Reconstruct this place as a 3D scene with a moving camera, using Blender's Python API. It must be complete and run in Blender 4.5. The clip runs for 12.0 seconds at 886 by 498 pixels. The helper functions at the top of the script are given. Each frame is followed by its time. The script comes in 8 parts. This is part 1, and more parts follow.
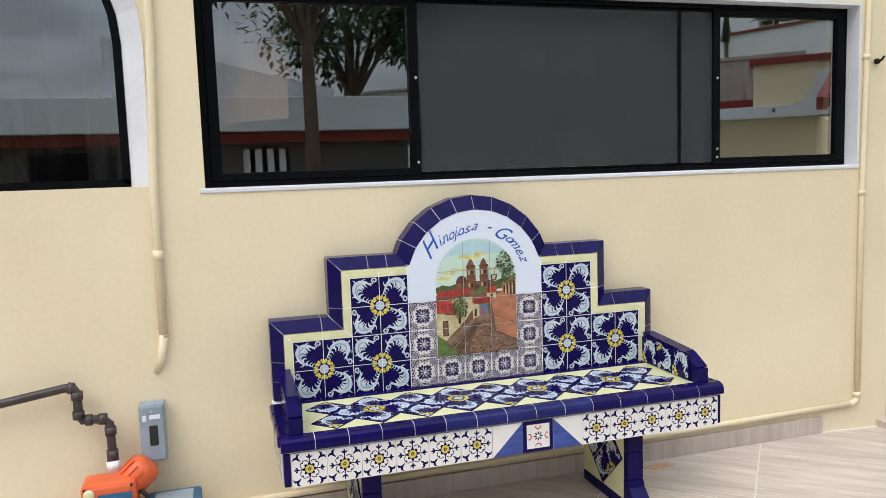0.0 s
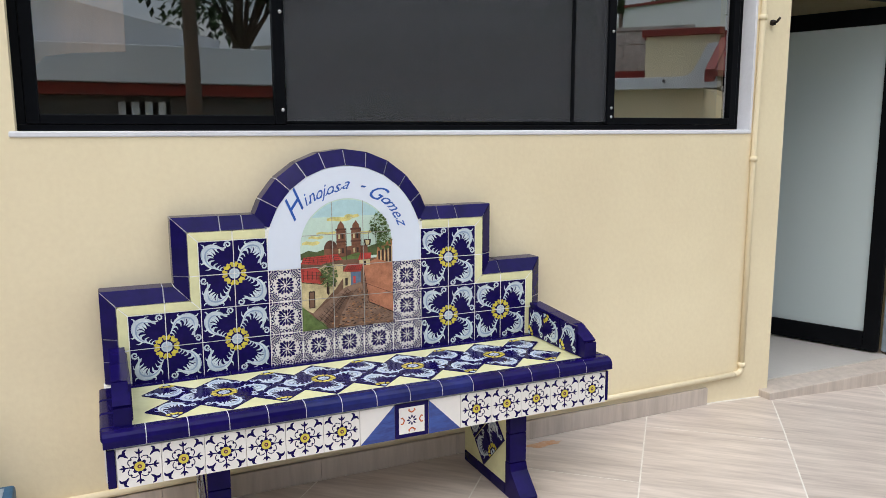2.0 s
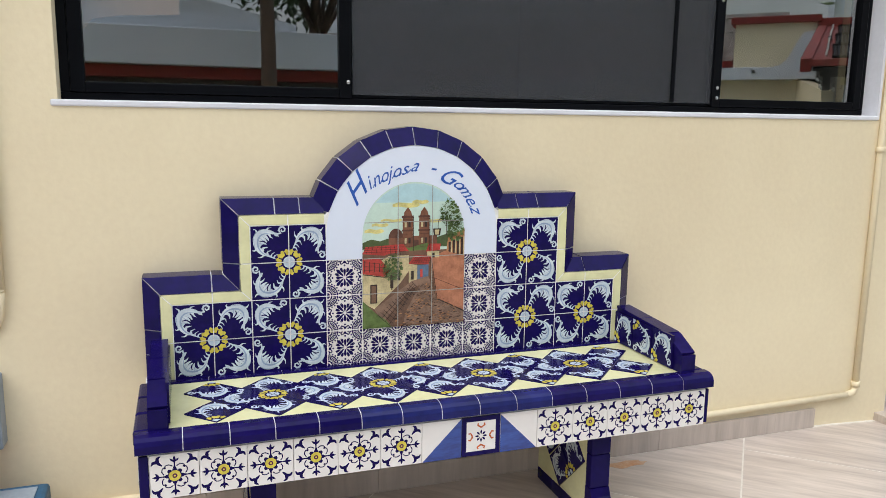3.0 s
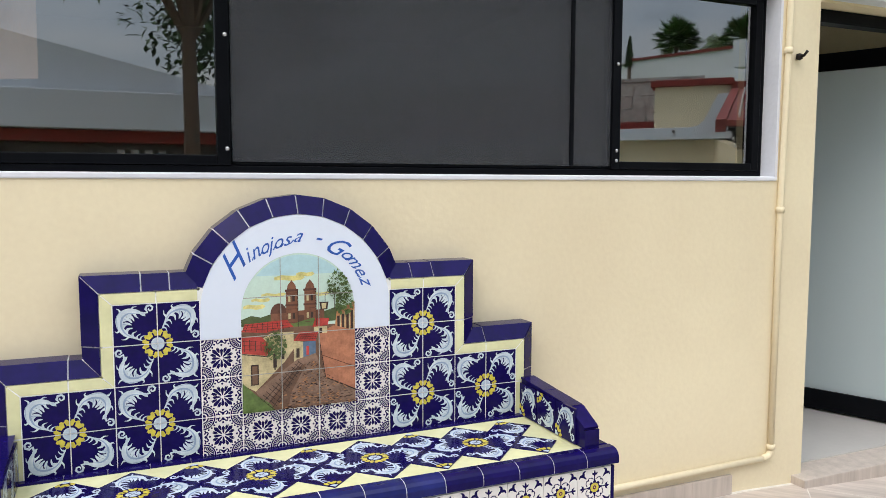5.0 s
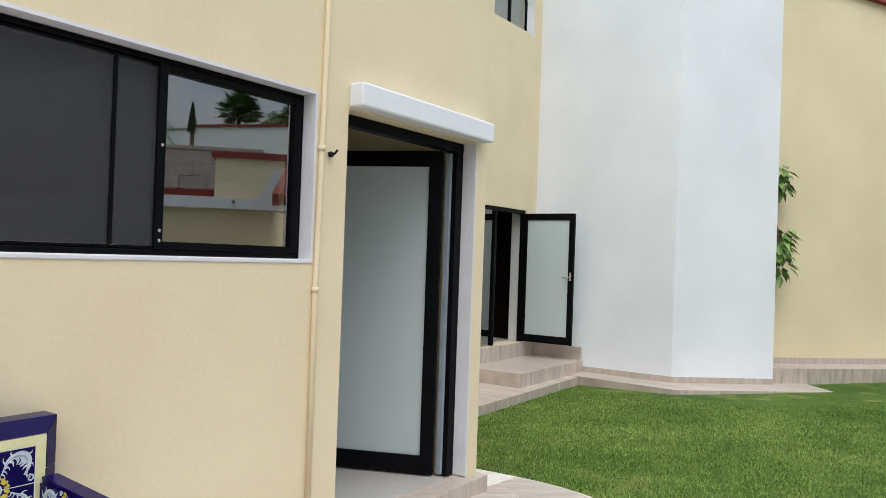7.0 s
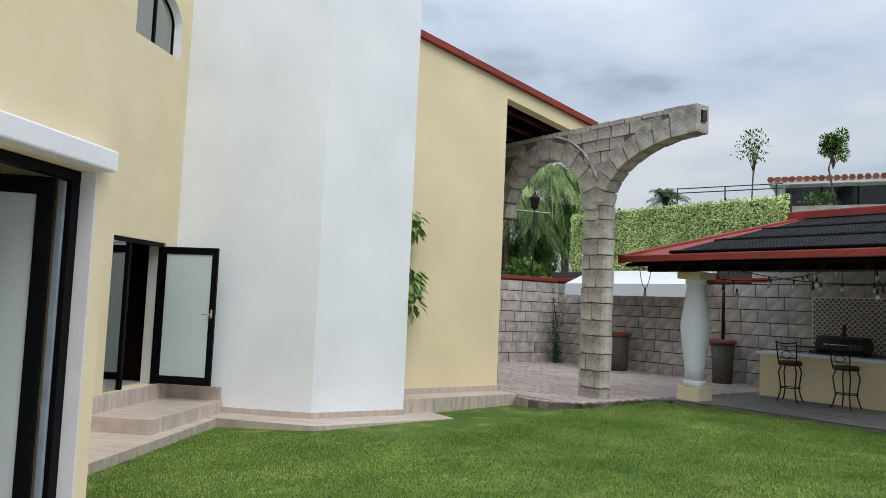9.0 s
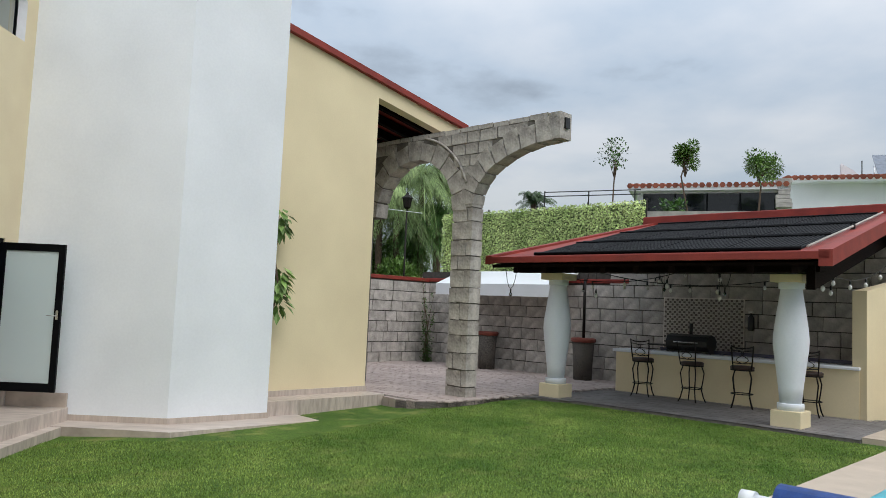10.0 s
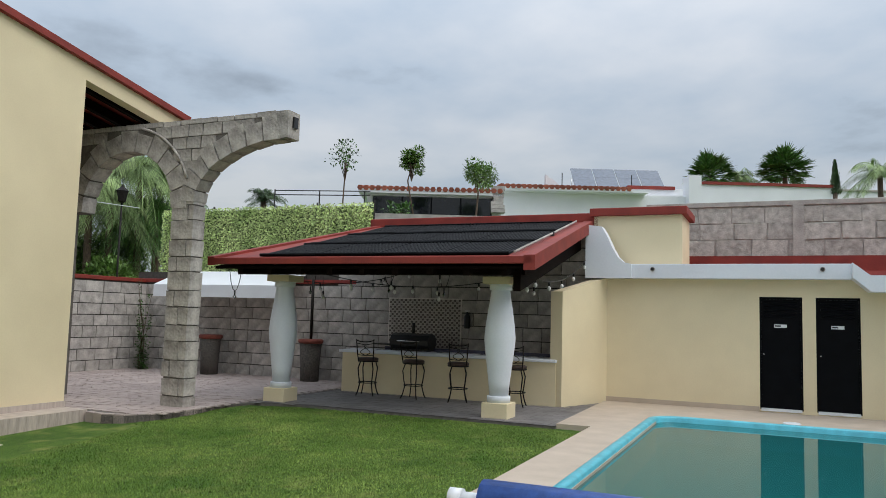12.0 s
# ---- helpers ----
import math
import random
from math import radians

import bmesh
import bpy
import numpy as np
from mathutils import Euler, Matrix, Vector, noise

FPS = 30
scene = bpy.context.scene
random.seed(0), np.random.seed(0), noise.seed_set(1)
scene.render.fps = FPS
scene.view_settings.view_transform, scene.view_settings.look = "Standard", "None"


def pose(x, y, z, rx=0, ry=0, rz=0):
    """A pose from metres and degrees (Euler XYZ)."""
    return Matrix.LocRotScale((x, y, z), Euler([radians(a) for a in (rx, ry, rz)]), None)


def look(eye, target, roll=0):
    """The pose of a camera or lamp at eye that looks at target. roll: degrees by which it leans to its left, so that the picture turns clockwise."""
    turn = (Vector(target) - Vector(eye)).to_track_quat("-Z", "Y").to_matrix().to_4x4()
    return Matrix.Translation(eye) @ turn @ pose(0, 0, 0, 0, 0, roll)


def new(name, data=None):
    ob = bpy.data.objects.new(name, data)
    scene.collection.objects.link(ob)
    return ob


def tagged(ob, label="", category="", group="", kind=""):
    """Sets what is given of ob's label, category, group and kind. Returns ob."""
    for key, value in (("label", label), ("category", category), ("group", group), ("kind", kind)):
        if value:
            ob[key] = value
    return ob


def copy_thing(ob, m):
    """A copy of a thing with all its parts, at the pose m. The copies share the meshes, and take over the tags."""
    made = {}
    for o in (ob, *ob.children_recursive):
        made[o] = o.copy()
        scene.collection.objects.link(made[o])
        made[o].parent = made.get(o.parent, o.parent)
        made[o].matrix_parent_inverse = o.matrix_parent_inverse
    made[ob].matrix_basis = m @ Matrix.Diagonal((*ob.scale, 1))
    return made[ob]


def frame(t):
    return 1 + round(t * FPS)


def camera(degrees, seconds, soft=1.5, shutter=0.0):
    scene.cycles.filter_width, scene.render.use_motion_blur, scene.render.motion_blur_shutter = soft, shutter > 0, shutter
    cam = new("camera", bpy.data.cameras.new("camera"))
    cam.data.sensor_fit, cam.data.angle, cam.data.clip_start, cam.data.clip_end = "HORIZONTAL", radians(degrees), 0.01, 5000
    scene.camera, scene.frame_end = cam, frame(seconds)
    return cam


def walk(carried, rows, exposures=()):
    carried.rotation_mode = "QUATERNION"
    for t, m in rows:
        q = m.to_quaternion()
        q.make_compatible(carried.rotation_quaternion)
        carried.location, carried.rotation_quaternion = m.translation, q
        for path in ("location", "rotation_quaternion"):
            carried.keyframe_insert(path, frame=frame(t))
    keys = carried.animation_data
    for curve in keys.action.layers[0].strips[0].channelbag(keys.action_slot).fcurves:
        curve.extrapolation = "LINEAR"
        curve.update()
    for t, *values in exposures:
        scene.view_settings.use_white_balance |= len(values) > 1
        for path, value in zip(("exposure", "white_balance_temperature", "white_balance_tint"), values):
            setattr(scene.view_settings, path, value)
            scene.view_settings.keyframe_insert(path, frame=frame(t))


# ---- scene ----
cam = camera(60.7, 12.0, 0.8)
METRES, EYE, TILT, LEAN, TURN = 8.0, 1.5, 0.0, 0.0, -18.9
PATH = [
    (0, (-1.047, -3.012, 1.434), (-0.474, -1.107, 1.226), -1.9),
    (0.5, (-1.06, -2.962, 1.423), (-0.424, -1.082, 1.179), -2.5),
    (1, (-1.107, -2.894, 1.415), (-0.351, -1.062, 1.151), -1.9),
    (1.5, (-1.046, -2.846, 1.396), (-0.185, -1.063, 1.111), -1.0),
    (2, (-0.841, -2.725, 1.384), (-0.022, -0.925, 1.079), -0.2),
    (2.5, (-0.762, -2.549, 1.347), (-0.041, -0.714, 1.011), 0.6),
    (2.7, (-0.756, -2.481, 1.338), (-0.067, -0.634, 1.002), 0.8),
    (4.3, (-0.597, -2.351, 1.362), (-0.049, -0.448, 1.084), -0.8),
    (4.5, (-0.583, -2.341, 1.369), (0.028, -0.454, 1.115), -0.5),
    (5, (-0.534, -2.345, 1.36), (0.267, -0.521, 1.187), 0.1),
    (5.5, (-0.579, -2.373, 1.376), (0.419, -0.645, 1.245), 0.0),
    (6, (-0.598, -2.39, 1.385), (0.566, -0.767, 1.29), 0.5),
    (6.5, (-0.571, -2.4, 1.4), (0.829, -0.973, 1.369), 1.3),
    (7, (-0.527, -2.454, 1.426), (1.128, -1.332, 1.447), 2.0),
    (7.5, (-0.508, -2.498, 1.445), (1.29, -1.625, 1.504), 2.3),
    (7.7, (-0.517, -2.496, 1.448), (1.32, -1.707, 1.521), 2.2),
    (9.5, (-0.39, -2.572, 1.501), (1.599, -2.442, 1.656), 2.6),
    (10, (-0.382, -2.631, 1.515), (1.611, -2.668, 1.67), 2.5),
    (10.5, (-0.342, -2.698, 1.536), (1.628, -2.997, 1.706), 2.5),
    (11, (-0.324, -2.744, 1.577), (1.587, -3.296, 1.783), 2.2),
    (11.5, (-0.316, -2.772, 1.619), (1.562, -3.427, 1.827), 1.5),
    (12, (-0.281, -2.747, 1.599), (1.577, -3.466, 1.773), 1.6),
]
walk(cam, [(t, look(eye, target, roll)) for t, eye, target, roll in PATH], [(0.0, -0.22), (2.5, -0.28), (5.5, -0.13), (7.0, -0.36), (7.5, -0.40), (9.5, -0.47), (10.5, -0.55), (12.0, -0.60)])

# ---- world and sun ----
wd = bpy.data.worlds.new("overcast_sky")
scene.world = wd
wd.use_nodes = True
nt = wd.node_tree
nt.nodes.clear()


def wn(kind, **kw):
    n = nt.nodes.new(kind)
    for k, v in kw.items():
        n.inputs[k].default_value = v
    return n


def wmath(op, a, b=None):
    n = nt.nodes.new("ShaderNodeMath")
    n.operation = op
    for i, v in enumerate((a, b)):
        if v is None:
            continue
        if isinstance(v, (int, float)):
            n.inputs[i].default_value = v
        else:
            nt.links.new(v, n.inputs[i])
    return n.outputs[0]


sky = nt.nodes.new("ShaderNodeTexSky")
sky.sky_type = "NISHITA"
sky.sun_disc = False
sky.sun_elevation = radians(52)
sky.sun_rotation = radians(234)
sky.air_density, sky.dust_density = 1.2, 3.0
tc = nt.nodes.new("ShaderNodeTexCoord")
sep = nt.nodes.new("ShaderNodeSeparateXYZ")
nt.links.new(tc.outputs["Generated"], sep.inputs[0])
# cloud sheet seen from below: flatten the direction onto a plane
up = wmath("MAXIMUM", sep.outputs[2], 0.0)
den = wmath("ADD", up, 0.16)
cx, cy = wmath("DIVIDE", sep.outputs[0], den), wmath("DIVIDE", sep.outputs[1], den)
comb = nt.nodes.new("ShaderNodeCombineXYZ")
nt.links.new(cx, comb.inputs[0])
nt.links.new(cy, comb.inputs[1])
n1 = wn("ShaderNodeTexNoise", Scale=1.1, Detail=9.0, Roughness=0.52)
n2 = wn("ShaderNodeTexNoise", Scale=0.42, Detail=5.0, Roughness=0.5)
nt.links.new(comb.outputs[0], n1.inputs["Vector"])
nt.links.new(comb.outputs[0], n2.inputs["Vector"])
mixn = wmath("ADD", wmath("MULTIPLY", n1.outputs[0], 0.6), wmath("MULTIPLY", n2.outputs[0], 0.4))
ramp = nt.nodes.new("ShaderNodeValToRGB")
ramp.color_ramp.elements[0].position, ramp.color_ramp.elements[0].color = 0.41, (0.30, 0.34, 0.39, 1)
ramp.color_ramp.elements[1].position, ramp.color_ramp.elements[1].color = 0.62, (0.78, 0.80, 0.83, 1)
mid = ramp.color_ramp.elements.new(0.47)
mid.color = (0.51, 0.59, 0.685, 1)
nt.links.new(mixn, ramp.inputs[0])
# overcast sky: brighter towards the zenith
grad = wmath("ADD", 0.80, wmath("MULTIPLY", wmath("POWER", up, 1.7), 3.2))
cl = nt.nodes.new("ShaderNodeVectorMath")
cl.operation = "SCALE"
nt.links.new(ramp.outputs[0], cl.inputs[0])
nt.links.new(grad, cl.inputs["Scale"])
bg1 = wn("ShaderNodeBackground", Strength=1.0)
bg2 = wn("ShaderNodeBackground", Strength=0.05)
nt.links.new(cl.outputs[0], bg1.inputs[0])
nt.links.new(sky.outputs[0], bg2.inputs[0])
addb = nt.nodes.new("ShaderNodeAddShader")
nt.links.new(bg1.outputs[0], addb.inputs[0])
nt.links.new(bg2.outputs[0], addb.inputs[1])
wo = nt.nodes.new("ShaderNodeOutputWorld")
nt.links.new(addb.outputs[0], wo.inputs[0])

sun = new("sun", bpy.data.lights.new("sun", "SUN"))
sun.data.energy, sun.data.angle, sun.data.color = 1.5, radians(40), (1.0, 0.96, 0.9)
sun.matrix_world = look((-8.8, -6.3, 14), (0, 0, 0))


# ---- materials ----
MATS = {}


def mat(name, color, rough=0.6, var=0.12, scale=3.0, bump=0.15, bscale=60.0, metal=0.0, spec=0.5, second=None, island=0.0, rnd=0.0, coat=0.0, stretch=None, bdist=0.01):
    """A surface with colour variation at two scales and fine relief."""
    if name in MATS:
        return MATS[name]
    m = bpy.data.materials.new(name)
    m.use_nodes = True
    t = m.node_tree
    b = t.nodes["Principled BSDF"]
    b.inputs["Roughness"].default_value = rough
    b.inputs["Metallic"].default_value = metal
    b.inputs["Specular IOR Level"].default_value = spec
    b.inputs["Coat Weight"].default_value = coat
    co = t.nodes.new("ShaderNodeTexCoord")
    src = co.outputs["Object"]
    if stretch:
        mp = t.nodes.new("ShaderNodeMapping")
        mp.inputs["Scale"].default_value = stretch[:3]
        if len(stretch) > 3:
            mp.inputs["Rotation"].default_value = (0, 0, radians(stretch[3]))
        t.links.new(src, mp.inputs[0])
        src = mp.outputs[0]
    na, nb = t.nodes.new("ShaderNodeTexNoise"), t.nodes.new("ShaderNodeTexNoise")
    na.inputs["Scale"].default_value, na.inputs["Detail"].default_value = scale, 4
    nb.inputs["Scale"].default_value, nb.inputs["Detail"].default_value = bscale, 3
    t.links.new(src, na.inputs["Vector"])
    t.links.new(src, nb.inputs["Vector"])
    add = t.nodes.new("ShaderNodeMath")
    add.operation = "MULTIPLY_ADD"
    t.links.new(nb.outputs[0], add.inputs[0])
    add.inputs[1].default_value = 0.35
    t.links.new(na.outputs[0], add.inputs[2])
    rp = t.nodes.new("ShaderNodeValToRGB")
    c = Vector(color)
    d = Vector(second) if second else c * (1 - 2 * var)
    rp.color_ramp.elements[0].position, rp.color_ramp.elements[0].color = 0.42, (*d, 1)
    rp.color_ramp.elements[1].position, rp.color_ramp.elements[1].color = 0.92, (*[min(1, v) for v in (c * (1 + var * 0.6))], 1)
    t.links.new(add.outputs[0], rp.inputs[0])
    out = rp.outputs[0]
    if island or rnd:
        hs = t.nodes.new("ShaderNodeHueSaturation")
        src2 = t.nodes.new("ShaderNodeNewGeometry").outputs["Random Per Island"] if island else t.nodes.new("ShaderNodeObjectInfo").outputs["Random"]
        mr = t.nodes.new("ShaderNodeMapRange")
        k = island or rnd
        mr.inputs["To Min"].default_value, mr.inputs["To Max"].default_value = 1 - k, 1 + k
        t.links.new(src2, mr.inputs[0])
        t.links.new(mr.outputs[0], hs.inputs["Value"])
        t.links.new(out, hs.inputs["Color"])
        out = hs.outputs[0]
    t.links.new(out, b.inputs["Base Color"])
    if bump:
        bp = t.nodes.new("ShaderNodeBump")
        bp.inputs["Strength"].default_value, bp.inputs["Distance"].default_value = bump, bdist
        t.links.new(add.outputs[0], bp.inputs["Height"])
        t.links.new(bp.outputs[0], b.inputs["Normal"])
    MATS[name] = m
    return m


YELLOW = mat("cream_yellow_plaster", (0.77, 0.67, 0.462), 0.75, 0.05, 1.3, 0.22, 45, second=(0.70, 0.59, 0.40))
YELLOW2 = mat("pale_yellow_paint", (0.77, 0.665, 0.44), 0.75, 0.05, 0.9, 0.3, 40, second=(0.69, 0.59, 0.385))
WHITEW = mat("white_wall_paint", (0.79, 0.82, 0.86), 0.7, 0.03, 0.8, 0.2, 30, second=(0.70, 0.73, 0.77))
FARW = mat("far_white_wall", (0.84, 0.85, 0.87), 0.8, 0.05, 0.7, 0.1, 20)
LILAC = mat("white_reveal_paint", (0.70, 0.70, 0.74), 0.7, 0.06, 4, 0.3, 50)
BLACKAL = mat("black_aluminium", (0.004, 0.0045, 0.006), 0.32, 0.2, 5, 0.05, 200, spec=0.07)
STEEL = mat("screw_steel", (0.6, 0.6, 0.6), 0.3, 0.1, 30, 0, 100, metal=1.0)
PORC = mat("greige_porcelain", (0.58, 0.50, 0.44), 0.34, 0.1, 2.0, 0.04, 8, second=(0.36, 0.30, 0.26), rnd=0.05, stretch=(7.0, 0.8, 1.0, 8))
PORCV = mat("greige_porcelain_skirting", (0.54, 0.46, 0.40), 0.4, 0.1, 3.0, 0.04, 14, second=(0.40, 0.34, 0.29), rnd=0.10, stretch=(7.0, 7.0, 0.7))
GROUT = mat("pale_grout", (0.72, 0.68, 0.62), 0.85, 0.1, 20, 0.3, 150)
TGROUT = mat("white_tile_grout", (0.86, 0.85, 0.82), 0.8, 0.12, 25, 0.3, 200)
INFLOOR = mat("grey_interior_floor", (0.50, 0.47, 0.44), 0.3, 0.06, 2, 0.03, 30)
INWALL = mat("interior_white_wall", (0.62, 0.62, 0.60), 0.8, 0.04, 2, 0.1, 40)
COBALT = mat("cobalt_glaze", (0.0085, 0.0042, 0.072), 0.14, 0.25, 14, 0.06, 60, second=(0.005, 0.0035, 0.046), spec=0.11, bdist=0.003)
COBALT3 = mat("mid_cobalt_glaze", (0.011, 0.014, 0.105), 0.15, 0.25, 14, 0.06, 60, second=(0.007, 0.009, 0.07), spec=0.2)
COBALT2 = mat("brushed_blue_glaze", (0.03, 0.075, 0.30), 0.15, 0.3, 8, 0.06, 60, second=(0.018, 0.03, 0.16), coat=0.12, stretch=(1, 1, 6), bdist=0.003)
CREAMT = mat("pale_yellow_glaze", (0.74, 0.71, 0.41), 0.16, 0.07, 10, 0.05, 60, coat=0.1, bdist=0.003)
WHITET = mat("white_glaze", (0.77, 0.735, 0.70), 0.14, 0.04, 10, 0.05, 60, coat=0.15, bdist=0.003)
PANEL = mat("matte_white_panel", (0.70, 0.745, 0.845), 0.45, 0.02, 3, 0.03, 40)
SCROLL = mat("pale_blue_white_glaze", (0.60, 0.66, 0.675), 0.14, 0.12, 45, 0, 90, second=(0.42, 0.49, 0.58), coat=0.05)
GOLD = mat("yellow_glaze", (0.64, 0.53, 0.065), 0.15, 0.12, 40, 0, 90, coat=0.3)
INKB = mat("blue_lettering", (0.012, 0.09, 0.42), 0.5, 0.1, 10, 0, 60)
RUST = mat("red_orange_glaze", (0.55, 0.12, 0.03), 0.2, 0.2, 20, 0, 90)
REDP = mat("red_roof_paint", (0.27, 0.034, 0.022), 0.7, 0.18, 2.5, 0.3, 40, second=(0.17, 0.022, 0.016))
STONE = mat("grey_quarry_stone", (0.50, 0.47, 0.435), 0.9, 0.2, 5, 1.0, 30, second=(0.28, 0.26, 0.24), rnd=0.12, bdist=0.03)
STONE2 = mat("grey_arch_stone", (0.46, 0.43, 0.39), 0.92, 0.25, 4.5, 1.0, 26, second=(0.17, 0.155, 0.14), rnd=0.12, bdist=0.03)
JOINT = mat("arch_mortar_joint", (0.15, 0.135, 0.12), 0.95, 0.2, 12, 0.6, 80)
MIDLEAF = mat("mid_green_leaves", (0.20, 0.32, 0.085), 0.5, 0.3, 3, 0, 20, second=(0.07, 0.14, 0.03), island=0.5)
STONEI = mat("grey_wall_stone", (0.51, 0.48, 0.445), 0.9, 0.2, 5, 1.0, 30, second=(0.29, 0.27, 0.25), island=0.10, bdist=0.03)
MORTAR = mat("dark_mortar", (0.075, 0.068, 0.06), 0.95, 0.2, 12, 0.6, 80)
CBLOCK = mat("concrete_block", (0.54, 0.515, 0.465), 0.95, 0.18, 7, 1.0, 45, second=(0.29, 0.27, 0.24), island=0.10, bdist=0.02)
CONC = mat("grey_concrete", (0.46, 0.43, 0.39), 0.92, 0.2, 3, 0.8, 30, bdist=0.02)
PAVER = mat("mauve_grey_paver", (0.30, 0.245, 0.225), 0.85, 0.2, 3, 0.5, 60, second=(0.20, 0.16, 0.15), rnd=0.12)
PAVERI = mat("mauve_grey_paving", (0.42, 0.35, 0.32), 0.85, 0.2, 1.2, 0.5, 60, second=(0.33, 0.27, 0.25), island=0.06)
GREYFL = mat("grey_pavilion_floor", (0.22, 0.205, 0.20), 0.8, 0.15, 2, 0.4, 50, island=0.06)
DECK = mat("beige_pool_deck", (0.52, 0.43, 0.34), 0.8, 0.1, 2.5, 0.4, 70, second=(0.44, 0.36, 0.28))
POOLT = mat("turquoise_pool_rim", (0.10, 0.52, 0.63), 0.35, 0.15, 6, 0.1, 50)
POOLIN = mat("pale_pool_floor", (0.06, 0.40, 0.38), 0.6, 0.1, 1, 0.05, 30)
CHARM = mat("black_solar_mat", (0.0045, 0.005, 0.006), 0.55, 0.3, 5, 0.8, 18, rnd=0.35, spec=0.05, bdist=0.02)
WROUGHT = mat("dark_wrought_iron", (0.018, 0.014, 0.012), 0.55, 0.3, 20, 0.2, 90, metal=0.1, spec=0.2)
CUSH = mat("brown_seat_leather", (0.06, 0.035, 0.028), 0.5, 0.2, 14, 0.2, 90)
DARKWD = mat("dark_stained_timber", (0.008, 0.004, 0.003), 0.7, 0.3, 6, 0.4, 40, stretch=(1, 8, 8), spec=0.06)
TARP = mat("white_tarpaulin", (0.78, 0.80, 0.82), 0.5, 0.04, 1.5, 0.1, 30)
FABRIC = mat("blue_pool_cover", (0.035, 0.10, 0.36), 0.4, 0.2, 12, 0.3, 60)
PVC = mat("white_pvc", (0.78, 0.80, 0.82), 0.35, 0.05, 10, 0, 60)
BROWNP = mat("dark_brown_pipe", (0.055, 0.04, 0.038), 0.45, 0.35, 12, 0.3, 60, second=(0.025, 0.018, 0.018))
ORANGE = mat("orange_plastic", (0.72, 0.12, 0.035), 0.4, 0.1, 8, 0.05, 60)
BOXGREY = mat("grey_steel_box", (0.27, 0.32, 0.37), 0.45, 0.12, 9, 0.1, 80)
BLUEP = mat("blue_label", (0.02, 0.11, 0.22), 0.5, 0.2, 10, 0, 60)
BLACKP = mat("black_plastic", (0.012, 0.012, 0.012), 0.4, 0.2, 10, 0, 60)
TAN = mat("tan_wood_panel", (0.85, 0.55, 0.38), 0.5, 0.15, 2, 0.1, 40, stretch=(6, 6, 1))
LEAF = mat("green_leaves", (0.075, 0.17, 0.03), 0.5, 0.3, 3, 0, 20, second=(0.03, 0.085, 0.015), island=0.5)
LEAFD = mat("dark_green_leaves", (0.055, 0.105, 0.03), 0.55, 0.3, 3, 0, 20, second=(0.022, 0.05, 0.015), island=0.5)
LEAFI = mat("artificial_ivy_leaves", (0.62, 0.72, 0.32), 0.5, 0.3, 2, 0, 12, second=(0.28, 0.40, 0.11), island=0.55)
PALML = mat("palm_fronds", (0.29, 0.39, 0.15), 0.55, 0.3, 1, 0, 20, second=(0.085, 0.145, 0.045), island=0.45)
BARK = mat("brown_bark", (0.14, 0.095, 0.065), 0.9, 0.3, 9, 0.8, 50, stretch=(4, 4, 1))
TILEROOF = mat("red_clay_roof_tile", (0.33, 0.10, 0.06), 0.85, 0.2, 5, 0.4, 50, island=0.25)
DARKGL = mat("dark_window_glass", (0.012, 0.014, 0.018), 0.06, 0.2, 2, 0, 20)
SOLARB = mat("blue_grey_solar_cells", (0.16, 0.19, 0.24), 0.4, 0.15, 6, 0, 40)
MOSAICW = mat("mosaic_white", (0.44, 0.42, 0.38), 0.3, 0.1, 9, 0, 60)
MOSAICB = mat("mosaic_dark_blue", (0.05, 0.05, 0.10), 0.3, 0.1, 9, 0, 60)
SOIL = mat("brown_soil", (0.07, 0.05, 0.03), 0.95, 0.3, 8, 0.6, 60)
TERRA = mat("terracotta_red_cap", (0.24, 0.06, 0.04), 0.8, 0.2, 8, 0.3, 60)
PEBBLE = mat("dark_pebbledash", (0.13, 0.115, 0.10), 0.9, 0.35, 30, 1.0, 60)


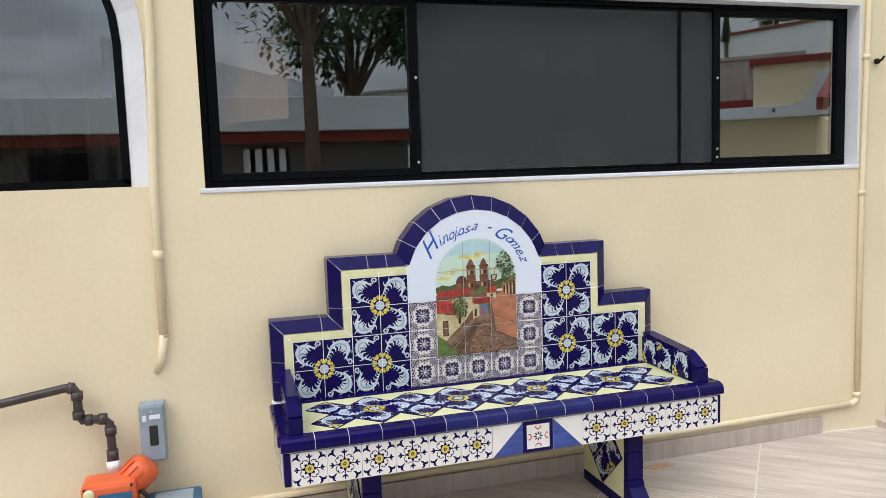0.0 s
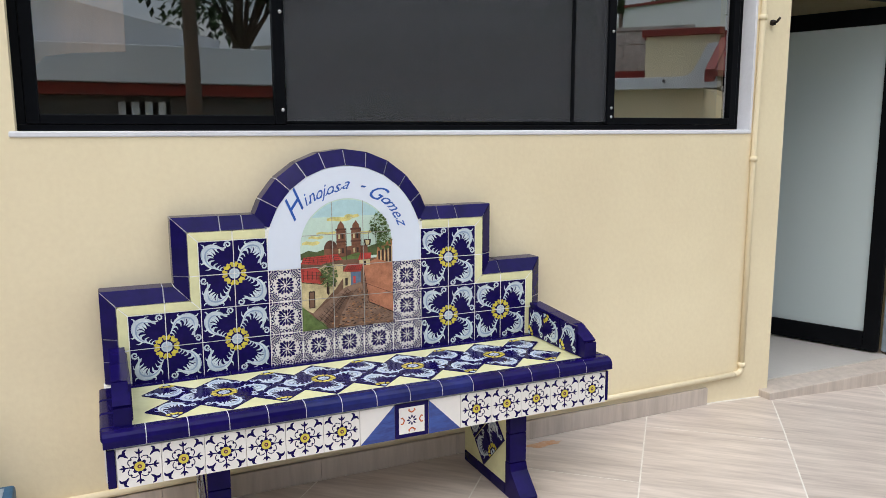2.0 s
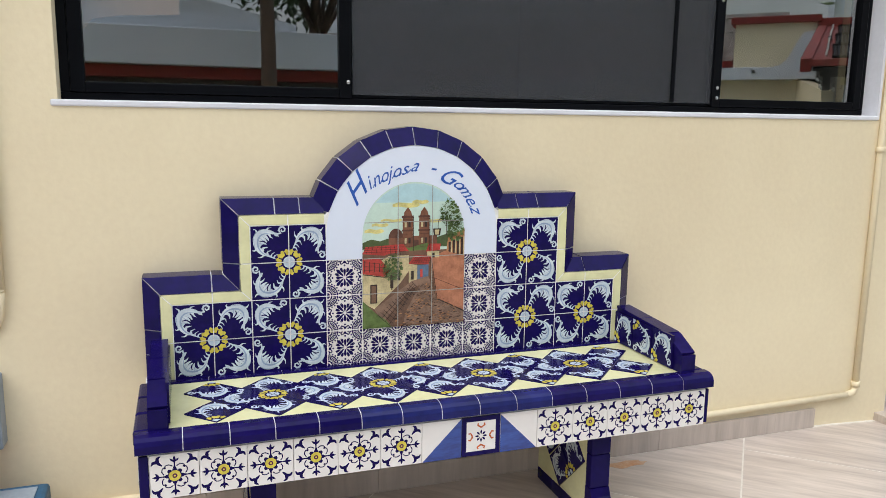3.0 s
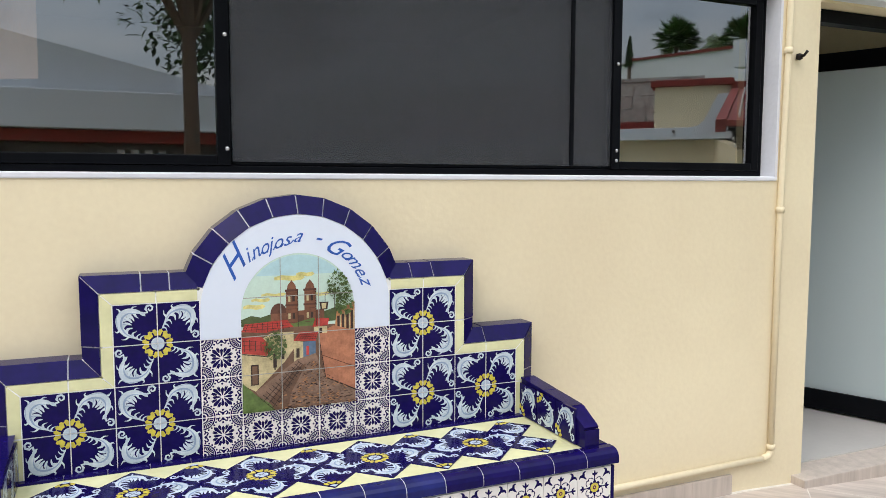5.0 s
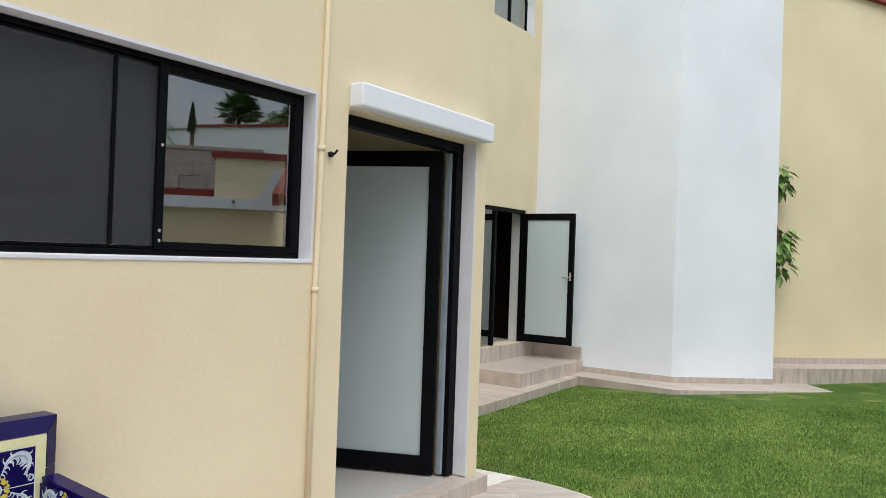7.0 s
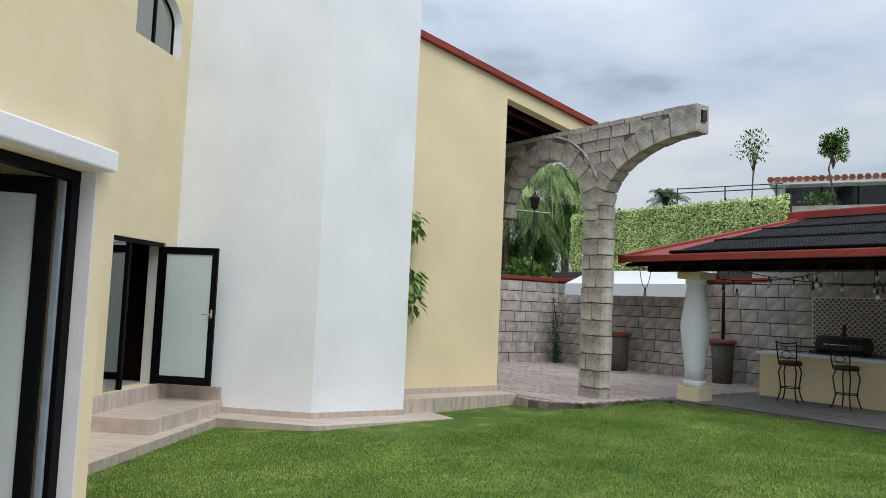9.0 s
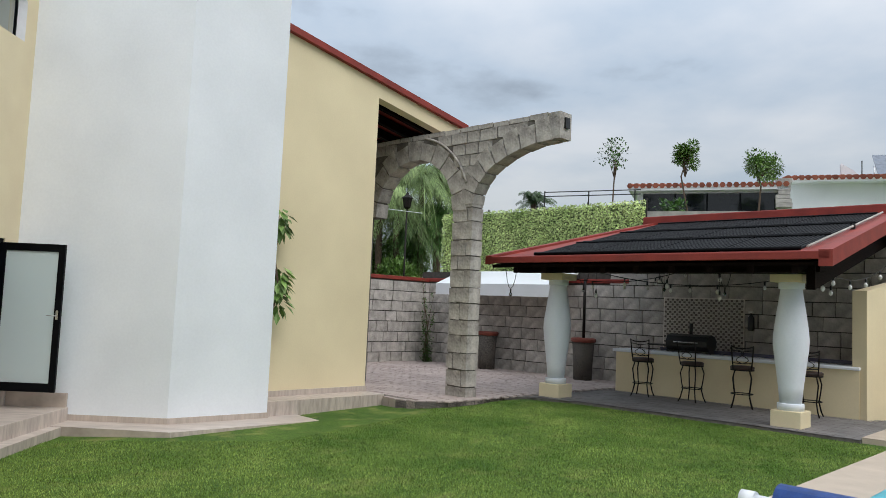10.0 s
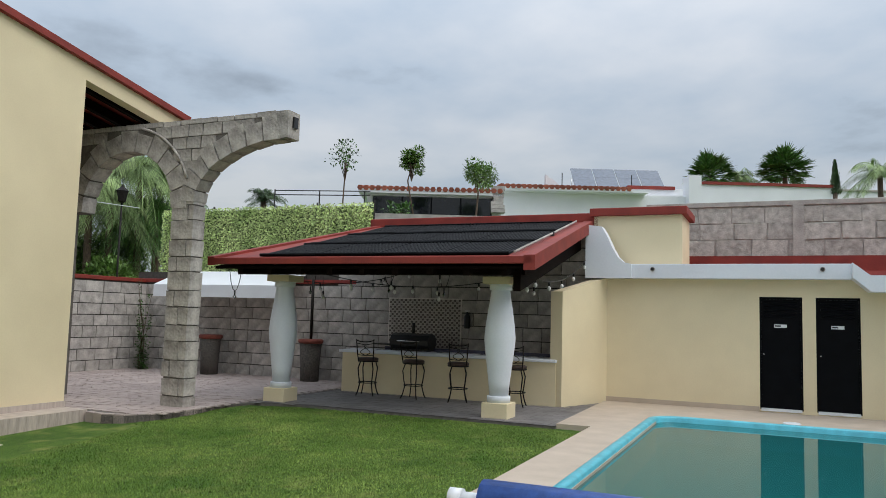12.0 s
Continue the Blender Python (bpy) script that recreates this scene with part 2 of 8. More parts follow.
def lawn_material():
    m = bpy.data.materials.new("mown_lawn")
    m.use_nodes = True
    t = m.node_tree
    b = t.nodes["Principled BSDF"]
    b.inputs["Roughness"].default_value = 0.85
    b.inputs["Specular IOR Level"].default_value = 0.2
    co = t.nodes.new("ShaderNodeTexCoord")

    def noise_of(s, d):
        n = t.nodes.new("ShaderNodeTexNoise")
        n.inputs["Scale"].default_value, n.inputs["Detail"].default_value = s, d
        t.links.new(co.outputs["Object"], n.inputs["Vector"])
        return n.outputs[0]

    def ramp_of(src, p0, c0, p1, c1):
        r = t.nodes.new("ShaderNodeValToRGB")
        r.color_ramp.elements[0].position, r.color_ramp.elements[0].color = p0, (*c0, 1)
        r.color_ramp.elements[1].position, r.color_ramp.elements[1].color = p1, (*c1, 1)
        t.links.new(src, r.inputs[0])
        return r.outputs[0]
    base = ramp_of(noise_of(95, 9), 0.36, (0.014, 0.036, 0.005), 0.66, (0.135, 0.245, 0.036))
    mott = ramp_of(noise_of(1.6, 10), 0.36, (0.76, 0.82, 0.8), 0.66, (1.22, 1.15, 1.12))
    mm = t.nodes.new("ShaderNodeMix")
    mm.data_type, mm.blend_type = "RGBA", "MULTIPLY"
    mm.inputs[0].default_value = 1.0
    t.links.new(base, mm.inputs[6])
    t.links.new(mott, mm.inputs[7])
    base = mm.outputs[2]
    dry = ramp_of(noise_of(2.6, 14), 0.52, (0, 0, 0), 0.68, (0.5, 0.5, 0.5))
    mx = t.nodes.new("ShaderNodeMix")
    mx.data_type = "RGBA"
    t.links.new(dry, mx.inputs[0])
    t.links.new(base, mx.inputs[6])
    mx.inputs[7].default_value = (0.27, 0.275, 0.085, 1)
    t.links.new(mx.outputs[2], b.inputs["Base Color"])
    bp = t.nodes.new("ShaderNodeBump")
    bp.inputs["Strength"].default_value, bp.inputs["Distance"].default_value = 0.7, 0.03
    t.links.new(noise_of(70, 3), bp.inputs["Height"])
    t.links.new(bp.outputs[0], b.inputs["Normal"])
    return m


LAWN = lawn_material()
BLADE = mat("grass_blades", (0.225, 0.30, 0.075), 0.8, 0.25, 0.8, 0, 7, second=(0.055, 0.135, 0.016), island=0.75, spec=0.15)


def glass(name, tint=(0.9, 0.95, 0.95), rough=0.0, keep=0.85):
    """A pane: clear with a mirror gloss that grows at grazing angles."""
    m = bpy.data.materials.new(name)
    m.use_nodes = True
    t = m.node_tree
    t.nodes.clear()
    tr = t.nodes.new("ShaderNodeBsdfTransparent")
    tr.inputs[0].default_value = (*[v * keep for v in tint], 1)
    gl = t.nodes.new("ShaderNodeBsdfGlossy")
    gl.inputs["Roughness"].default_value = rough
    fr = t.nodes.new("ShaderNodeFresnel")
    fr.inputs[0].default_value = 3.9
    mx = t.nodes.new("ShaderNodeMixShader")
    o = t.nodes.new("ShaderNodeOutputMaterial")
    t.links.new(fr.outputs[0], mx.inputs[0])
    t.links.new(tr.outputs[0], mx.inputs[1])
    t.links.new(gl.outputs[0], mx.inputs[2])
    t.links.new(mx.outputs[0], o.inputs[0])
    return m


GLASS = glass("tinted_window_glass", (0.85, 0.93, 0.95), 0.01, 0.92)


def frosted():
    m = bpy.data.materials.new("frosted_glass")
    m.use_nodes = True
    t = m.node_tree
    b = t.nodes["Principled BSDF"]
    b.inputs["Base Color"].default_value = (0.74, 0.82, 0.83, 1)
    b.inputs["Roughness"].default_value = 0.28
    b.inputs["Specular IOR Level"].default_value = 0.5
    tl = t.nodes.new("ShaderNodeBsdfTranslucent")
    tl.inputs[0].default_value = (0.70, 0.78, 0.79, 1)
    mx = t.nodes.new("ShaderNodeMixShader")
    mx.inputs[0].default_value = 0.45
    t.links.new(b.outputs[0], mx.inputs[1])
    t.links.new(tl.outputs[0], mx.inputs[2])
    t.links.new(mx.outputs[0], t.nodes["Material Output"].inputs[0])
    return m


FROST = frosted()


def screen_mesh():
    m = bpy.data.materials.new("grey_insect_screen")
    m.use_nodes = True
    t = m.node_tree
    b = t.nodes["Principled BSDF"]
    b.inputs["Base Color"].default_value = (0.036, 0.038, 0.043, 1)
    b.inputs["Roughness"].default_value = 0.8
    tr = t.nodes.new("ShaderNodeBsdfTransparent")
    mx = t.nodes.new("ShaderNodeMixShader")
    mx.inputs[0].default_value = 0.55
    t.links.new(tr.outputs[0], mx.inputs[1])
    t.links.new(b.outputs[0], mx.inputs[2])
    t.links.new(mx.outputs[0], t.nodes["Material Output"].inputs[0])
    return m


SCREEN = screen_mesh()


def water_material():
    m = bpy.data.materials.new("pool_water")
    m.use_nodes = True
    t = m.node_tree
    t.nodes.clear()
    tr = t.nodes.new("ShaderNodeBsdfTransparent")
    tr.inputs[0].default_value = (0.42, 0.80, 0.74, 1)
    gl = t.nodes.new("ShaderNodeBsdfGlossy")
    gl.inputs["Roughness"].default_value = 0.02
    fr = t.nodes.new("ShaderNodeFresnel")
    fr.inputs[0].default_value = 1.6
    bp = t.nodes.new("ShaderNodeBump")
    bp.inputs["Strength"].default_value, bp.inputs["Distance"].default_value = 0.03, 0.02
    nz = t.nodes.new("ShaderNodeTexNoise")
    nz.inputs["Scale"].default_value = 2.5
    t.links.new(nz.outputs[0], bp.inputs["Height"])
    t.links.new(bp.outputs[0], gl.inputs["Normal"])
    mx = t.nodes.new("ShaderNodeMixShader")
    o = t.nodes.new("ShaderNodeOutputMaterial")
    # cloudy water: most of the light is scattered before it meets the floor
    df = t.nodes.new("ShaderNodeBsdfDiffuse")
    df.inputs[0].default_value = (0.018, 0.165, 0.165, 1)
    body = t.nodes.new("ShaderNodeMixShader")
    body.inputs[0].default_value = 0.8
    t.links.new(tr.outputs[0], body.inputs[1])
    t.links.new(df.outputs[0], body.inputs[2])
    t.links.new(fr.outputs[0], mx.inputs[0])
    t.links.new(body.outputs[0], mx.inputs[1])
    t.links.new(gl.outputs[0], mx.inputs[2])
    t.links.new(mx.outputs[0], o.inputs[0])
    return m


WATER = water_material()


# ---- building helpers ----
def mesh_of(name, bm, mats):
    me = bpy.data.meshes.new(name)
    if len(bm.faces) > 1:
        bmesh.ops.recalc_face_normals(bm, faces=bm.faces)
    bm.to_mesh(me)
    bm.free()
    for m in (mats if isinstance(mats, (list, tuple)) else [mats]):
        me.materials.append(m)
    return me


def thing(name, label, category, at=None, group="", kind="", bm=None, mats=None):
    """A top-level object: an Empty at its base, or a mesh."""
    ob = new(name, mesh_of(name, bm, mats) if bm is not None else None)
    if at is not None:
        ob.matrix_world = at
    return tagged(ob, label, category, group, kind)


def part(name, bm, material, parent, label="", at=None):
    ob = new(name, bm if isinstance(bm, bpy.types.Mesh) else mesh_of(name, bm, material))
    ob.parent = parent
    if at is not None:
        ob.matrix_local = at
    return tagged(ob, label)


def struct(name, bm, mats, label="", category="", at=None):
    return thing(name, label, category, at, kind="structure", bm=bm, mats=mats)


def box(bm, x0, x1, y0, y1, z0, z1, mi=0, bev=0.0):
    x0, x1 = min(x0, x1), max(x0, x1)
    y0, y1 = min(y0, y1), max(y0, y1)
    z0, z1 = min(z0, z1), max(z0, z1)
    vs = [bm.verts.new((x, y, z)) for z in (z0, z1) for y in (y0, y1) for x in (x0, x1)]
    fs = [bm.faces.new([vs[i] for i in q]) for q in ((0, 2, 3, 1), (4, 5, 7, 6), (0, 1, 5, 4), (2, 6, 7, 3), (0, 4, 6, 2), (1, 3, 7, 5))]
    for f in fs:
        f.material_index = mi
    if bev:
        es = list({e for f in fs for e in f.edges})
        r = bmesh.ops.bevel(bm, geom=es, offset=bev, segments=2, affect="EDGES", profile=0.5)
        for f in r["faces"]:
            f.material_index = mi
    return bm


def pane_quad(x0, x1, z0, z1, y):
    """One clear sheet that faces the garden."""
    bm = bmesh.new()
    flat(bm, [(x0, z0), (x1, z0), (x1, z1), (x0, z1)], y)
    return bm


def bbox(x0, x1, y0, y1, z0, z1, bev=0.0):
    return box(bmesh.new(), x0, x1, y0, y1, z0, z1, 0, bev)


def prism(bm, pts, h0, h1, axis="z", mi=0):
    """A polygon of 2D points drawn out along an axis from h0 to h1. axis y: points are (x, z); axis x: points are (y, z)."""
    def v(p, h):
        return {"z": (p[0], p[1], h), "y": (p[0], h, p[1]), "x": (h, p[0], p[1])}[axis]
    lo, hi = [bm.verts.new(v(p, h0)) for p in pts], [bm.verts.new(v(p, h1)) for p in pts]
    fs = [bm.faces.new(lo), bm.faces.new(hi[::-1])]
    n = len(pts)
    for i in range(n):
        fs.append(bm.faces.new((lo[i], hi[i], hi[(i + 1) % n], lo[(i + 1) % n])))
    for f in fs:
        f.material_index = mi
    return bm


def tube(bm, pts, r, sides=8, mi=0, cap=True):
    """A round bar along points; r a number or one a point."""
    pts = [Vector(p) for p in pts]
    rs = r if isinstance(r, (list, tuple)) else [r] * len(pts)
    rings, ref = [], None
    for i, p in enumerate(pts):
        d = (pts[min(i + 1, len(pts) - 1)] - pts[max(i - 1, 0)]).normalized()
        if ref is None:
            ref = Vector((0, 0, 1)) if abs(d.z) < 0.9 else Vector((1, 0, 0))
        u = d.cross(ref).normalized()
        ref = u.cross(d).normalized()
        rings.append([bm.verts.new(p + rs[i] * (math.cos(a) * u + math.sin(a) * ref)) for a in [2 * math.pi * k / sides for k in range(sides)]])
    for a, b in zip(rings, rings[1:]):
        for k in range(sides):
            f = bm.faces.new((a[k], a[(k + 1) % sides], b[(k + 1) % sides], b[k]))
            f.material_index, f.smooth = mi, sides > 5
    if cap:
        for q in (rings[0][::-1], rings[-1]):
            bm.faces.new(q).material_index = mi
    return bm


def lathe(bm, prof, sides=16, c=(0, 0), mi=0, smooth=True, turn=0.0):
    rings = [[bm.verts.new((c[0] + r * math.cos(turn + 2 * math.pi * k / sides), c[1] + r * math.sin(turn + 2 * math.pi * k / sides), z)) for k in range(sides)] for r, z in prof]
    for a, b in zip(rings, rings[1:]):
        for k in range(sides):
            f = bm.faces.new((a[k], a[(k + 1) % sides], b[(k + 1) % sides], b[k]))
            f.material_index, f.smooth = mi, smooth
    for q in (rings[0][::-1], rings[-1]):
        bm.faces.new(q).material_index = mi
    return bm


def flat(bm, pts, y=0.0, mi=0):
    """A painted shape in the plane y, from (x, z) points."""
    f = bm.faces.new([bm.verts.new((p[0], y, p[1])) for p in pts])
    f.material_index = mi
    return f


def stroke(bm, pts, ws, y=0.0, mi=0):
    """A painted brush stroke in the plane y, along (x, z) points with half widths ws."""
    pts = [Vector(p) for p in pts]
    a, b = [], []
    for i, p in enumerate(pts):
        d = (pts[min(i + 1, len(pts) - 1)] - pts[max(i - 1, 0)]).normalized()
        n = Vector((-d.y, d.x)) * (ws[i] if isinstance(ws, (list, tuple)) else ws)
        a.append(bm.verts.new((p.x + n.x, y, p.y + n.y)))
        b.append(bm.verts.new((p.x - n.x, y, p.y - n.y)))
    for i in range(len(pts) - 1):
        f = bm.faces.new((a[i], a[i + 1], b[i + 1], b[i]))
        f.material_index = mi


def spline(pts, n=5):
    """Points along a smooth curve through 2D points."""
    out = []
    P = [Vector(p) for p in pts]
    for i in range(len(P) - 1):
        p0, p1, p2, p3 = P[max(i - 1, 0)], P[i], P[i + 1], P[min(i + 2, len(P) - 1)]
        for k in range(n):
            t = k / n
            out.append(0.5 * ((2 * p1) + (p2 - p0) * t + (2 * p0 - 5 * p1 + 4 * p2 - p3) * t * t + (3 * p1 - p0 - 3 * p2 + p3) * t ** 3))
    out.append(P[-1])
    return out


def disc(bm, cx, cz, r, y=0.0, mi=0, n=14):
    flat(bm, [(cx + r * math.cos(2 * math.pi * k / n), cz + r * math.sin(2 * math.pi * k / n)) for k in range(n)], y, mi)


def ring(bm, cx, cz, r0, r1, a0, a1, y=0.0, mi=0, n=10):
    for k in range(n):
        t0, t1 = radians(a0 + (a1 - a0) * k / n), radians(a0 + (a1 - a0) * (k + 1) / n)
        flat(bm, [(cx + r * math.cos(t), cz + r * math.sin(t)) for r, t in ((r0, t0), (r1, t0), (r1, t1), (r0, t1))], y, mi)


def wall_with_holes(bm, x0, x1, z0, z1, y0, y1, holes, axis="y"):
    """A wall from y0 to y1 with rectangular openings (xa, xb, za, zb)."""
    xs = sorted({x0, x1, *[h[0] for h in holes], *[h[1] for h in holes]})
    zs = sorted({z0, z1, *[h[2] for h in holes], *[h[3] for h in holes]})
    for xa, xb in zip(xs, xs[1:]):
        run = None
        for za, zb in zip(zs, zs[1:]):
            solid = not any(h[0] <= (xa + xb) / 2 <= h[1] and h[2] <= (za + zb) / 2 <= h[3] for h in holes)
            if solid:
                run = [za, zb] if run is None else [run[0], zb]
            if (not solid or zb == zs[-1]) and run:
                if axis == "y":
                    box(bm, xa, xb, y0, y1, run[0], run[1])
                else:
                    box(bm, y0, y1, xa, xb, run[0], run[1])
                run = None
    bmesh.ops.remove_doubles(bm, verts=bm.verts, dist=1e-5)
    return bm


def G(a, b, z=0.0, turn=0.0):
    """Garden axes, at 45 degrees to the house: a away along (1, -1), b along (1, 1)."""
    return pose((a + b) / math.sqrt(2), (b - a) / math.sqrt(2), z, 0, 0, -45 + turn)


def lawn_z(x, y):
    return -0.08 - 0.22 * min(1.25, max(0.0, (y + 4.5) / 5.5))


def floor_z(x):
    return -0.05 * max(0.0, x - 2.0)


# ---- ground ----
GM = G(0, 0)
R2 = math.sqrt(2)


def ab(x, y):
    return (x - y) / R2, (x + y) / R2


def ground():
    """One sheet of lawn to the horizon, with a hole for the pool."""
    bm = bmesh.new()
    edge_a = [-900, -60, -20, *[i * 0.75 for i in range(-8, 29)], 30, 60, 900]
    edge_b = [-900, -60, -20, -12, -8, -5.5, -3, -1.2, 0.0, *[0.55 + i * 0.75 for i in range(0, 20)], 20, 40, 90, 900]
    grid = {}
    for i, a in enumerate(edge_a):
        for j, b in enumerate(edge_b):
            x, y = (a + b) / R2, (b - a) / R2
            grid[i, j] = bm.verts.new((a, b, lawn_z(x, y) if -8 <= a <= 20 and -1.2 <= b <= 15 else (lawn_z(x, y) - 0.25 if abs(a) < 100 and abs(b) < 100 else -0.6)))
    for i in range(len(edge_a) - 1):
        for j in range(len(edge_b) - 1):
            am, bmid = (edge_a[i] + edge_a[i + 1]) / 2, (edge_b[j] + edge_b[j + 1]) / 2
            if 7.5 < am < 14.9 and -6 < bmid < 0.0:
                continue
            bm.faces.new((grid[i, j], grid[i + 1, j], grid[i + 1, j + 1], grid[i, j + 1]))
    struct("ground", bm, LAWN, "mown green lawn with dry yellowish patches", "lawn", GM)


ground()


def grass():
    """Short blades over the part of the lawn that is seen near."""
    rs = np.random.default_rng(5)
    n = 620000
    x, y = rs.uniform(3.6, 13.2, n), rs.uniform(-8.6, 2.1, n)
    # more blades nearer the patio
    keep = rs.random(n) < np.clip(1.25 - 0.075 * (x - 3.6), 0.45, 1.0)
    a, b = (x - y) / R2, (x + y) / R2
    keep &= (b > 0.46) & (a < 13.08) & (np.hypot(x - 2.9, y) > 1.4)
    keep &= ~((x > 9.2) & (y > -0.9 - 0.7 * (x - 9.2)) & (a < 10.4))
    x, y, a, b = x[keep], y[keep], a[keep], b[keep]
    paved = np.zeros(len(x), bool)
    for (a0, b0), (a1, b1) in zip(fl, fl[1:] + fl[:1]):
        if b0 != b1:
            paved ^= ((b0 > b) != (b1 > b)) & (a < (a1 - a0) * (b - b0) / (b1 - b0) + a0)
    x, y = x[~paved], y[~paved]
    m = len(x)
    z = -0.08 - 0.22 * np.clip((y + 4.5) / 5.5, 0.0, 1.25)
    h, t, w = rs.uniform(0.010, 0.026, m), rs.uniform(0, 6.28, m), rs.uniform(0.002, 0.0042, m)
    r = rs.uniform(0.006, 0.026, m)
    co = np.empty((m, 3, 3))
    co[:, 0] = np.stack([x - w * np.sin(t), y + w * np.cos(t), z - 0.004], 1)
    co[:, 1] = np.stack([x + w * np.sin(t), y - w * np.cos(t), z - 0.004], 1)
    co[:, 2] = np.stack([x + r * np.cos(t), y + r * np.sin(t), z + h], 1)
    me = bpy.data.meshes.new("grass")
    me.from_pydata(co.reshape(-1, 3).tolist(), [], np.arange(3 * m).reshape(-1, 3).tolist())
    me.materials.append(BLADE)
    tagged(new("grass", me), "short green grass blades of the lawn", "grass", kind="stuff")


# ---- house by the bench ----
WY, WT = 0.11, 0.24        # wall face and thickness
HOUSE_TOP, WING_TOP = 3.75, 6.2
bm = bmesh.new()
wall_with_holes(bm, -6.0, 3.73, -0.4, HOUSE_TOP, WY, WY + WT, [(-1.074, 2.132, 1.385, 2.2), (2.36, 3.60, -0.4, 2.16), (-2.75, -1.27, 1.408, 2.65)])
wall_bench = struct("wall_south", bm, YELLOW, "cream yellow plastered house wall", "wall")
# spandrels that round the arched window's opening
bm = bmesh.new()
for s in (1, -1):
    cx, r = -2.01, 0.74
    pts = [(cx + s * r, 2.65), (cx + s * r, 1.96)] + [(cx + s * r * math.cos(radians(a)), 1.96 + 0.69 * math.sin(radians(a))) for a in range(8, 91, 8)] + [(cx, 2.65)]
    prism(bm, pts, WY + 0.001, WY + WT, "y")
struct("wall_arch_spandrel", bm, YELLOW, "cream plaster above the arched window", "wall")
bm = bbox(3.49, 3.73, WY + WT + 0.001, 3.0, -0.5, HOUSE_TOP)
struct("wall_return", bm, YELLOW, "cream yellow plastered return wall", "wall")
bm = bmesh.new()
wall_with_holes(bm, 3.73, 10.09, -0.6, WING_TOP, 3.0, 3.24, [(8.45, 9.76, 0.175, 2.18), (8.60, 9.80, 4.88, 5.75)])
struct("wall_garden", bm, YELLOW, "cream yellow plastered garden wall", "wall")
bm = bmesh.new()
box(bm, -6.0, 3.72, WY + WT, 8.0, HOUSE_TOP - 0.25, HOUSE_TOP - 0.1)
box(bm, 3.74, 10.05, 3.25, 8.0, WING_TOP - 0.25, WING_TOP - 0.1)
box(bm, 3.49, 3.73, 3.0, 3.24, -0.5, WING_TOP)
struct("house_roof", bm, CONC, "flat concrete house roof", "roof")

# rooms behind the windows and doors
bm = bmesh.new()
box(bm, -6.0, 3.48, 4.2, 4.3, -0.1, 2.9)
box(bm, -6.1, -6.0, WY, 4.3, -0.1, 2.9)
box(bm, 2.28, 2.34, WY + WT, 4.2, 0.02, 2.9)
struct("room_wall", bm, INWALL, "plain white inner walls", "wall")
struct("room_floor", bbox(-6.0, 3.48, 0.2, 4.2, -0.3, 0.028), INFLOOR, "smooth grey interior floor", "floor")
struct("ceiling", bbox(-6.0, 3.48, WY + WT, 4.2, 2.62, 2.75), INWALL, "plain white ceiling", "ceiling")
bm = bmesh.new()
box(bm, 4.0, 10.05, 6.2, 6.3, 0.1, 2.9)
box(bm, 9.95, 10.05, 3.24, 6.2, 0.1, 2.9)
box(bm, 6.9, 7.0, 3.24, 6.2, 0.1, 2.9)
struct("room_wall_far", bm, INWALL, "plain white inner walls of the garden room", "wall")
struct("room_floor_far", bbox(6.9, 10.05, 3.24, 6.2, 0.0, 0.178), INFLOOR, "smooth grey interior floor", "floor")
struct("ceiling_far", bbox(6.9, 10.05, 3.24, 6.2, 2.7, 2.8), INWALL, "plain white ceiling", "ceiling")


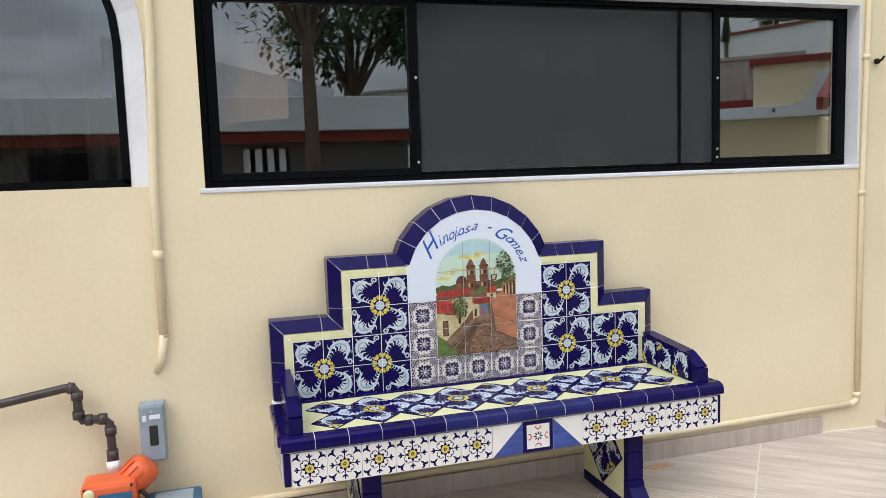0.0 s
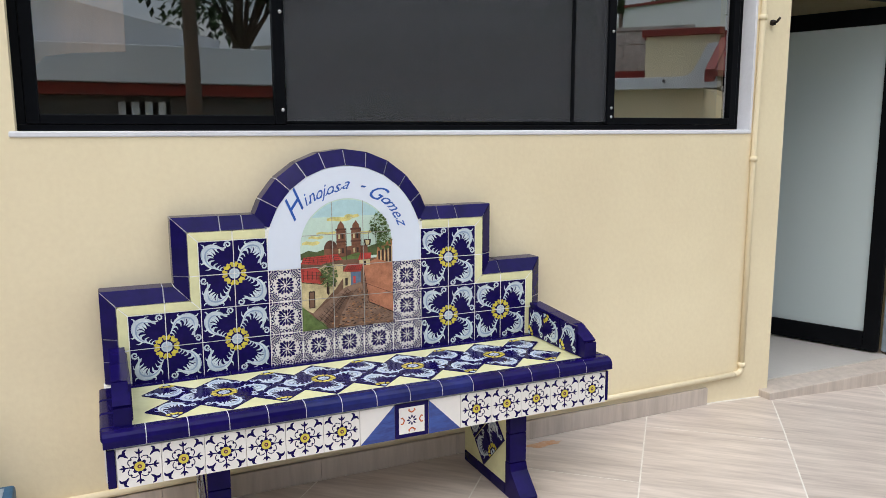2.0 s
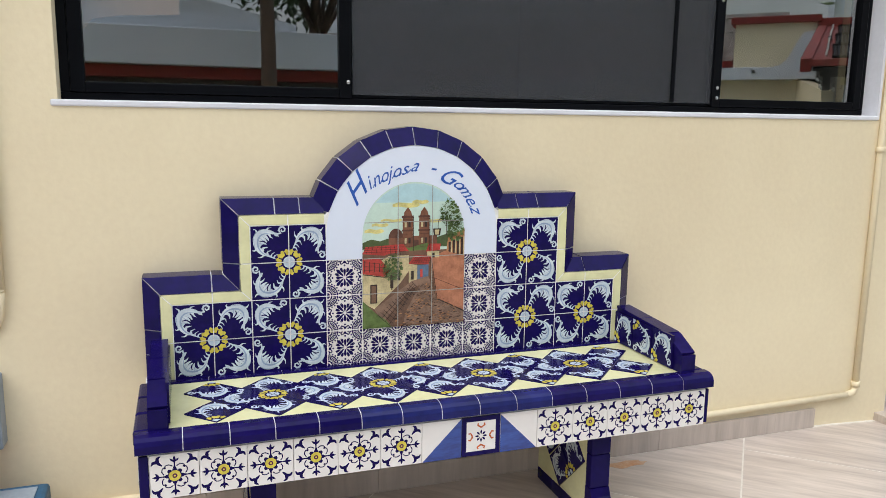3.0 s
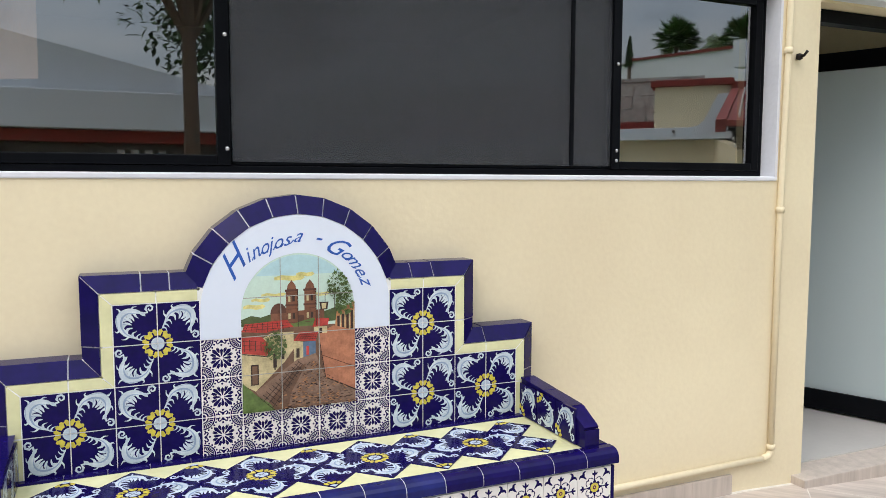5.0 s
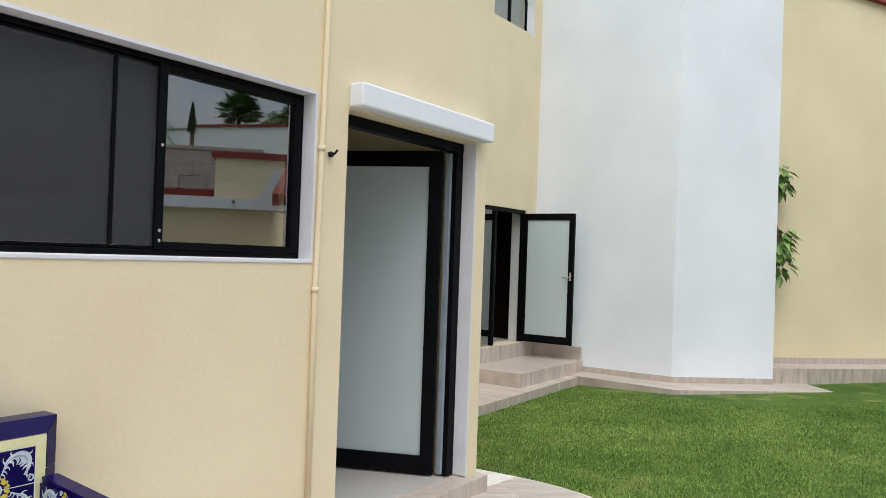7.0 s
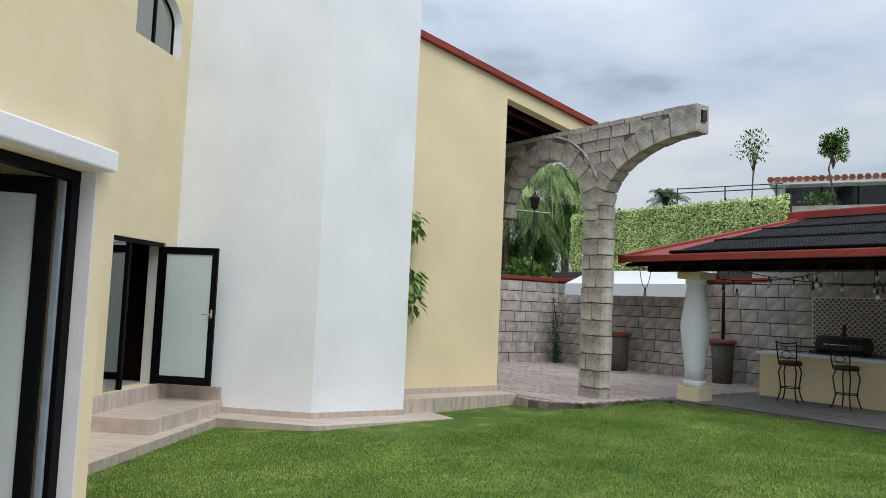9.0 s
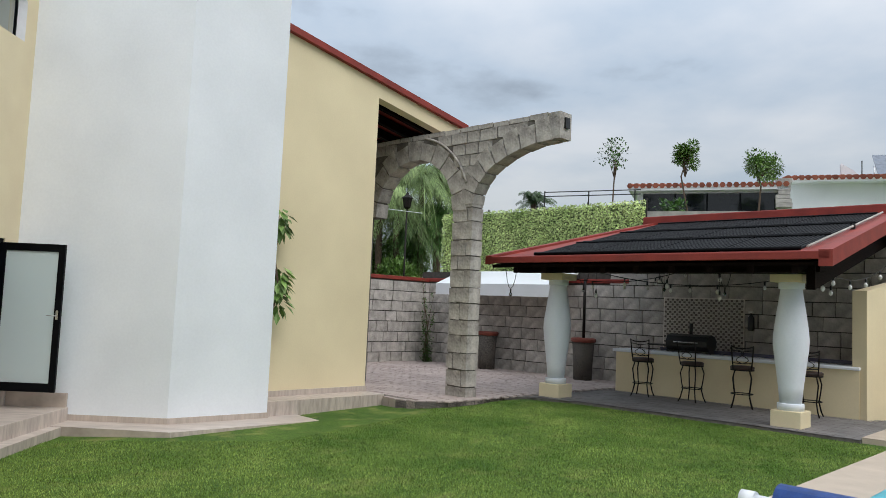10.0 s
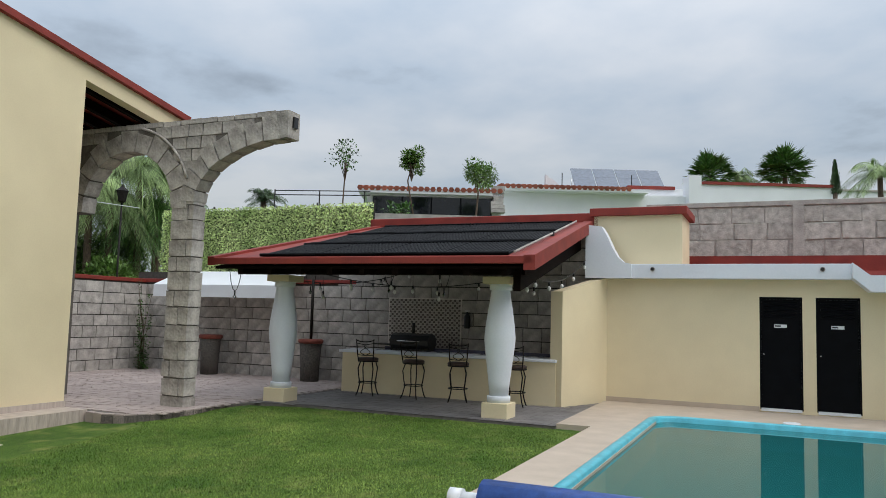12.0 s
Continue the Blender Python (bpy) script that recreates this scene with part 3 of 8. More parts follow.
def wide_window():
    """Three-part black aluminium window, with a screen on the middle bay."""
    x0, x1, z0, z1, y = -1.074, 2.132, 1.40, 2.2, 0.185
    w = thing("window_1", "black aluminium sliding window with three panes and an insect screen", "window", kind="structure")
    rev = bmesh.new()
    box(rev, x1 - 0.012, x1 + 0.002, WY - 0.004, y + 0.02, 1.375, z1)
    box(rev, x0 - 0.02, x1, WY - 0.006, y + 0.02, 1.372, 1.392, bev=0.005)
    box(rev, x0 - 0.002, x1, WY - 0.003, y + 0.02, z1 - 0.014, z1 + 0.001)
    part("reveal", rev, LILAC, w, "white painted reveal")
    fr = bmesh.new()
    for xa, xb, za, zb in ((x0, x1 - 0.013, 1.394, 1.416), (x0, x1 - 0.013, 2.162, z1 - 0.016), (x0, x0 + 0.028, 1.416, 2.162), (x1 - 0.036, x1 - 0.013, 1.416, 2.162)):
        box(fr, xa, xb, y, y + 0.09, za, zb, bev=0.002)
    part("window_frame", fr, BLACKAL, w)
    for xa, xb, dy, t, tb in ((x0 + 0.028, -0.172, 0.0, 0.042, 0.032), (-0.196, 1.352, 0.02, 0.03, 0.012), (1.312, x1 - 0.036, 0.0, 0.04, 0.032)):
        s = bmesh.new()
        yy = y - 0.006 + dy
        for q in ((xa, xa + t, 1.417, 2.161), (xb - t, xb, 1.417, 2.161), (xa + t, xb - t, 1.417, 1.417 + tb), (xa + t, xb - t, 2.161 - tb, 2.161)):
            box(s, q[0], q[1], yy, yy + 0.035, q[2], q[3], bev=0.003)
        sash = part("sash", s, BLACKAL, w)
        p = part("pane", pane_quad(xa + t - 0.004, xb - t + 0.004, 1.413 + tb, 2.165 - tb, yy + 0.018), GLASS, sash, "reflecting tinted pane")
        p.visible_shadow = False
    sc = part("insect_screen", bbox(-0.166, 1.322, y + 0.006, y + 0.008, 1.43, 2.148), SCREEN, w, "dark grey insect screen")
    sc.visible_shadow = False
    part("screen_rail", bbox(1.118, 1.134, y - 0.001, y + 0.005, 1.43, 2.148), BLACKAL, w)
    for bx, bz in ((-0.184, 1.47), (-0.184, 1.83), (1.335, 1.452), (1.335, 1.492), (1.335, 1.834)):
        b = bmesh.new()
        lathe(b, [(0.001, 0.004), (0.006, 0.003), (0.0075, 0)], 8)
        part("screw", b, STEEL, w, "bright steel screw", pose(bx, y - 0.0065, bz, 90))


wide_window()


def arched_window(name, cx, zb, zs, hw, rise, yface, label):
    """Arched black window with a white painted reveal."""
    w = thing(name, label, "window", kind="structure")

    def outline(k, dz=0.0):
        return [(cx + k * hw, zb + dz), (cx + k * hw, zs)] + [(cx + k * hw * math.cos(radians(a)), zs + k * rise * math.sin(radians(a))) for a in range(10, 171, 10)] + [(cx - k * hw, zs), (cx - k * hw, zb + dz)]
    o, i = outline(1.0), outline(0.885, 0.0)
    b = bmesh.new()
    for (p, q), (r, s) in zip(zip(o, o[1:]), zip(i, i[1:])):
        f = [b.verts.new((p[0], yface - 0.003, p[1])), b.verts.new((q[0], yface - 0.003, q[1])), b.verts.new((s[0], yface + 0.09, s[1])), b.verts.new((r[0], yface + 0.09, r[1]))]
        b.faces.new(f)
    part("reveal", b, LILAC, w, "white painted reveal")
    o2, i2 = outline(0.885, 0.0), outline(0.845, 0.025)
    b = bmesh.new()
    for (p, q), (r, s) in zip(zip(o2, o2[1:]), zip(i2, i2[1:])):
        vs = [b.verts.new((v[0], yy, v[1])) for yy in (yface + 0.085, yface + 0.12) for v in (p, q, s, r)]
        for fq in ((0, 1, 2, 3), (7, 6, 5, 4), (3, 2, 6, 7), (1, 0, 4, 5)):
            b.faces.new([vs[k] for k in fq])
    box(b, cx - 0.88 * hw, cx + 0.88 * hw, yface + 0.085, yface + 0.12, zb, zb + 0.03)
    part("window_frame", b, BLACKAL, w)
    b = bmesh.new()
    flat(b, outline(0.86, 0.01), yface + 0.1)
    g = part("pane", b, GLASS, w)
    g.visible_shadow = False
    return w


arched_window("window_2", -2.01, 1.408, 1.96, 0.745, 0.69, WY, "arched window with white reveal and a thin black frame")
w3 = arched_window("window_3", 9.2, 4.88, 5.35, 0.6, 0.4, 3.0, "small arched upper window with a black frame")
part("mullion", bbox(9.18, 9.22, 3.08, 3.12, 4.9, 5.75), BLACKAL, w3)
bm = bmesh.new()
for s in (1, -1):
    pts = [(9.2 + s * 0.6, 5.75), (9.2 + s * 0.6, 5.35)] + [(9.2 + s * 0.6 * math.cos(radians(a)), 5.35 + 0.4 * math.sin(radians(a))) for a in range(8, 91, 8)] + [(9.2, 5.75)]
    prism(bm, pts, 3.001, 3.24, "y")
struct("wall_arch_spandrel_upper", bm, YELLOW, "cream plaster above the upper window", "wall")


def leaf(parent, wdt, h, handle_side=1):
    """A framed frosted-glass door leaf along +x from the hinge, at its base."""
    f = bmesh.new()
    t = 0.085
    for q in ((0, t, 0, h), (wdt - t, wdt, 0, h), (t, wdt - t, 0, 0.115), (t, wdt - t, h - 0.1, h)):
        box(f, q[0], q[1], -0.022, 0.022, q[2], q[3], bev=0.004)
    d = part("door_leaf", f, BLACKAL, parent, "open leaf with black frame")
    part("pane", bbox(t - 0.003, wdt - t + 0.003, -0.004, 0.004, 0.112, h - 0.097), FROST, d, "pale frosted glass")
    for k in (-1, 1):
        hb = bmesh.new()
        tube(hb, [(wdt - 0.045, k * 0.02, 1.0), (wdt - 0.045, k * 0.06, 1.0), (wdt - 0.16, k * 0.065, 1.0)], 0.008, 6)
        box(hb, wdt - 0.06, wdt - 0.03, k * 0.024 - 0.003, k * 0.024 + 0.003, 0.95, 1.07)
        part("handle", hb, STEEL, d, "brushed steel lever handle")
    return d


def door_near():
    d = thing("door_1", "open black aluminium door with frosted glass beside the bench", "door", kind="structure")
    y = 0.2
    f = bmesh.new()
    for q in ((2.36, 3.60, 2.10, 2.158), (2.36, 2.40, 0.03, 2.10), (3.512, 3.588, 0.03, 2.10)):
        box(f, q[0], q[1], y, y + 0.07, q[2], q[3], bev=0.003)
    part("door_frame", f, BLACKAL, d)
    part("reveal", bbox(3.588, 3.602, WY - 0.004, y + 0.06, 0.03, 2.159), LILAC, d, "white painted reveal")
    part("edge_strip", bbox(3.488, 3.51, y + 0.03, y + 0.07, 0.04, 2.09, 0.004), BOXGREY, d, "grey aluminium edge strip")
    part("head_reveal", bbox(2.362, 3.598, y + 0.072, WY + WT - 0.002, 2.145, 2.159), INWALL, d, "white painted head of the opening")
    lf = leaf(d, 1.02, 2.06)
    lf.matrix_local = pose(3.46, 0.27, 0.04, 0, 0, 112)


door_near()


def door_far():
    d = thing("door_2", "open black aluminium garden door with frosted glass leaf", "door", kind="structure")
    f = bmesh.new()
    for q in ((8.45, 9.76, 2.12, 2.179), (8.45, 8.49, 0.18, 2.12), (8.86, 8.92, 0.18, 2.12), (9.715, 9.76, 0.18, 2.12)):
        box(f, q[0], q[1], 3.02, 3.08, q[2], q[3], bev=0.003)
    part("door_frame", f, BLACKAL, d)
    p = part("pane", pane_quad(8.485, 8.865, 0.185, 2.125, 3.048), GLASS, d, "fixed side pane")
    p.visible_shadow = False
    part("reveal", bbox(9.742, 9.759, 3.082, 3.238, 0.18, 2.178), INWALL, d, "white painted reveal")
    lf = leaf(d, 0.86, 1.94)
    lf.matrix_local = pose(9.725, 3.03, 0.19, 0, 0, -90)


door_far()
# dark inner doorway and half-wall seen through the garden door
# a flat near-black panel supplies the doorway's darkness; no opening is cut
bm = bbox(9.925, 9.945, 3.27, 4.2, 0.18, 2.2)
thing("inner_door", "dark panel for the unlit inner doorway in the garden room", "door", bm=bm, mats=DARKWD)

# concrete canopy over the near door
bm = bbox(2.36, 3.66, WY - 0.095, WY + 0.002, 2.168, 2.292, 0.012)
struct("door_canopy", bm, WHITEW, "white painted concrete ledge above the door", "ledge")

# ---- white tower and garden wing ----
TOP = 7.2
tower = [(10.09, 4.0), (10.067, 0.80), (11.0, -0.347), (12.2, 0.62), (12.2, 4.0)]
struct("wall_tower", prism(bmesh.new(), tower, -0.6, TOP), WHITEW, "smooth white painted tower wall with angled corner", "wall")


def shrunk(pts, d):
    c = Vector((11.2, 2.0))
    return [tuple(Vector(p) + (Vector(p) - c).normalized() * d) for p in pts]


sk = [(10.075, 2.2), (10.053, 0.795), (11.0, -0.367), (11.62, 0.13), (11.55, 0.2), (10.99, -0.25), (10.15, 0.82), (10.15, 2.2)]
struct("baseboard_tower", prism(bmesh.new(), sk, -0.27, -0.135), PORCV, "greige tiled skirting at the tower foot", "skirting")
slab = [(9.60, 2.24), (9.46, 0.55), (10.95, -1.15), (11.75, -0.45), (11.3, 0.5), (10.5, 2.24)]
struct("tower_ledge", prism(bmesh.new(), slab, -0.6, -0.215), PORC, "greige porcelain ledge round the tower", "ledge")

# yellow wing, along the garden's a axis
def wing_roof(a):
    return 5.60 - 0.18 * (a - 10.4)


WB = 8.15
bm = prism(bmesh.new(), [(6.5, -0.6), (10.42, -0.6), (10.42, wing_roof(10.42) - 0.33), (6.5, wing_roof(6.5) - 0.33)], WB, WB + 0.25, "y")
struct("wall_wing", bm, YELLOW2, "pale yellow wing wall", "wall", GM)
bm = prism(bmesh.new(), [(6.5, wing_roof(6.5) - 0.33), (12.7, wing_roof(12.7) - 0.33), (12.7, wing_roof(12.7) - 0.06), (6.5, wing_roof(6.5) - 0.06)], WB, WB + 0.22, "y")
struct("wing_beam", bm, YELLOW2, "pale yellow sloping roof beam", "beam", GM)
bm = prism(bmesh.new(), [(6.4, wing_roof(6.4) - 0.06), (12.76, wing_roof(12.76) - 0.06), (12.76, wing_roof(12.76) + 0.05), (6.4, wing_roof(6.4) + 0.05)], WB - 0.09, WB + 4.5, "y")
struct("wing_roof", bm, REDP, "sloping roof with a brick red edge", "roof", GM)
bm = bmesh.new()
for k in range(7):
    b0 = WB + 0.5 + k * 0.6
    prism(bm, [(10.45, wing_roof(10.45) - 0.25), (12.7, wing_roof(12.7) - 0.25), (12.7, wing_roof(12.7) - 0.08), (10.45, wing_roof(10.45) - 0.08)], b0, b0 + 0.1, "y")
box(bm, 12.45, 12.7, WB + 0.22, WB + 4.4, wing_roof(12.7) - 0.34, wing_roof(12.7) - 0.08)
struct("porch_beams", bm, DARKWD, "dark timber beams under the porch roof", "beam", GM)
bm = bmesh.new()
box(bm, 10.17, 10.42, WB + 0.26, WB + 4.4, -0.5, 5.1)
struct("wall_porch", bm, YELLOW2, "pale yellow porch wall in shade", "wall", GM)
bm = prism(bmesh.new(), [(8.0, 7.62), (10.41, 7.62), (10.41, 8.15), (8.0, 8.15)], -0.6, 0.0)
struct("wing_plinth", bm, PORC, "greige tiled plinth along the wing wall", "plinth", GM)
struct("baseboard_wing", bbox(8.0, 10.44, WB - 0.02, WB + 0.1, 0.0, 0.09), PORCV, "greige tiled skirting", "skirting", GM)

# steps at the garden door
bm = bmesh.new()
box(bm, 8.10, 10.06, 2.13, 2.99, -0.6, -0.04, bev=0.006)
struct("stair_lower", bm, PORC, "greige porcelain lower step at the garden door", "step")
bm = bmesh.new()
box(bm, 8.10, 10.02, 2.965, 2.998, -0.3, 0.172, bev=0.004)
box(bm, 10.022, 10.064, 2.15, 2.964, -0.3, 0.15, bev=0.004)
struct("stair_upper", bm, PORC, "greige porcelain upper step and door sill", "step")
bm = prism(bmesh.new(), [(3.74, 1.2), (4.25, 1.83), (8.0, 1.93), (9.6, 1.98), (9.6, 2.99), (3.74, 2.99)], -0.7, -0.222)
struct("path", bm, PORC, "greige porcelain path beside the house", "path")

# patio under the bench
arc = [(2.9 + 1.36 * math.cos(radians(a)), 0.0 + 1.36 * math.sin(radians(a))) for a in range(5, -96, -8)]
patio = [(-6, 0.3), (3.72, 0.3), (3.74, 1.2), (4.2, 1.0)] + arc + [(2.0, -2.2), (1.4, -6.5), (-6, -6.5)]
bm = bmesh.new()
prism(bm, patio, -0.7, -0.0008)
cuts = bmesh.ops.bisect_plane(bm, geom=bm.verts[:] + bm.edges[:] + bm.faces[:], plane_co=(2.0, 0, 0), plane_no=(1, 0, 0))
for v in bm.verts:
    if v.co.z > -0.1:
        v.co.z += floor_z(v.co.x)
struct("patio", bm, GROUT, "grouted bed of the tiled patio", "floor")

# sill step in front of the near door and skirting along the wall
struct("door_sill", bbox(2.30, 3.755, WY - 0.075, 0.36, -0.2, 0.022, 0.004), PORCV, "greige porcelain sill step of the near door", "step")
x = -1.9
rnd = random.Random(3)
k = 0
skirt = thing("baseboard", "greige porcelain skirting tiles along the patio wall", "skirting", kind="structure")
while x < 1.92:
    w = min(0.6, 1.925 - x)
    part("tile", bbox(x, x + w - 0.0004, WY - 0.018, WY, 0.0, 0.088, 0.002), PORCV, skirt)
    x += 0.6

# ---- stone boundary, pavilion and pool: garden axes ----
struct("wall_stone_core", bbox(17.42, 17.7, -0.4, 13.9, -0.5, 2.55), MORTAR, "mortar core of the stone wall", "wall", GM)
struct("wall_stone_core_side", bbox(8.0, 17.42, 13.62, 13.9, -0.5, 2.25), MORTAR, "mortar core of the side stone wall", "wall", GM)
struct("trim_cap", bbox(17.38, 17.75, 7.0, 13.9, 2.27, 2.37, 0.01), REDP, "brick red coping on the stone wall", "coping", GM)
struct("trim_cap_side", bbox(8.0, 17.38, 13.58, 13.92, 2.26, 2.36, 0.01), REDP, "brick red coping on the side wall", "coping", GM)

# service building
SA = 17.0
bm = bmesh.new()
wall_with_holes(bm, -9.0, 0.98, -0.2, 2.42, SA, SA + 0.2, [(-2.57, -1.85, 0.05, 2.10), (-3.50, -2.79, 0.05, 2.10)], axis="x")
struct("wall_service", bm, YELLOW2, "pale yellow service building wall", "wall", GM)
bm = bmesh.new()
foot = [(15.55, 1.50), (17.02, 0.96), (17.10, 1.16), (15.62, 1.74)]
lo, hi = [bm.verts.new((*p, -0.2)) for p in foot], [bm.verts.new((*p, z)) for p, z in zip(foot, (2.10, 2.45, 2.45, 2.10))]
for q in (lo[::-1], hi, *[(lo[k], lo[(k + 1) % 4], hi[(k + 1) % 4], hi[k]) for k in range(4)]):
    bm.faces.new(q)
struct("wall_service_side", bm, YELLOW2, "pale yellow side wall at the bar", "wall", GM)
bm = bmesh.new()
box(bm, SA - 0.22, SA + 0.3, -3.35, 0.6, 2.42, 2.70, bev=0.01)
struct("cornice", bm, WHITEW, "white painted cornice of the service building", "cornice", GM)
bm = prism(bmesh.new(), [(-3.35, 2.70), (-3.35, 2.44), (-3.62, 2.2), (-8.9, 2.2), (-8.9, 2.48), (-3.62, 2.48)], SA - 0.5, SA + 0.3, "x")
struct("cornice_low", bm, WHITEW, "white painted lower eave of the service building", "cornice", GM)
bm = prism(bmesh.new(), [(1.36, 2.42), (0.45, 2.42), (0.45, 2.70), (0.60, 2.73), (0.72, 2.84), (0.82, 3.02), (0.93, 3.26), (1.04, 3.45), (1.36, 3.49)], SA - 0.26, SA + 0.02, "x")
struct("parapet_curve", bm, WHITEW, "white painted parapet with a swept end", "parapet", GM)
struct("service_roof", bbox(SA + 0.19, 19.6, -9.0, 0.98, 2.42, 2.6), REDP, "red painted flat roof", "roof", GM)
bm = bmesh.new()
box(bm, 17.25, 18.6, -0.45, 1.30, 2.55, 3.72)
tank = thing("roof_tank_housing", "pale yellow housing block with brick red coping on the flat roof", "roof housing", GM)
part("body", bm, YELLOW2, tank)
part("coping", bbox(17.15, 18.7, -0.55, 1.38, 3.72, 3.88, 0.015), REDP, tank, "brick red coping")

# pavilion floor, paving, deck and pool
fl = [(13.12, 0.952), (17.0, 1.0), (17.45, 1.0), (17.45, 13.65), (10.42, 13.65), (10.42, 7.62), (10.3, 7.2), (10.42, 6.85), (10.9, 6.58), (11.5, 6.5), (11.95, 6.55), (12.4, 6.6), (12.82, 6.4), (13.05, 5.5), (13.12, 4.3)]
struct("pavement", prism(bmesh.new(), fl, -0.5, -0.045), JOINT, "bed of the mauve grey paving", "paving", GM)
deck = [(3.0, 0.43), (13.2, 0.43), (13.2, 0.95), (17.0, 0.998), (17.0, -9.0), (14.74, -9.0), (14.74, -0.36), (3.0, -0.36)]
bm = prism(bmesh.new(), deck, -0.5, 0.0)
struct("pool_deck", bm, DECK, "beige rendered pool deck", "deck", GM)
struct("baseboard_service", bbox(SA - 0.015, SA, -1.84, 0.98, 0.0, 0.09), DECK, "beige skirting of the service wall", "skirting", GM)


def rounded(a0, a1, b0, b1, r):
    out = []
    for ca, cb, s in ((a1 - r, b1 - r, 0), (a0 + r, b1 - r, 90), (a0 + r, b0 + r, 180), (a1 - r, b0 + r, 270)):
        out += [(ca + r * math.cos(radians(s + k)), cb + r * math.sin(radians(s + k))) for k in range(0, 91, 15)]
    return out


pool = thing("pool", "rectangular pool with turquoise rounded rim and still green-tinted water", "pool", GM, kind="structure")
outer, inner = rounded(7.0, 14.85, -6.0, -0.22, 0.5), rounded(7.13, 14.72, -5.87, -0.35, 0.38)
bm = bmesh.new()
prof = [(0.0, 0.0), (0.0, 0.04), (0.15, 0.056), (0.5, 0.062), (0.85, 0.056), (1.0, 0.035), (1.0, -0.35)]
rows = [[bm.verts.new((o[0] + (i[0] - o[0]) * t, o[1] + (i[1] - o[1]) * t, z)) for o, i in zip(outer, inner)] for t, z in prof]
for r0, r1 in zip(rows, rows[1:]):
    for k in range(len(r0)):
        bm.faces.new((r0[k], r0[(k + 1) % len(r0)], r1[(k + 1) % len(r0)], r1[k])).smooth = True
part("rim", bm, POOLT, pool, "turquoise painted rim")
part("basin", prism(bmesh.new(), outer, -1.6, -1.3), POOLIN, pool)
bm = bmesh.new()
rows = [[bm.verts.new((i[0], i[1], z)) for i in inner] for z in (-0.351, -1.3)]
for k in range(len(inner)):
    bm.faces.new((rows[0][k], rows[0][(k + 1) % len(inner)], rows[1][(k + 1) % len(inner)], rows[1][k]))
part("basin_wall", bm, POOLIN, pool)
bm = bmesh.new()
bm.faces.new([bm.verts.new((p[0], p[1], -0.03)) for p in inner])
wat = part("water", bm, WATER, pool, "still greenish water")
wat.visible_shadow = False
struct("pool_deck_far", bbox(3.0, 14.739, -9.5, -5.951, -0.5, 0.0), DECK, "beige rendered pool deck beyond", "deck", GM)
struct("pool_deck_end", bbox(3.0, 7.05, -5.95, -0.361, -0.5, 0.0), DECK, "beige rendered pool deck end", "deck", GM)

# pavilion roof
PR = [(12.55, 7.2, 2.50), (12.55, 1.2, 2.50), (17.3, 1.4, 3.62), (17.3, 6.4, 3.62)]


def sheet(bm, quad, t0, t1, mi=0):
    lo, hi = [bm.verts.new((p[0], p[1], p[2] + t0)) for p in quad], [bm.verts.new((p[0], p[1], p[2] + t1)) for p in quad]
    for q in (lo, hi[::-1], *[(lo[k], hi[k], hi[(k + 1) % 4], lo[(k + 1) % 4]) for k in range(4)]):
        bm.faces.new(q).material_index = mi
    return bm


def roof_at(a, b):
    return 2.50 + (a - 12.55) * 1.12 / 4.75


pav = thing("pavilion", "open bar pavilion with white columns and a low red-edged roof", "pavilion", GM)
roof = part("roof", sheet(bmesh.new(), PR, -0.06, 0.0), REDP, pav, "brick red painted roof")
fas = bmesh.new()
box(fas, 12.50, 12.58, 1.15, 7.25, 2.40, 2.515, bev=0.01)
part("fascia", fas, REDP, roof)
fas = sheet(bmesh.new(), [(12.5, 1.12, 2.5), (12.5, 1.3, 2.5), (17.3, 1.5, 3.62), (17.3, 1.32, 3.62)], -0.20, 0.03)
part("barge_board", fas, REDP, roof)
fas = sheet(bmesh.new(), [(12.5, 7.1, 2.5), (12.5, 7.25, 2.5), (17.3, 6.45, 3.62), (17.3, 6.3, 3.62)], -0.12, 0.035)
part("barge_board", fas, REDP, roof)
part("ridge_wall", bbox(17.25, 17.5, 1.2, 6.6, 3.3, 3.80, 0.02), REDP, roof, "brick red coping wall at the roof top")
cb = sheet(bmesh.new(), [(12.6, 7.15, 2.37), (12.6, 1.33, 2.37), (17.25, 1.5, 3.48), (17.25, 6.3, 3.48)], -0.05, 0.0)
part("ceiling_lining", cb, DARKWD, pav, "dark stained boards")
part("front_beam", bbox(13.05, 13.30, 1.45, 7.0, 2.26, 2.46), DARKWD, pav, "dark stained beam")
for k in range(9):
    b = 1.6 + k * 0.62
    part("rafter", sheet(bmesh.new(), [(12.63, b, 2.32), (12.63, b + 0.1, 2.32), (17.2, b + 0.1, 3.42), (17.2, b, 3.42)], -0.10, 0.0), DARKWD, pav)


# added dark sheet: stands in for the shade below the right barge board
part("side_beam", sheet(bmesh.new(), [(13.0, 1.5, 2.42), (13.0, 1.62, 2.42), (17.2, 1.68, 3.44), (17.2, 1.56, 3.44)], -0.42, 0.0), DARKWD, pav, "dark added sheet for the shade under the rake")


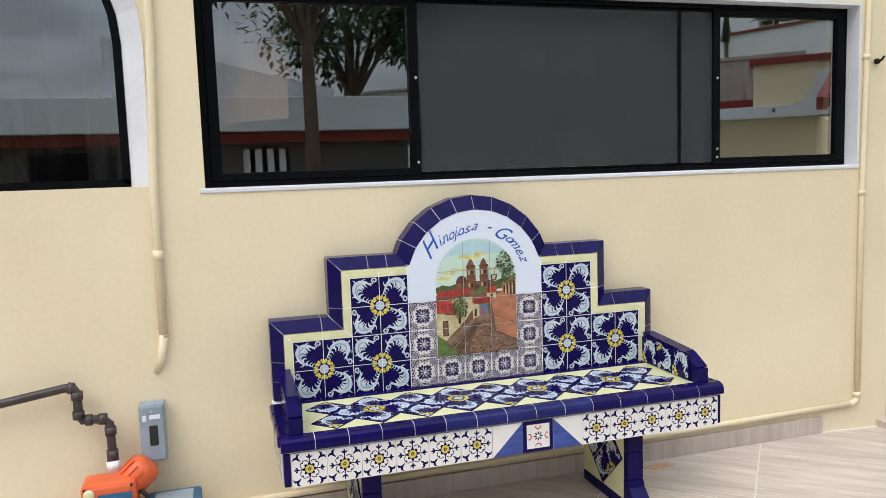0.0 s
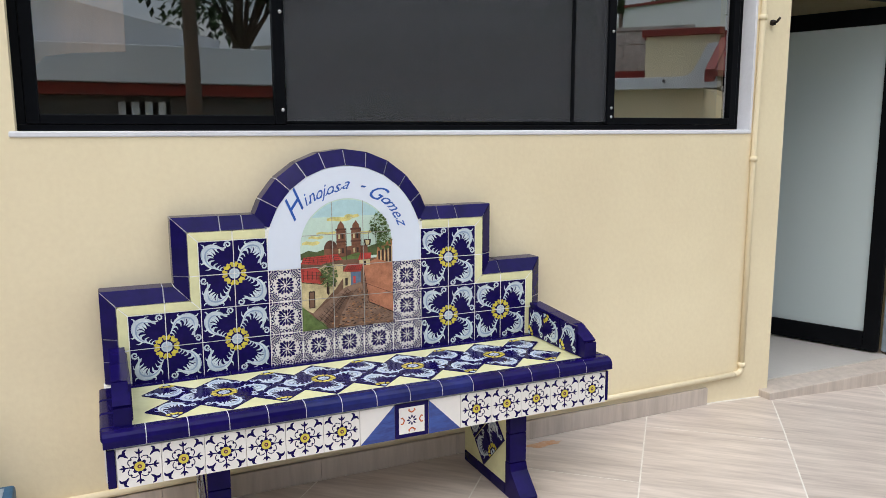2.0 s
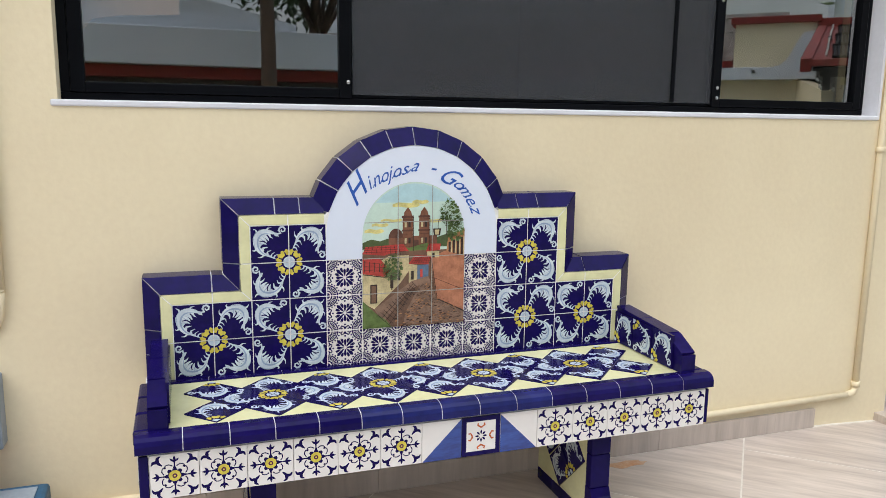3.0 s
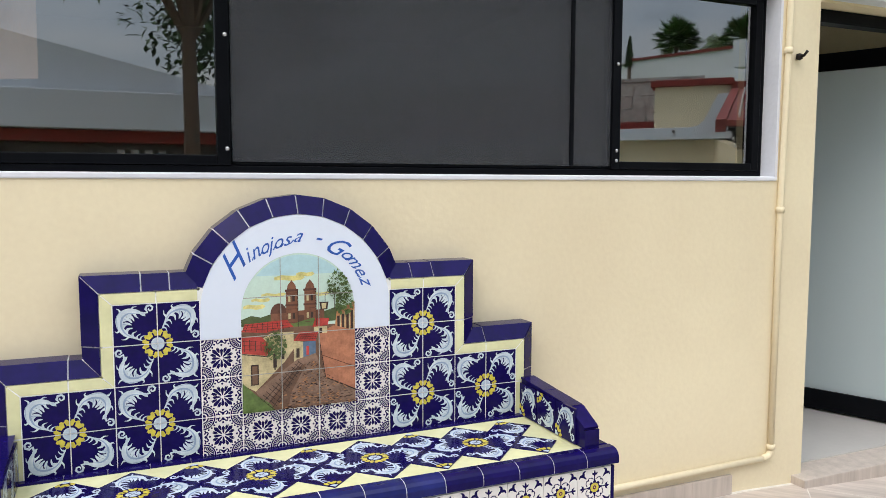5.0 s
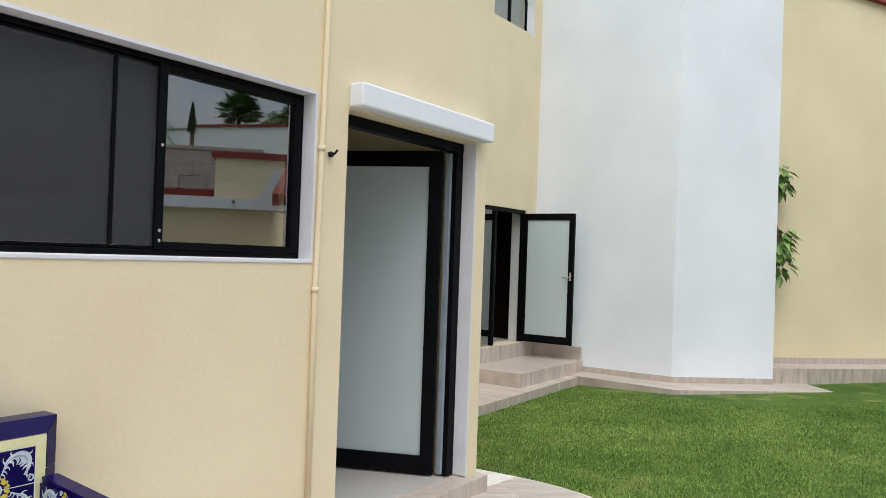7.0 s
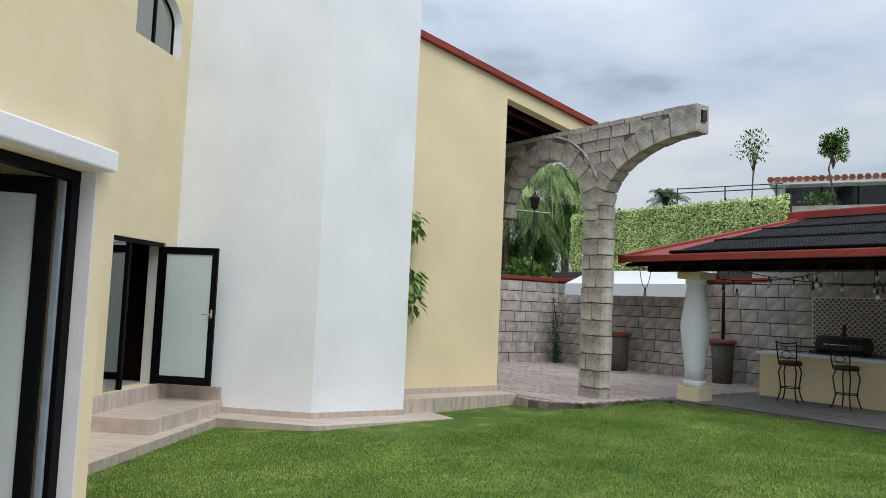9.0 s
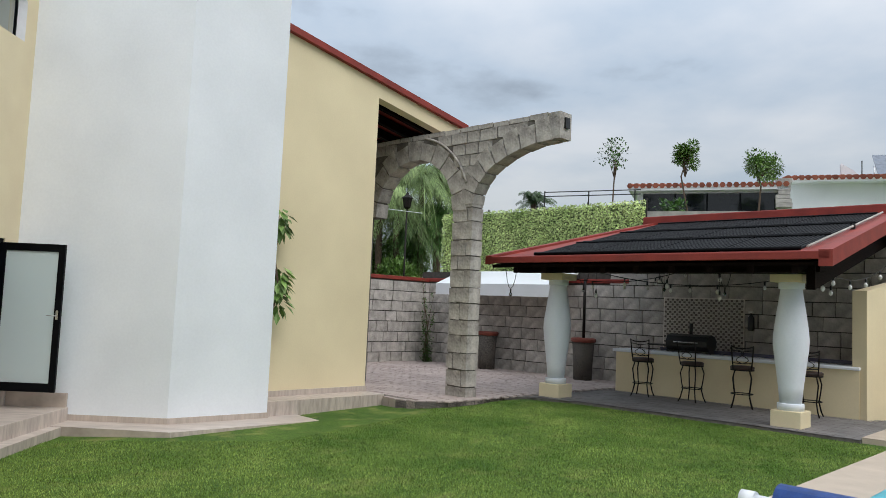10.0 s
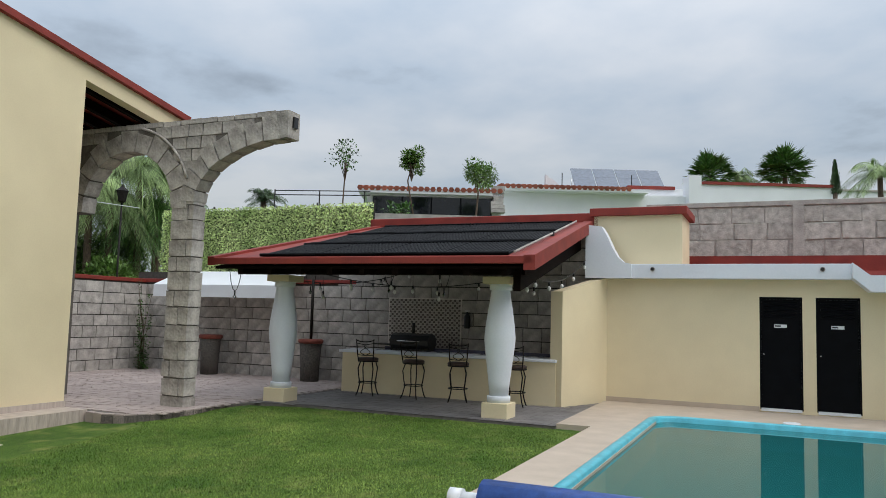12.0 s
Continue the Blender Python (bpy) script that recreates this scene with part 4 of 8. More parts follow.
def column(a, b):
    c = thing("column", "white bulging round column on a cream square plinth", "column", GM @ pose(a, b, -0.05), "columns of the pavilion")
    part("plinth", bbox(-0.22, 0.22, -0.22, 0.22, 0, 0.26, 0.012), YELLOW2, c, "cream painted square plinth")
    part("foot", lathe(bmesh.new(), [(0.19, 0.26), (0.192, 0.355), (0.185, 0.362), (0.15, 0.364)], 28), WHITEW, c)
    part("shaft", lathe(bmesh.new(), [(0.155, 0.362), (0.178, 0.60), (0.215, 0.90), (0.243, 1.12), (0.258, 1.27), (0.257, 1.32), (0.243, 1.48), (0.205, 1.75), (0.168, 1.98), (0.156, 2.08), (0.152, 2.10)], 28), WHITEW, c)
    part("collar", lathe(bmesh.new(), [(0.15, 2.08), (0.184, 2.084), (0.186, 2.176), (0.17, 2.18)], 28), WHITEW, c)
    part("capital", bbox(-0.24, 0.24, -0.24, 0.24, 2.18, 2.30, 0.01), YELLOW2, c, "cream painted square capital")


column(13.37, 6.16)
column(13.60, 2.03)


# ---- tiled bench ----
P, ZS = 0.12, 0.53       # tile pitch and seat level
HP = 0.0585              # half a tile
FT = -0.0045             # front of a tile, behind it the bed


def tile_base(mi=0, h=HP):
    bm = bmesh.new()
    box(bm, -h, h, FT, 0.004, -h, h, mi)
    return bm


def scroll_tile():
    """Cobalt tile with a pale acanthus scroll; a quarter flower in its lower left corner."""
    bm = tile_base()
    s, y = 0.117, FT - 0.0003

    def sc(p):
        return [(q[0] * s, q[1] * s) for q in p]
    # the leaf: a fat C from the flower over the far corner, tapering to a spiral
    main = spline(sc([(-0.42, -0.17), (-0.32, 0.03), (-0.22, 0.23), (-0.02, 0.345), (0.20, 0.335), (0.325, 0.18), (0.33, -0.02), (0.27, -0.17)]), 4)
    n = len(main) - 1
    ws = [s * (0.006 + 0.105 * math.sin(math.pi * min(1.0, (i / n) * 0.98)) ** 1.1 * (0.35 + 0.85 * i / n)) for i in range(n + 1)]
    stroke(bm, main, ws, y, 1)
    # pointed lobes along the inner side, small hooks outside
    for (x0, z0), (x1, z1), (x2, z2), w in (((-0.30, 0.06), (-0.21, 0.06), (-0.17, -0.04), 0.035), ((-0.20, 0.22), (-0.10, 0.17), (-0.08, 0.05), 0.055), ((-0.04, 0.32), (0.04, 0.20), (0.0, 0.08), 0.07),
                                            ((0.15, 0.31), (0.15, 0.16), (0.05, 0.07), 0.075), ((0.27, 0.18), (0.18, 0.07), (0.09, 0.02), 0.06), ((0.30, 0.02), (0.21, -0.02), (0.16, -0.09), 0.04),
                                            ((-0.29, 0.16), (-0.35, 0.23), (-0.35, 0.33), 0.03), ((-0.12, 0.35), (-0.17, 0.42), (-0.13, 0.46), 0.03), ((0.28, 0.33), (0.38, 0.35), (0.43, 0.43), 0.035), ((0.37, 0.08), (0.44, 0.04), (0.45, -0.05), 0.03),
                                            ((-0.40, -0.10), (-0.32, -0.13), (-0.28, -0.22), 0.028), ((-0.36, -0.02), (-0.28, -0.05), (-0.23, -0.13), 0.028)):
        st = spline(sc([(x0, z0), (x1, z1), (x2, z2)]), 3)
        stroke(bm, st, [s * w * (1 - 0.9 * i / (len(st) - 1)) for i in range(len(st))], y - 0.0001, 1)
    # bud and spiral at the thin end
    stroke(bm, spline(sc([(0.29, -0.13), (0.25, -0.20), (0.20, -0.24)]), 2), [s * v for v in (0.03, 0.045, 0.04, 0.02, 0.006)], y - 0.0001, 1)
    turnp = [(0.385 + r * math.cos(radians(q)), -0.345 + r * math.sin(radians(q))) for q, r in ((150, 0.10), (100, 0.098), (45, 0.092), (-10, 0.086), (-65, 0.078), (-120, 0.066), (-175, 0.052), (-240, 0.038), (-310, 0.022))]
    stroke(bm, sc([(0.27, -0.17)] + turnp), [s * v for v in (0.024, 0.026, 0.028, 0.028, 0.027, 0.025, 0.022, 0.02, 0.018, 0.012)], y - 0.0002, 1)
    # grey-blue brush shading along the leaf
    stroke(bm, spline(sc([(-0.30, 0.10), (-0.19, 0.24), (0.0, 0.32), (0.20, 0.28), (0.29, 0.14), (0.28, -0.04)]), 3), [s * 0.004 + s * 0.020 * math.sin(math.pi * k / 15) for k in range(16)], y - 0.0003, 3)
    stroke(bm, spline(sc([(-0.12, 0.39), (0.08, 0.42), (0.26, 0.40), (0.37, 0.29)]), 3), 0.007 * s, y - 0.0003, 3)
    stroke(bm, spline(sc([(0.0, 0.33), (0.03, 0.26), (0.0, 0.19)]), 2), 0.008 * s, y - 0.0003, 3)
    stroke(bm, spline(sc([(0.18, 0.31), (0.16, 0.24), (0.11, 0.19)]), 2), 0.008 * s, y - 0.0003, 3)
    c = -0.5 * s
    ring(bm, c, c, 0.195 * s, 0.315 * s, 0, 90, y - 0.0003, 2, 6)
    for k in range(4):
        a = radians(11 + 22.5 * k)
        disc(bm, c + 0.31 * s * math.cos(a), c + 0.31 * s * math.sin(a), 0.048 * s, y - 0.0002, 2, 6)
    for k in range(2):
        a = radians(22.5 + 45 * k)
        stroke(bm, [(c + 0.18 * s * math.cos(a), c + 0.18 * s * math.sin(a)), (c + 0.29 * s * math.cos(a), c + 0.29 * s * math.sin(a))], [0.024 * s, 0.014 * s], y - 0.0005, 0)
    ring(bm, c, c, 0.0, 0.145 * s, 0, 90, y - 0.0004, 1, 5)
    return mesh_of("scroll_tile", bm, [COBALT, SCROLL, GOLD, mat("grey_blue_glaze", (0.30, 0.38, 0.52), 0.14, 0.1, 40, 0, 90)])


def snow_tile():
    """White tile with a dark blue rosette and quarter lace rings in the corners."""
    bm = tile_base()
    s, y = 0.117, FT - 0.0003
    for k in range(8):
        a = radians(45 * k)
        L, w = (0.33, 0.050) if k % 2 else (0.25, 0.042)
        stroke(bm, [(math.cos(a) * s * t, math.sin(a) * s * t) for t in (0.045, 0.10, L * 0.82, L)], [0.010 * s, 0.024 * s, w * s, 0.006 * s], y, 1)
        for sg in (1, -1):
            b = a + sg * radians(19)
            stroke(bm, [(math.cos(b) * s * t, math.sin(b) * s * t) for t in (0.15, 0.235, 0.30)], [0.006 * s, 0.026 * s, 0.006 * s], y - 0.0001, 1)
    for k in range(4):
        r = Matrix.Rotation(radians(90 * k), 2)

        def tr(pts):
            return [tuple(r @ Vector((p[0] * s, p[1] * s))) for p in pts]
        # knot and curls on the middle of each edge
        disc(bm, *tr([(0, 0.44)])[0], 0.042 * s, y, 1, 6)
        disc(bm, *tr([(0, 0.345)])[0], 0.030 * s, y, 1, 6)
        for sg in (1, -1):
            stroke(bm, tr(spline([(sg * 0.03, 0.42), (sg * 0.10, 0.38), (sg * 0.12, 0.45), (sg * 0.07, 0.47)], 2)), 0.017 * s, y, 1)
        # toothed quarter fan in the corner
        cx, cz = tr([(0.5, 0.5)])[0]
        a0 = 180 + 90 * k
        ring(bm, cx, cz, 0.0, 0.075 * s, a0, a0 + 90, y, 1, 3)
        ring(bm, cx, cz, 0.11 * s, 0.145 * s, a0, a0 + 90, y, 1, 5)
        ring(bm, cx, cz, 0.275 * s, 0.31 * s, a0, a0 + 90, y, 1, 6)
        for j in range(7):
            b = radians(a0 + 6.4 + 12.85 * j)
            stroke(bm, [(cx + q * s * math.cos(b), cz + q * s * math.sin(b)) for q in (0.15, 0.21, 0.26)], [0.006 * s, 0.018 * s, 0.021 * s], y, 1)
        for j in range(6):
            b = radians(a0 + 7.5 + 15 * j)
            disc(bm, cx + 0.345 * s * math.cos(b), cz + 0.345 * s * math.sin(b), 0.028 * s, y, 1, 5)
    return mesh_of("lace_tile", bm, [WHITET, COBALT])


def apron_tile():
    """White tile with a gold centred blue cross and corner curls."""
    bm = tile_base()
    s, y = 0.117, FT - 0.0003
    disc(bm, 0, 0, 0.155 * s, y, 1, 8)
    for k in range(8):
        a = radians(45 * k)
        disc(bm, 0.15 * s * math.cos(a), 0.15 * s * math.sin(a), 0.05 * s, y - 0.0001, 1, 6)
    disc(bm, 0, 0, 0.128 * s, y - 0.0003, 2, 10)
    disc(bm, 0, 0, 0.055 * s, y - 0.0004, 3, 8)
    disc(bm, 0, 0, 0.022 * s, y - 0.0005, 2, 6)
    for k in range(4):
        r = Matrix.Rotation(radians(90 * k), 2)

        def tr(pts):
            return [tuple(r @ Vector((p[0] * s, p[1] * s))) for p in pts]
        # stem with a three-leaved tip
        stroke(bm, tr([(0, 0.17), (0, 0.25), (0, 0.34), (0, 0.40), (0, 0.46)]), [0.030 * s, 0.013 * s, 0.022 * s, 0.028 * s, 0.004 * s], y, 1)
        for sg in (1, -1):
            stroke(bm, tr([(0, 0.33), (sg * 0.05, 0.36), (sg * 0.095, 0.40)]), [0.018 * s, 0.026 * s, 0.004 * s], y - 0.0001, 1)
            stroke(bm, tr(spline([(sg * 0.04, 0.22), (sg * 0.11, 0.26), (sg * 0.19, 0.24), (sg * 0.20, 0.17)], 3)), [0.012 * s] * 9 + [0.02 * s], y, 1)
        # forked corner leaf
        stroke(bm, tr([(0.25, 0.25), (0.30, 0.31), (0.36, 0.36)]), [0.010 * s, 0.030 * s, 0.034 * s], y, 1)
        for p, q in (((0.43, 0.34), (0.47, 0.27)), ((0.34, 0.43), (0.27, 0.47))):
            stroke(bm, tr(spline([(0.34, 0.34), p, q], 3)), [s * v for v in (0.034, 0.036, 0.036, 0.032, 0.024, 0.016, 0.006)], y - 0.0001, 1)
    return mesh_of("flower_tile", bm, [WHITET, COBALT, GOLD, mat("purple_glaze", (0.10, 0.015, 0.05), 0.15, 0.2, 30, 0, 90)])


SCR, LACE, APR = scroll_tile(), snow_tile(), apron_tile()
bench = thing("bench", "blue and white hand-painted tiled garden bench against the house wall", "bench", pose(0, 0, 0))

# core slabs
bm = bmesh.new()
AC, AR = ZS + 3.6 * P, 0.30


def stepped(x1, x2, z1, z2, r):
    """The backrest's outline: two steps a side and the arch."""
    half = [(x1, ZS - 0.03), (x1, z1), (x2, z1), (x2, z2), (0.30, z2)]
    return [(-p[0], p[1]) for p in half] + [(r * math.cos(radians(a)), AC + r * math.sin(radians(a))) for a in range(156, 23, -12)] + half[::-1]


prism(bm, stepped(0.810, 0.570, 0.800, 1.040, 0.302), -0.0036, 0.04, "y")
prism(bm, stepped(0.860, 0.620, 0.850, 1.090, 0.356), 0.0405, 0.085, "y")
part("backrest", bm, TGROUT, bench, "grouted core of the stepped backrest")
part("seat", bbox(-0.868, 0.888, -0.44, 0.08, 0.372, 0.522), TGROUT, bench, "grouted core of the seat")


def slot(mesh, x, z, turn=0):
    part("tile", mesh, None, bench, at=pose(x, 0, z, 0, turn, 0))


def cx(c):
    return (c - 6.5) * P


# two-by-two scroll motifs: centre column and row
for c, r in ((1, 1), (3, 1), (3, 3), (10, 1), (10, 3), (12, 1)):
    for dc, dr, turn in ((0.5, 0.5, 0), (-0.5, 0.5, -90), (-0.5, -0.5, 180), (0.5, -0.5, 90)):
        slot(SCR, cx(c + dc), ZS + (r + dr) * P, turn)
for c, r in [(c, 0) for c in (4, 5, 6, 7, 8)] + [(4, 1), (4, 2), (8, 1), (8, 2)]:
    slot(LACE, cx(c + 0.5), ZS + (r + 0.5) * P)

# cream and cobalt borders of the steps, mitred at the corners
YW, BW, SLOPE = 0.034, 0.051, 0.034


def border(pts, w0, w1, material, y0, y1, cut, fall=0.0, name="trim_tile", g=0.0022):
    """Strips along an outline, from w0 to w1 outside it, cut into pieces about cut long; fall: how far the outer edge lies back."""
    V = [Vector(p) for p in pts]

    def off(i, w):
        if i == 0 or i == len(V) - 1:
            d = (V[1] - V[0]) if i == 0 else (V[-1] - V[-2])
            d.normalize()
            return V[i] + Vector((-d.y, d.x)) * w
        d0, d1 = (V[i] - V[i - 1]).normalized(), (V[i + 1] - V[i]).normalized()
        n0, n1 = Vector((-d0.y, d0.x)), Vector((-d1.y, d1.x))
        return V[i] + (n0 + n1) * w / (1 + n0.dot(n1))
    for i in range(len(V) - 1):
        a0, a1, b0, b1 = off(i, w0), off(i, w1), off(i + 1, w0), off(i + 1, w1)
        n = max(1, round((b1 - a1).length / cut))
        d = (V[i + 1] - V[i]).normalized()
        nrm = Vector((-d.y, d.x))
        L = (V[i + 1] - V[i]).length
        for k in range(n):
            q = [a0 if k == 0 else V[i] + d * L * k / n + nrm * w0, b0 if k == n - 1 else V[i] + d * L * (k + 1) / n + nrm * w0,
                 b1 if k == n - 1 else V[i] + d * L * (k + 1) / n + nrm * w1, a1 if k == 0 else V[i] + d * L * k / n + nrm * w1]
            m = sum(q, Vector((0, 0))) / 4
            q = [p + (m - p).normalized() * g for p in q]
            piece = prism(bmesh.new(), [tuple(p) for p in q], y0, y1, "y")
            piece.verts.ensure_lookup_table()
            for vv in piece.verts[2:4]:
                vv.co.y += fall
            part(name, piece, material, bench)


left = [(cx(0), ZS), (cx(0), ZS + 2 * P), (cx(2), ZS + 2 * P), (cx(2), ZS + 4 * P), (cx(4) - 0.004, ZS + 4 * P)]
right = [(cx(9) + 0.004, ZS + 4 * P), (cx(11), ZS + 4 * P), (cx(11), ZS + 2 * P), (cx(13), ZS + 2 * P), (cx(13), ZS)]
for o in (left, right):
    border(o, 0.001, YW, CREAMT, FT, 0.004, 0.14)
    border(o, YW + 0.001, YW + BW, COBALT, FT, 0.106, 0.115, SLOPE)
    border(o, YW, YW + BW - 0.004, TGROUT, FT + 0.0042, 0.1, 9.0, SLOPE, "grout_bed", 0.0)
# arch of cobalt pieces
N = 10
for k in range(N):
    a0, a1 = 164 - (148 / N) * k, 164 - (148 / N) * (k + 1)
    for nm, mt, y0, y1, grow in (("trim_tile", COBALT, FT - 0.002, 0.106, 0.0), ("grout_bed", TGROUT, FT + 0.003, 0.1, 0.6)):
        q = [(r * math.cos(radians(a)), AC + r * math.sin(radians(a))) for r, a in ((AR + 0.003, a0 - 0.35 + grow), (AR + 0.003, a1 + 0.35 - grow), (AR + 0.062 - grow * 0.006, a1 + 0.35 - grow), (AR + 0.062 - grow * 0.006, a0 - 0.35 + grow))]
        piece = prism(bmesh.new(), q, y0, y1, "y")
        piece.verts.ensure_lookup_table()
        for vv in piece.verts[2:4]:
            vv.co.y += SLOPE
        part(nm, piece, mt, bench)

# white horseshoe panel with lettering
bm = bmesh.new()
o = [(AR, ZS + 3 * P), (AR, AC)] + [(AR * math.cos(radians(a)), AC + AR * math.sin(radians(a))) for a in range(6, 175, 6)] + [(-AR, AC), (-AR, ZS + 3 * P)]
i_ = [(0.18, ZS + 3 * P), (0.18, AC)] + [(0.18 * math.cos(radians(a)), AC + 0.18 * math.sin(radians(a))) for a in range(6, 175, 6)] + [(-0.18, AC), (-0.18, ZS + 3 * P)]
prism(bm, o + i_[::-1], FT - 0.001, 0.003, "y")
arch_panel = part("arch_panel", bm, PANEL, bench, "smooth white arch panel")


def lettering(chars, place, parent, material, shear=0.25, thick=0.0):
    """Letters as flat meshes; place gives (x, z, turn, size) for each."""
    for ch, (x, z, turn, size) in zip(chars, place):
        cu = bpy.data.curves.new("letter", "FONT")
        cu.body, cu.size, cu.shear, cu.align_x, cu.offset = ch, size, shear, "CENTER", thick
        cu.resolution_u = 3
        ob = bpy.data.objects.new("letter", cu)
        scene.collection.objects.link(ob)
        bpy.context.view_layer.update()
        me = bpy.data.meshes.new_from_object(ob.evaluated_get(bpy.context.evaluated_depsgraph_get()))
        me.transform(pose(x, FT - 0.0016, z) @ pose(0, 0, 0, 0, -turn, 0) @ pose(0, 0, 0, 90))
        joined = bmesh.new()
        joined.from_mesh(me)
        bpy.data.objects.remove(ob)
        bpy.data.curves.remove(cu)
        bpy.data.meshes.remove(me)
        part("letter", joined, material, parent, "blue handwritten letter")


place = []
angles = [145, 133.5, 127, 119.5, 114.5, 108, 100.5, 91.5, 75.5, 61, 48.5, 40.5, 31, 22]
radii = [0.220, 0.217, 0.213, 0.209, 0.207, 0.207, 0.208, 0.215, 0.216, 0.204, 0.214, 0.215, 0.214, 0.215]
sizes = [0.104, 0.060, 0.060, 0.058, 0.060, 0.058, 0.058, 0.060, 0.07, 0.082, 0.060, 0.060, 0.060, 0.062]
for a, sz, r in zip(angles, sizes, radii):
    place.append((r * math.cos(radians(a)), AC + r * math.sin(radians(a)), a - 90, sz))
lettering("Hinojosa-Gomez", place, arch_panel, INKB, 0.62, 0.0001)
# hairlines that join the handwritten letters
for first, last in ((1, 7), (10, 13)):
    for k in range(first, last):
        bm = bmesh.new()
        pts = []
        for t in (0.30, 0.45, 0.6, 0.75):
            a, r = radians(angles[k] + (angles[k + 1] - angles[k]) * t), radii[k] + (radii[k + 1] - radii[k]) * t + 0.001 + 0.022 * max(0.0, t - 0.4)
            pts.append((r * math.cos(a), AC + r * math.sin(a)))
        stroke(bm, pts, 0.0016, FT - 0.00155, 0)
        part("joining_stroke", bm, INKB, arch_panel)


def mural():
    """Painted street scene with a church, across the middle tiles."""
    cols = {"sky": (0.56, 0.70, 0.60), "sky2": (0.44, 0.63, 0.66), "cloud": (0.75, 0.66, 0.24), "hill": (0.07, 0.10, 0.03), "church": (0.20, 0.075, 0.04), "church2": (0.11, 0.04, 0.025),
            "red": (0.50, 0.045, 0.035), "cream": (0.62, 0.50, 0.27), "brown": (0.17, 0.085, 0.05), "salmon": (0.47, 0.175, 0.09), "orange": (0.50, 0.22, 0.09), "green": (0.11, 0.17, 0.04),
            "leaf": (0.10, 0.16, 0.045), "dark": (0.04, 0.02, 0.015), "stone": (0.26, 0.15, 0.10), "line": (0.38, 0.36, 0.32), "blue": (0.10, 0.16, 0.25)}
    names = list(cols)
    mats = [mat("mural_" + n, cols[n], 0.2, 0.05 if "sky" in n else 0.2, 40, 0.02, 160, coat=0.2) for n in names]
    bm = bmesh.new()
    Z0 = ZS + P
    lay = [0]

    def poly(n, *pts):
        """Points are in hundredths of the mural: 0..36 across, 0..49 up."""
        lay[0] += 1
        flat(bm, [((p[0] - 18) / 100, Z0 + p[1] / 100) for p in pts], FT - 0.0005 - 0.000035 * lay[0], names.index(n))

    def rect(n, x0, x1, z0, z1):
        poly(n, (x0, z0), (x1, z0), (x1, z1), (x0, z1))
    body = [(0, 0), (36, 0), (36, 31.2)] + [(18 + 18 * math.cos(radians(a)), 31.2 + 18 * math.sin(radians(a))) for a in range(8, 173, 8)] + [(0, 31.2)]
    poly("sky", *body)
    poly("sky2", *[(18 + 17.5 * math.cos(radians(a)), 31.2 + 17.5 * math.sin(radians(a))) for a in range(40, 141, 10)])
    for x, z, w, h in ((15, 41.5, 5, 0.9), (20, 42.5, 3, 0.7), (4, 33, 3.5, 0.8), (6, 35, 3, 0.6), (24, 36, 4, 0.6), (10, 36.5, 4, 0.5)):
        poly("cloud", *[(x + w * math.cos(radians(a)), z + h * math.sin(radians(a)) + 0.3 * math.sin(a)) for a in range(0, 360, 40)])
    poly("hill", (0, 27), (36, 27), (36, 31), (30, 31.5), (25, 30), (16, 30), (11, 31), (6, 29.6), (3, 30.3), (0, 29.2))
    # church with two towers and a dome
    rect("church", 13.5, 26, 24, 31)
    poly("church2", *[(11.5 + 2.6 * math.cos(radians(a)), 30.5 + 3.2 * math.sin(radians(a))) for a in range(0, 181, 20)])
    rect("church", 9, 14, 25, 30.5)
    for x in (15.6, 21.4):
        rect("church", x - 1.8, x + 1.8, 26, 37.5)
        rect("church2", x - 2.1, x + 2.1, 37.2, 37.9)
        poly("church", (x - 1.5, 37.9), (x + 1.5, 37.9), (x + 1.2, 39.2), (x, 40.8), (x - 1.2, 39.2))
        rect("church2", x - 2.1, x + 2.1, 32.6, 33.2)
        for zz in (28.5, 34):
            rect("cream", x - 1.1, x - 0.4, zz, zz + 1.9)
            rect("dark", x + 0.2, x + 1.0, zz, zz + 1.9)
    rect("church2", 17.6, 19.4, 26, 29.5)
    poly("green", (10, 24), (27, 24), (27, 27.5), (22, 28.4), (16, 27), (12, 27.8))
    rect("brown", 0, 36, 0, 26)
    # right-hand arcade and salmon houses
    poly("orange", (29, 22), (36, 19), (36, 33), (30, 30))
    for k in range(4):
        rect("dark", 30.2 + k * 1.5, 31.0 + k * 1.5, 24.5 - k * 0.5, 28.5 + k * 0.5)
        rect("cream", 31.1 + k * 1.5, 31.4 + k * 1.5, 24 - k * 0.5, 29 + k * 0.5)
    poly("salmon", (24, 20), (36, 16), (36, 23.5), (29, 25.5), (24, 23.5))
    poly("salmon", (26, 9), (36, 4), (36, 20), (24, 22))
    poly("red", (22, 25.4), (27, 25.8), (27.5, 28), (23, 28.2))
    rect("cream", 22.5, 26.8, 23.3, 25.5)
    rect("dark", 24.2, 25.2, 23.3, 25)
    # left-hand red roofs and cream houses
    poly("red", (0, 25.5), (9, 24.5), (16, 26), (14, 28.4), (1, 27.8))
    poly("brown", (4, 23.5), (15, 25), (15.5, 26), (9, 25.2))
    poly("cream", (0, 9), (4, 6.5), (13, 15), (16, 19), (16, 24.5), (9, 24.5), (0, 19.5))
    poly("red", (0, 18.8), (7.5, 17.5), (9.5, 20), (6, 23.5), (0, 24))
    for k in range(5):
        rect("dark", 0.6 + k * 1.7, 0.85 + k * 1.7, 19.2, 23.2 - 0.35 * k)
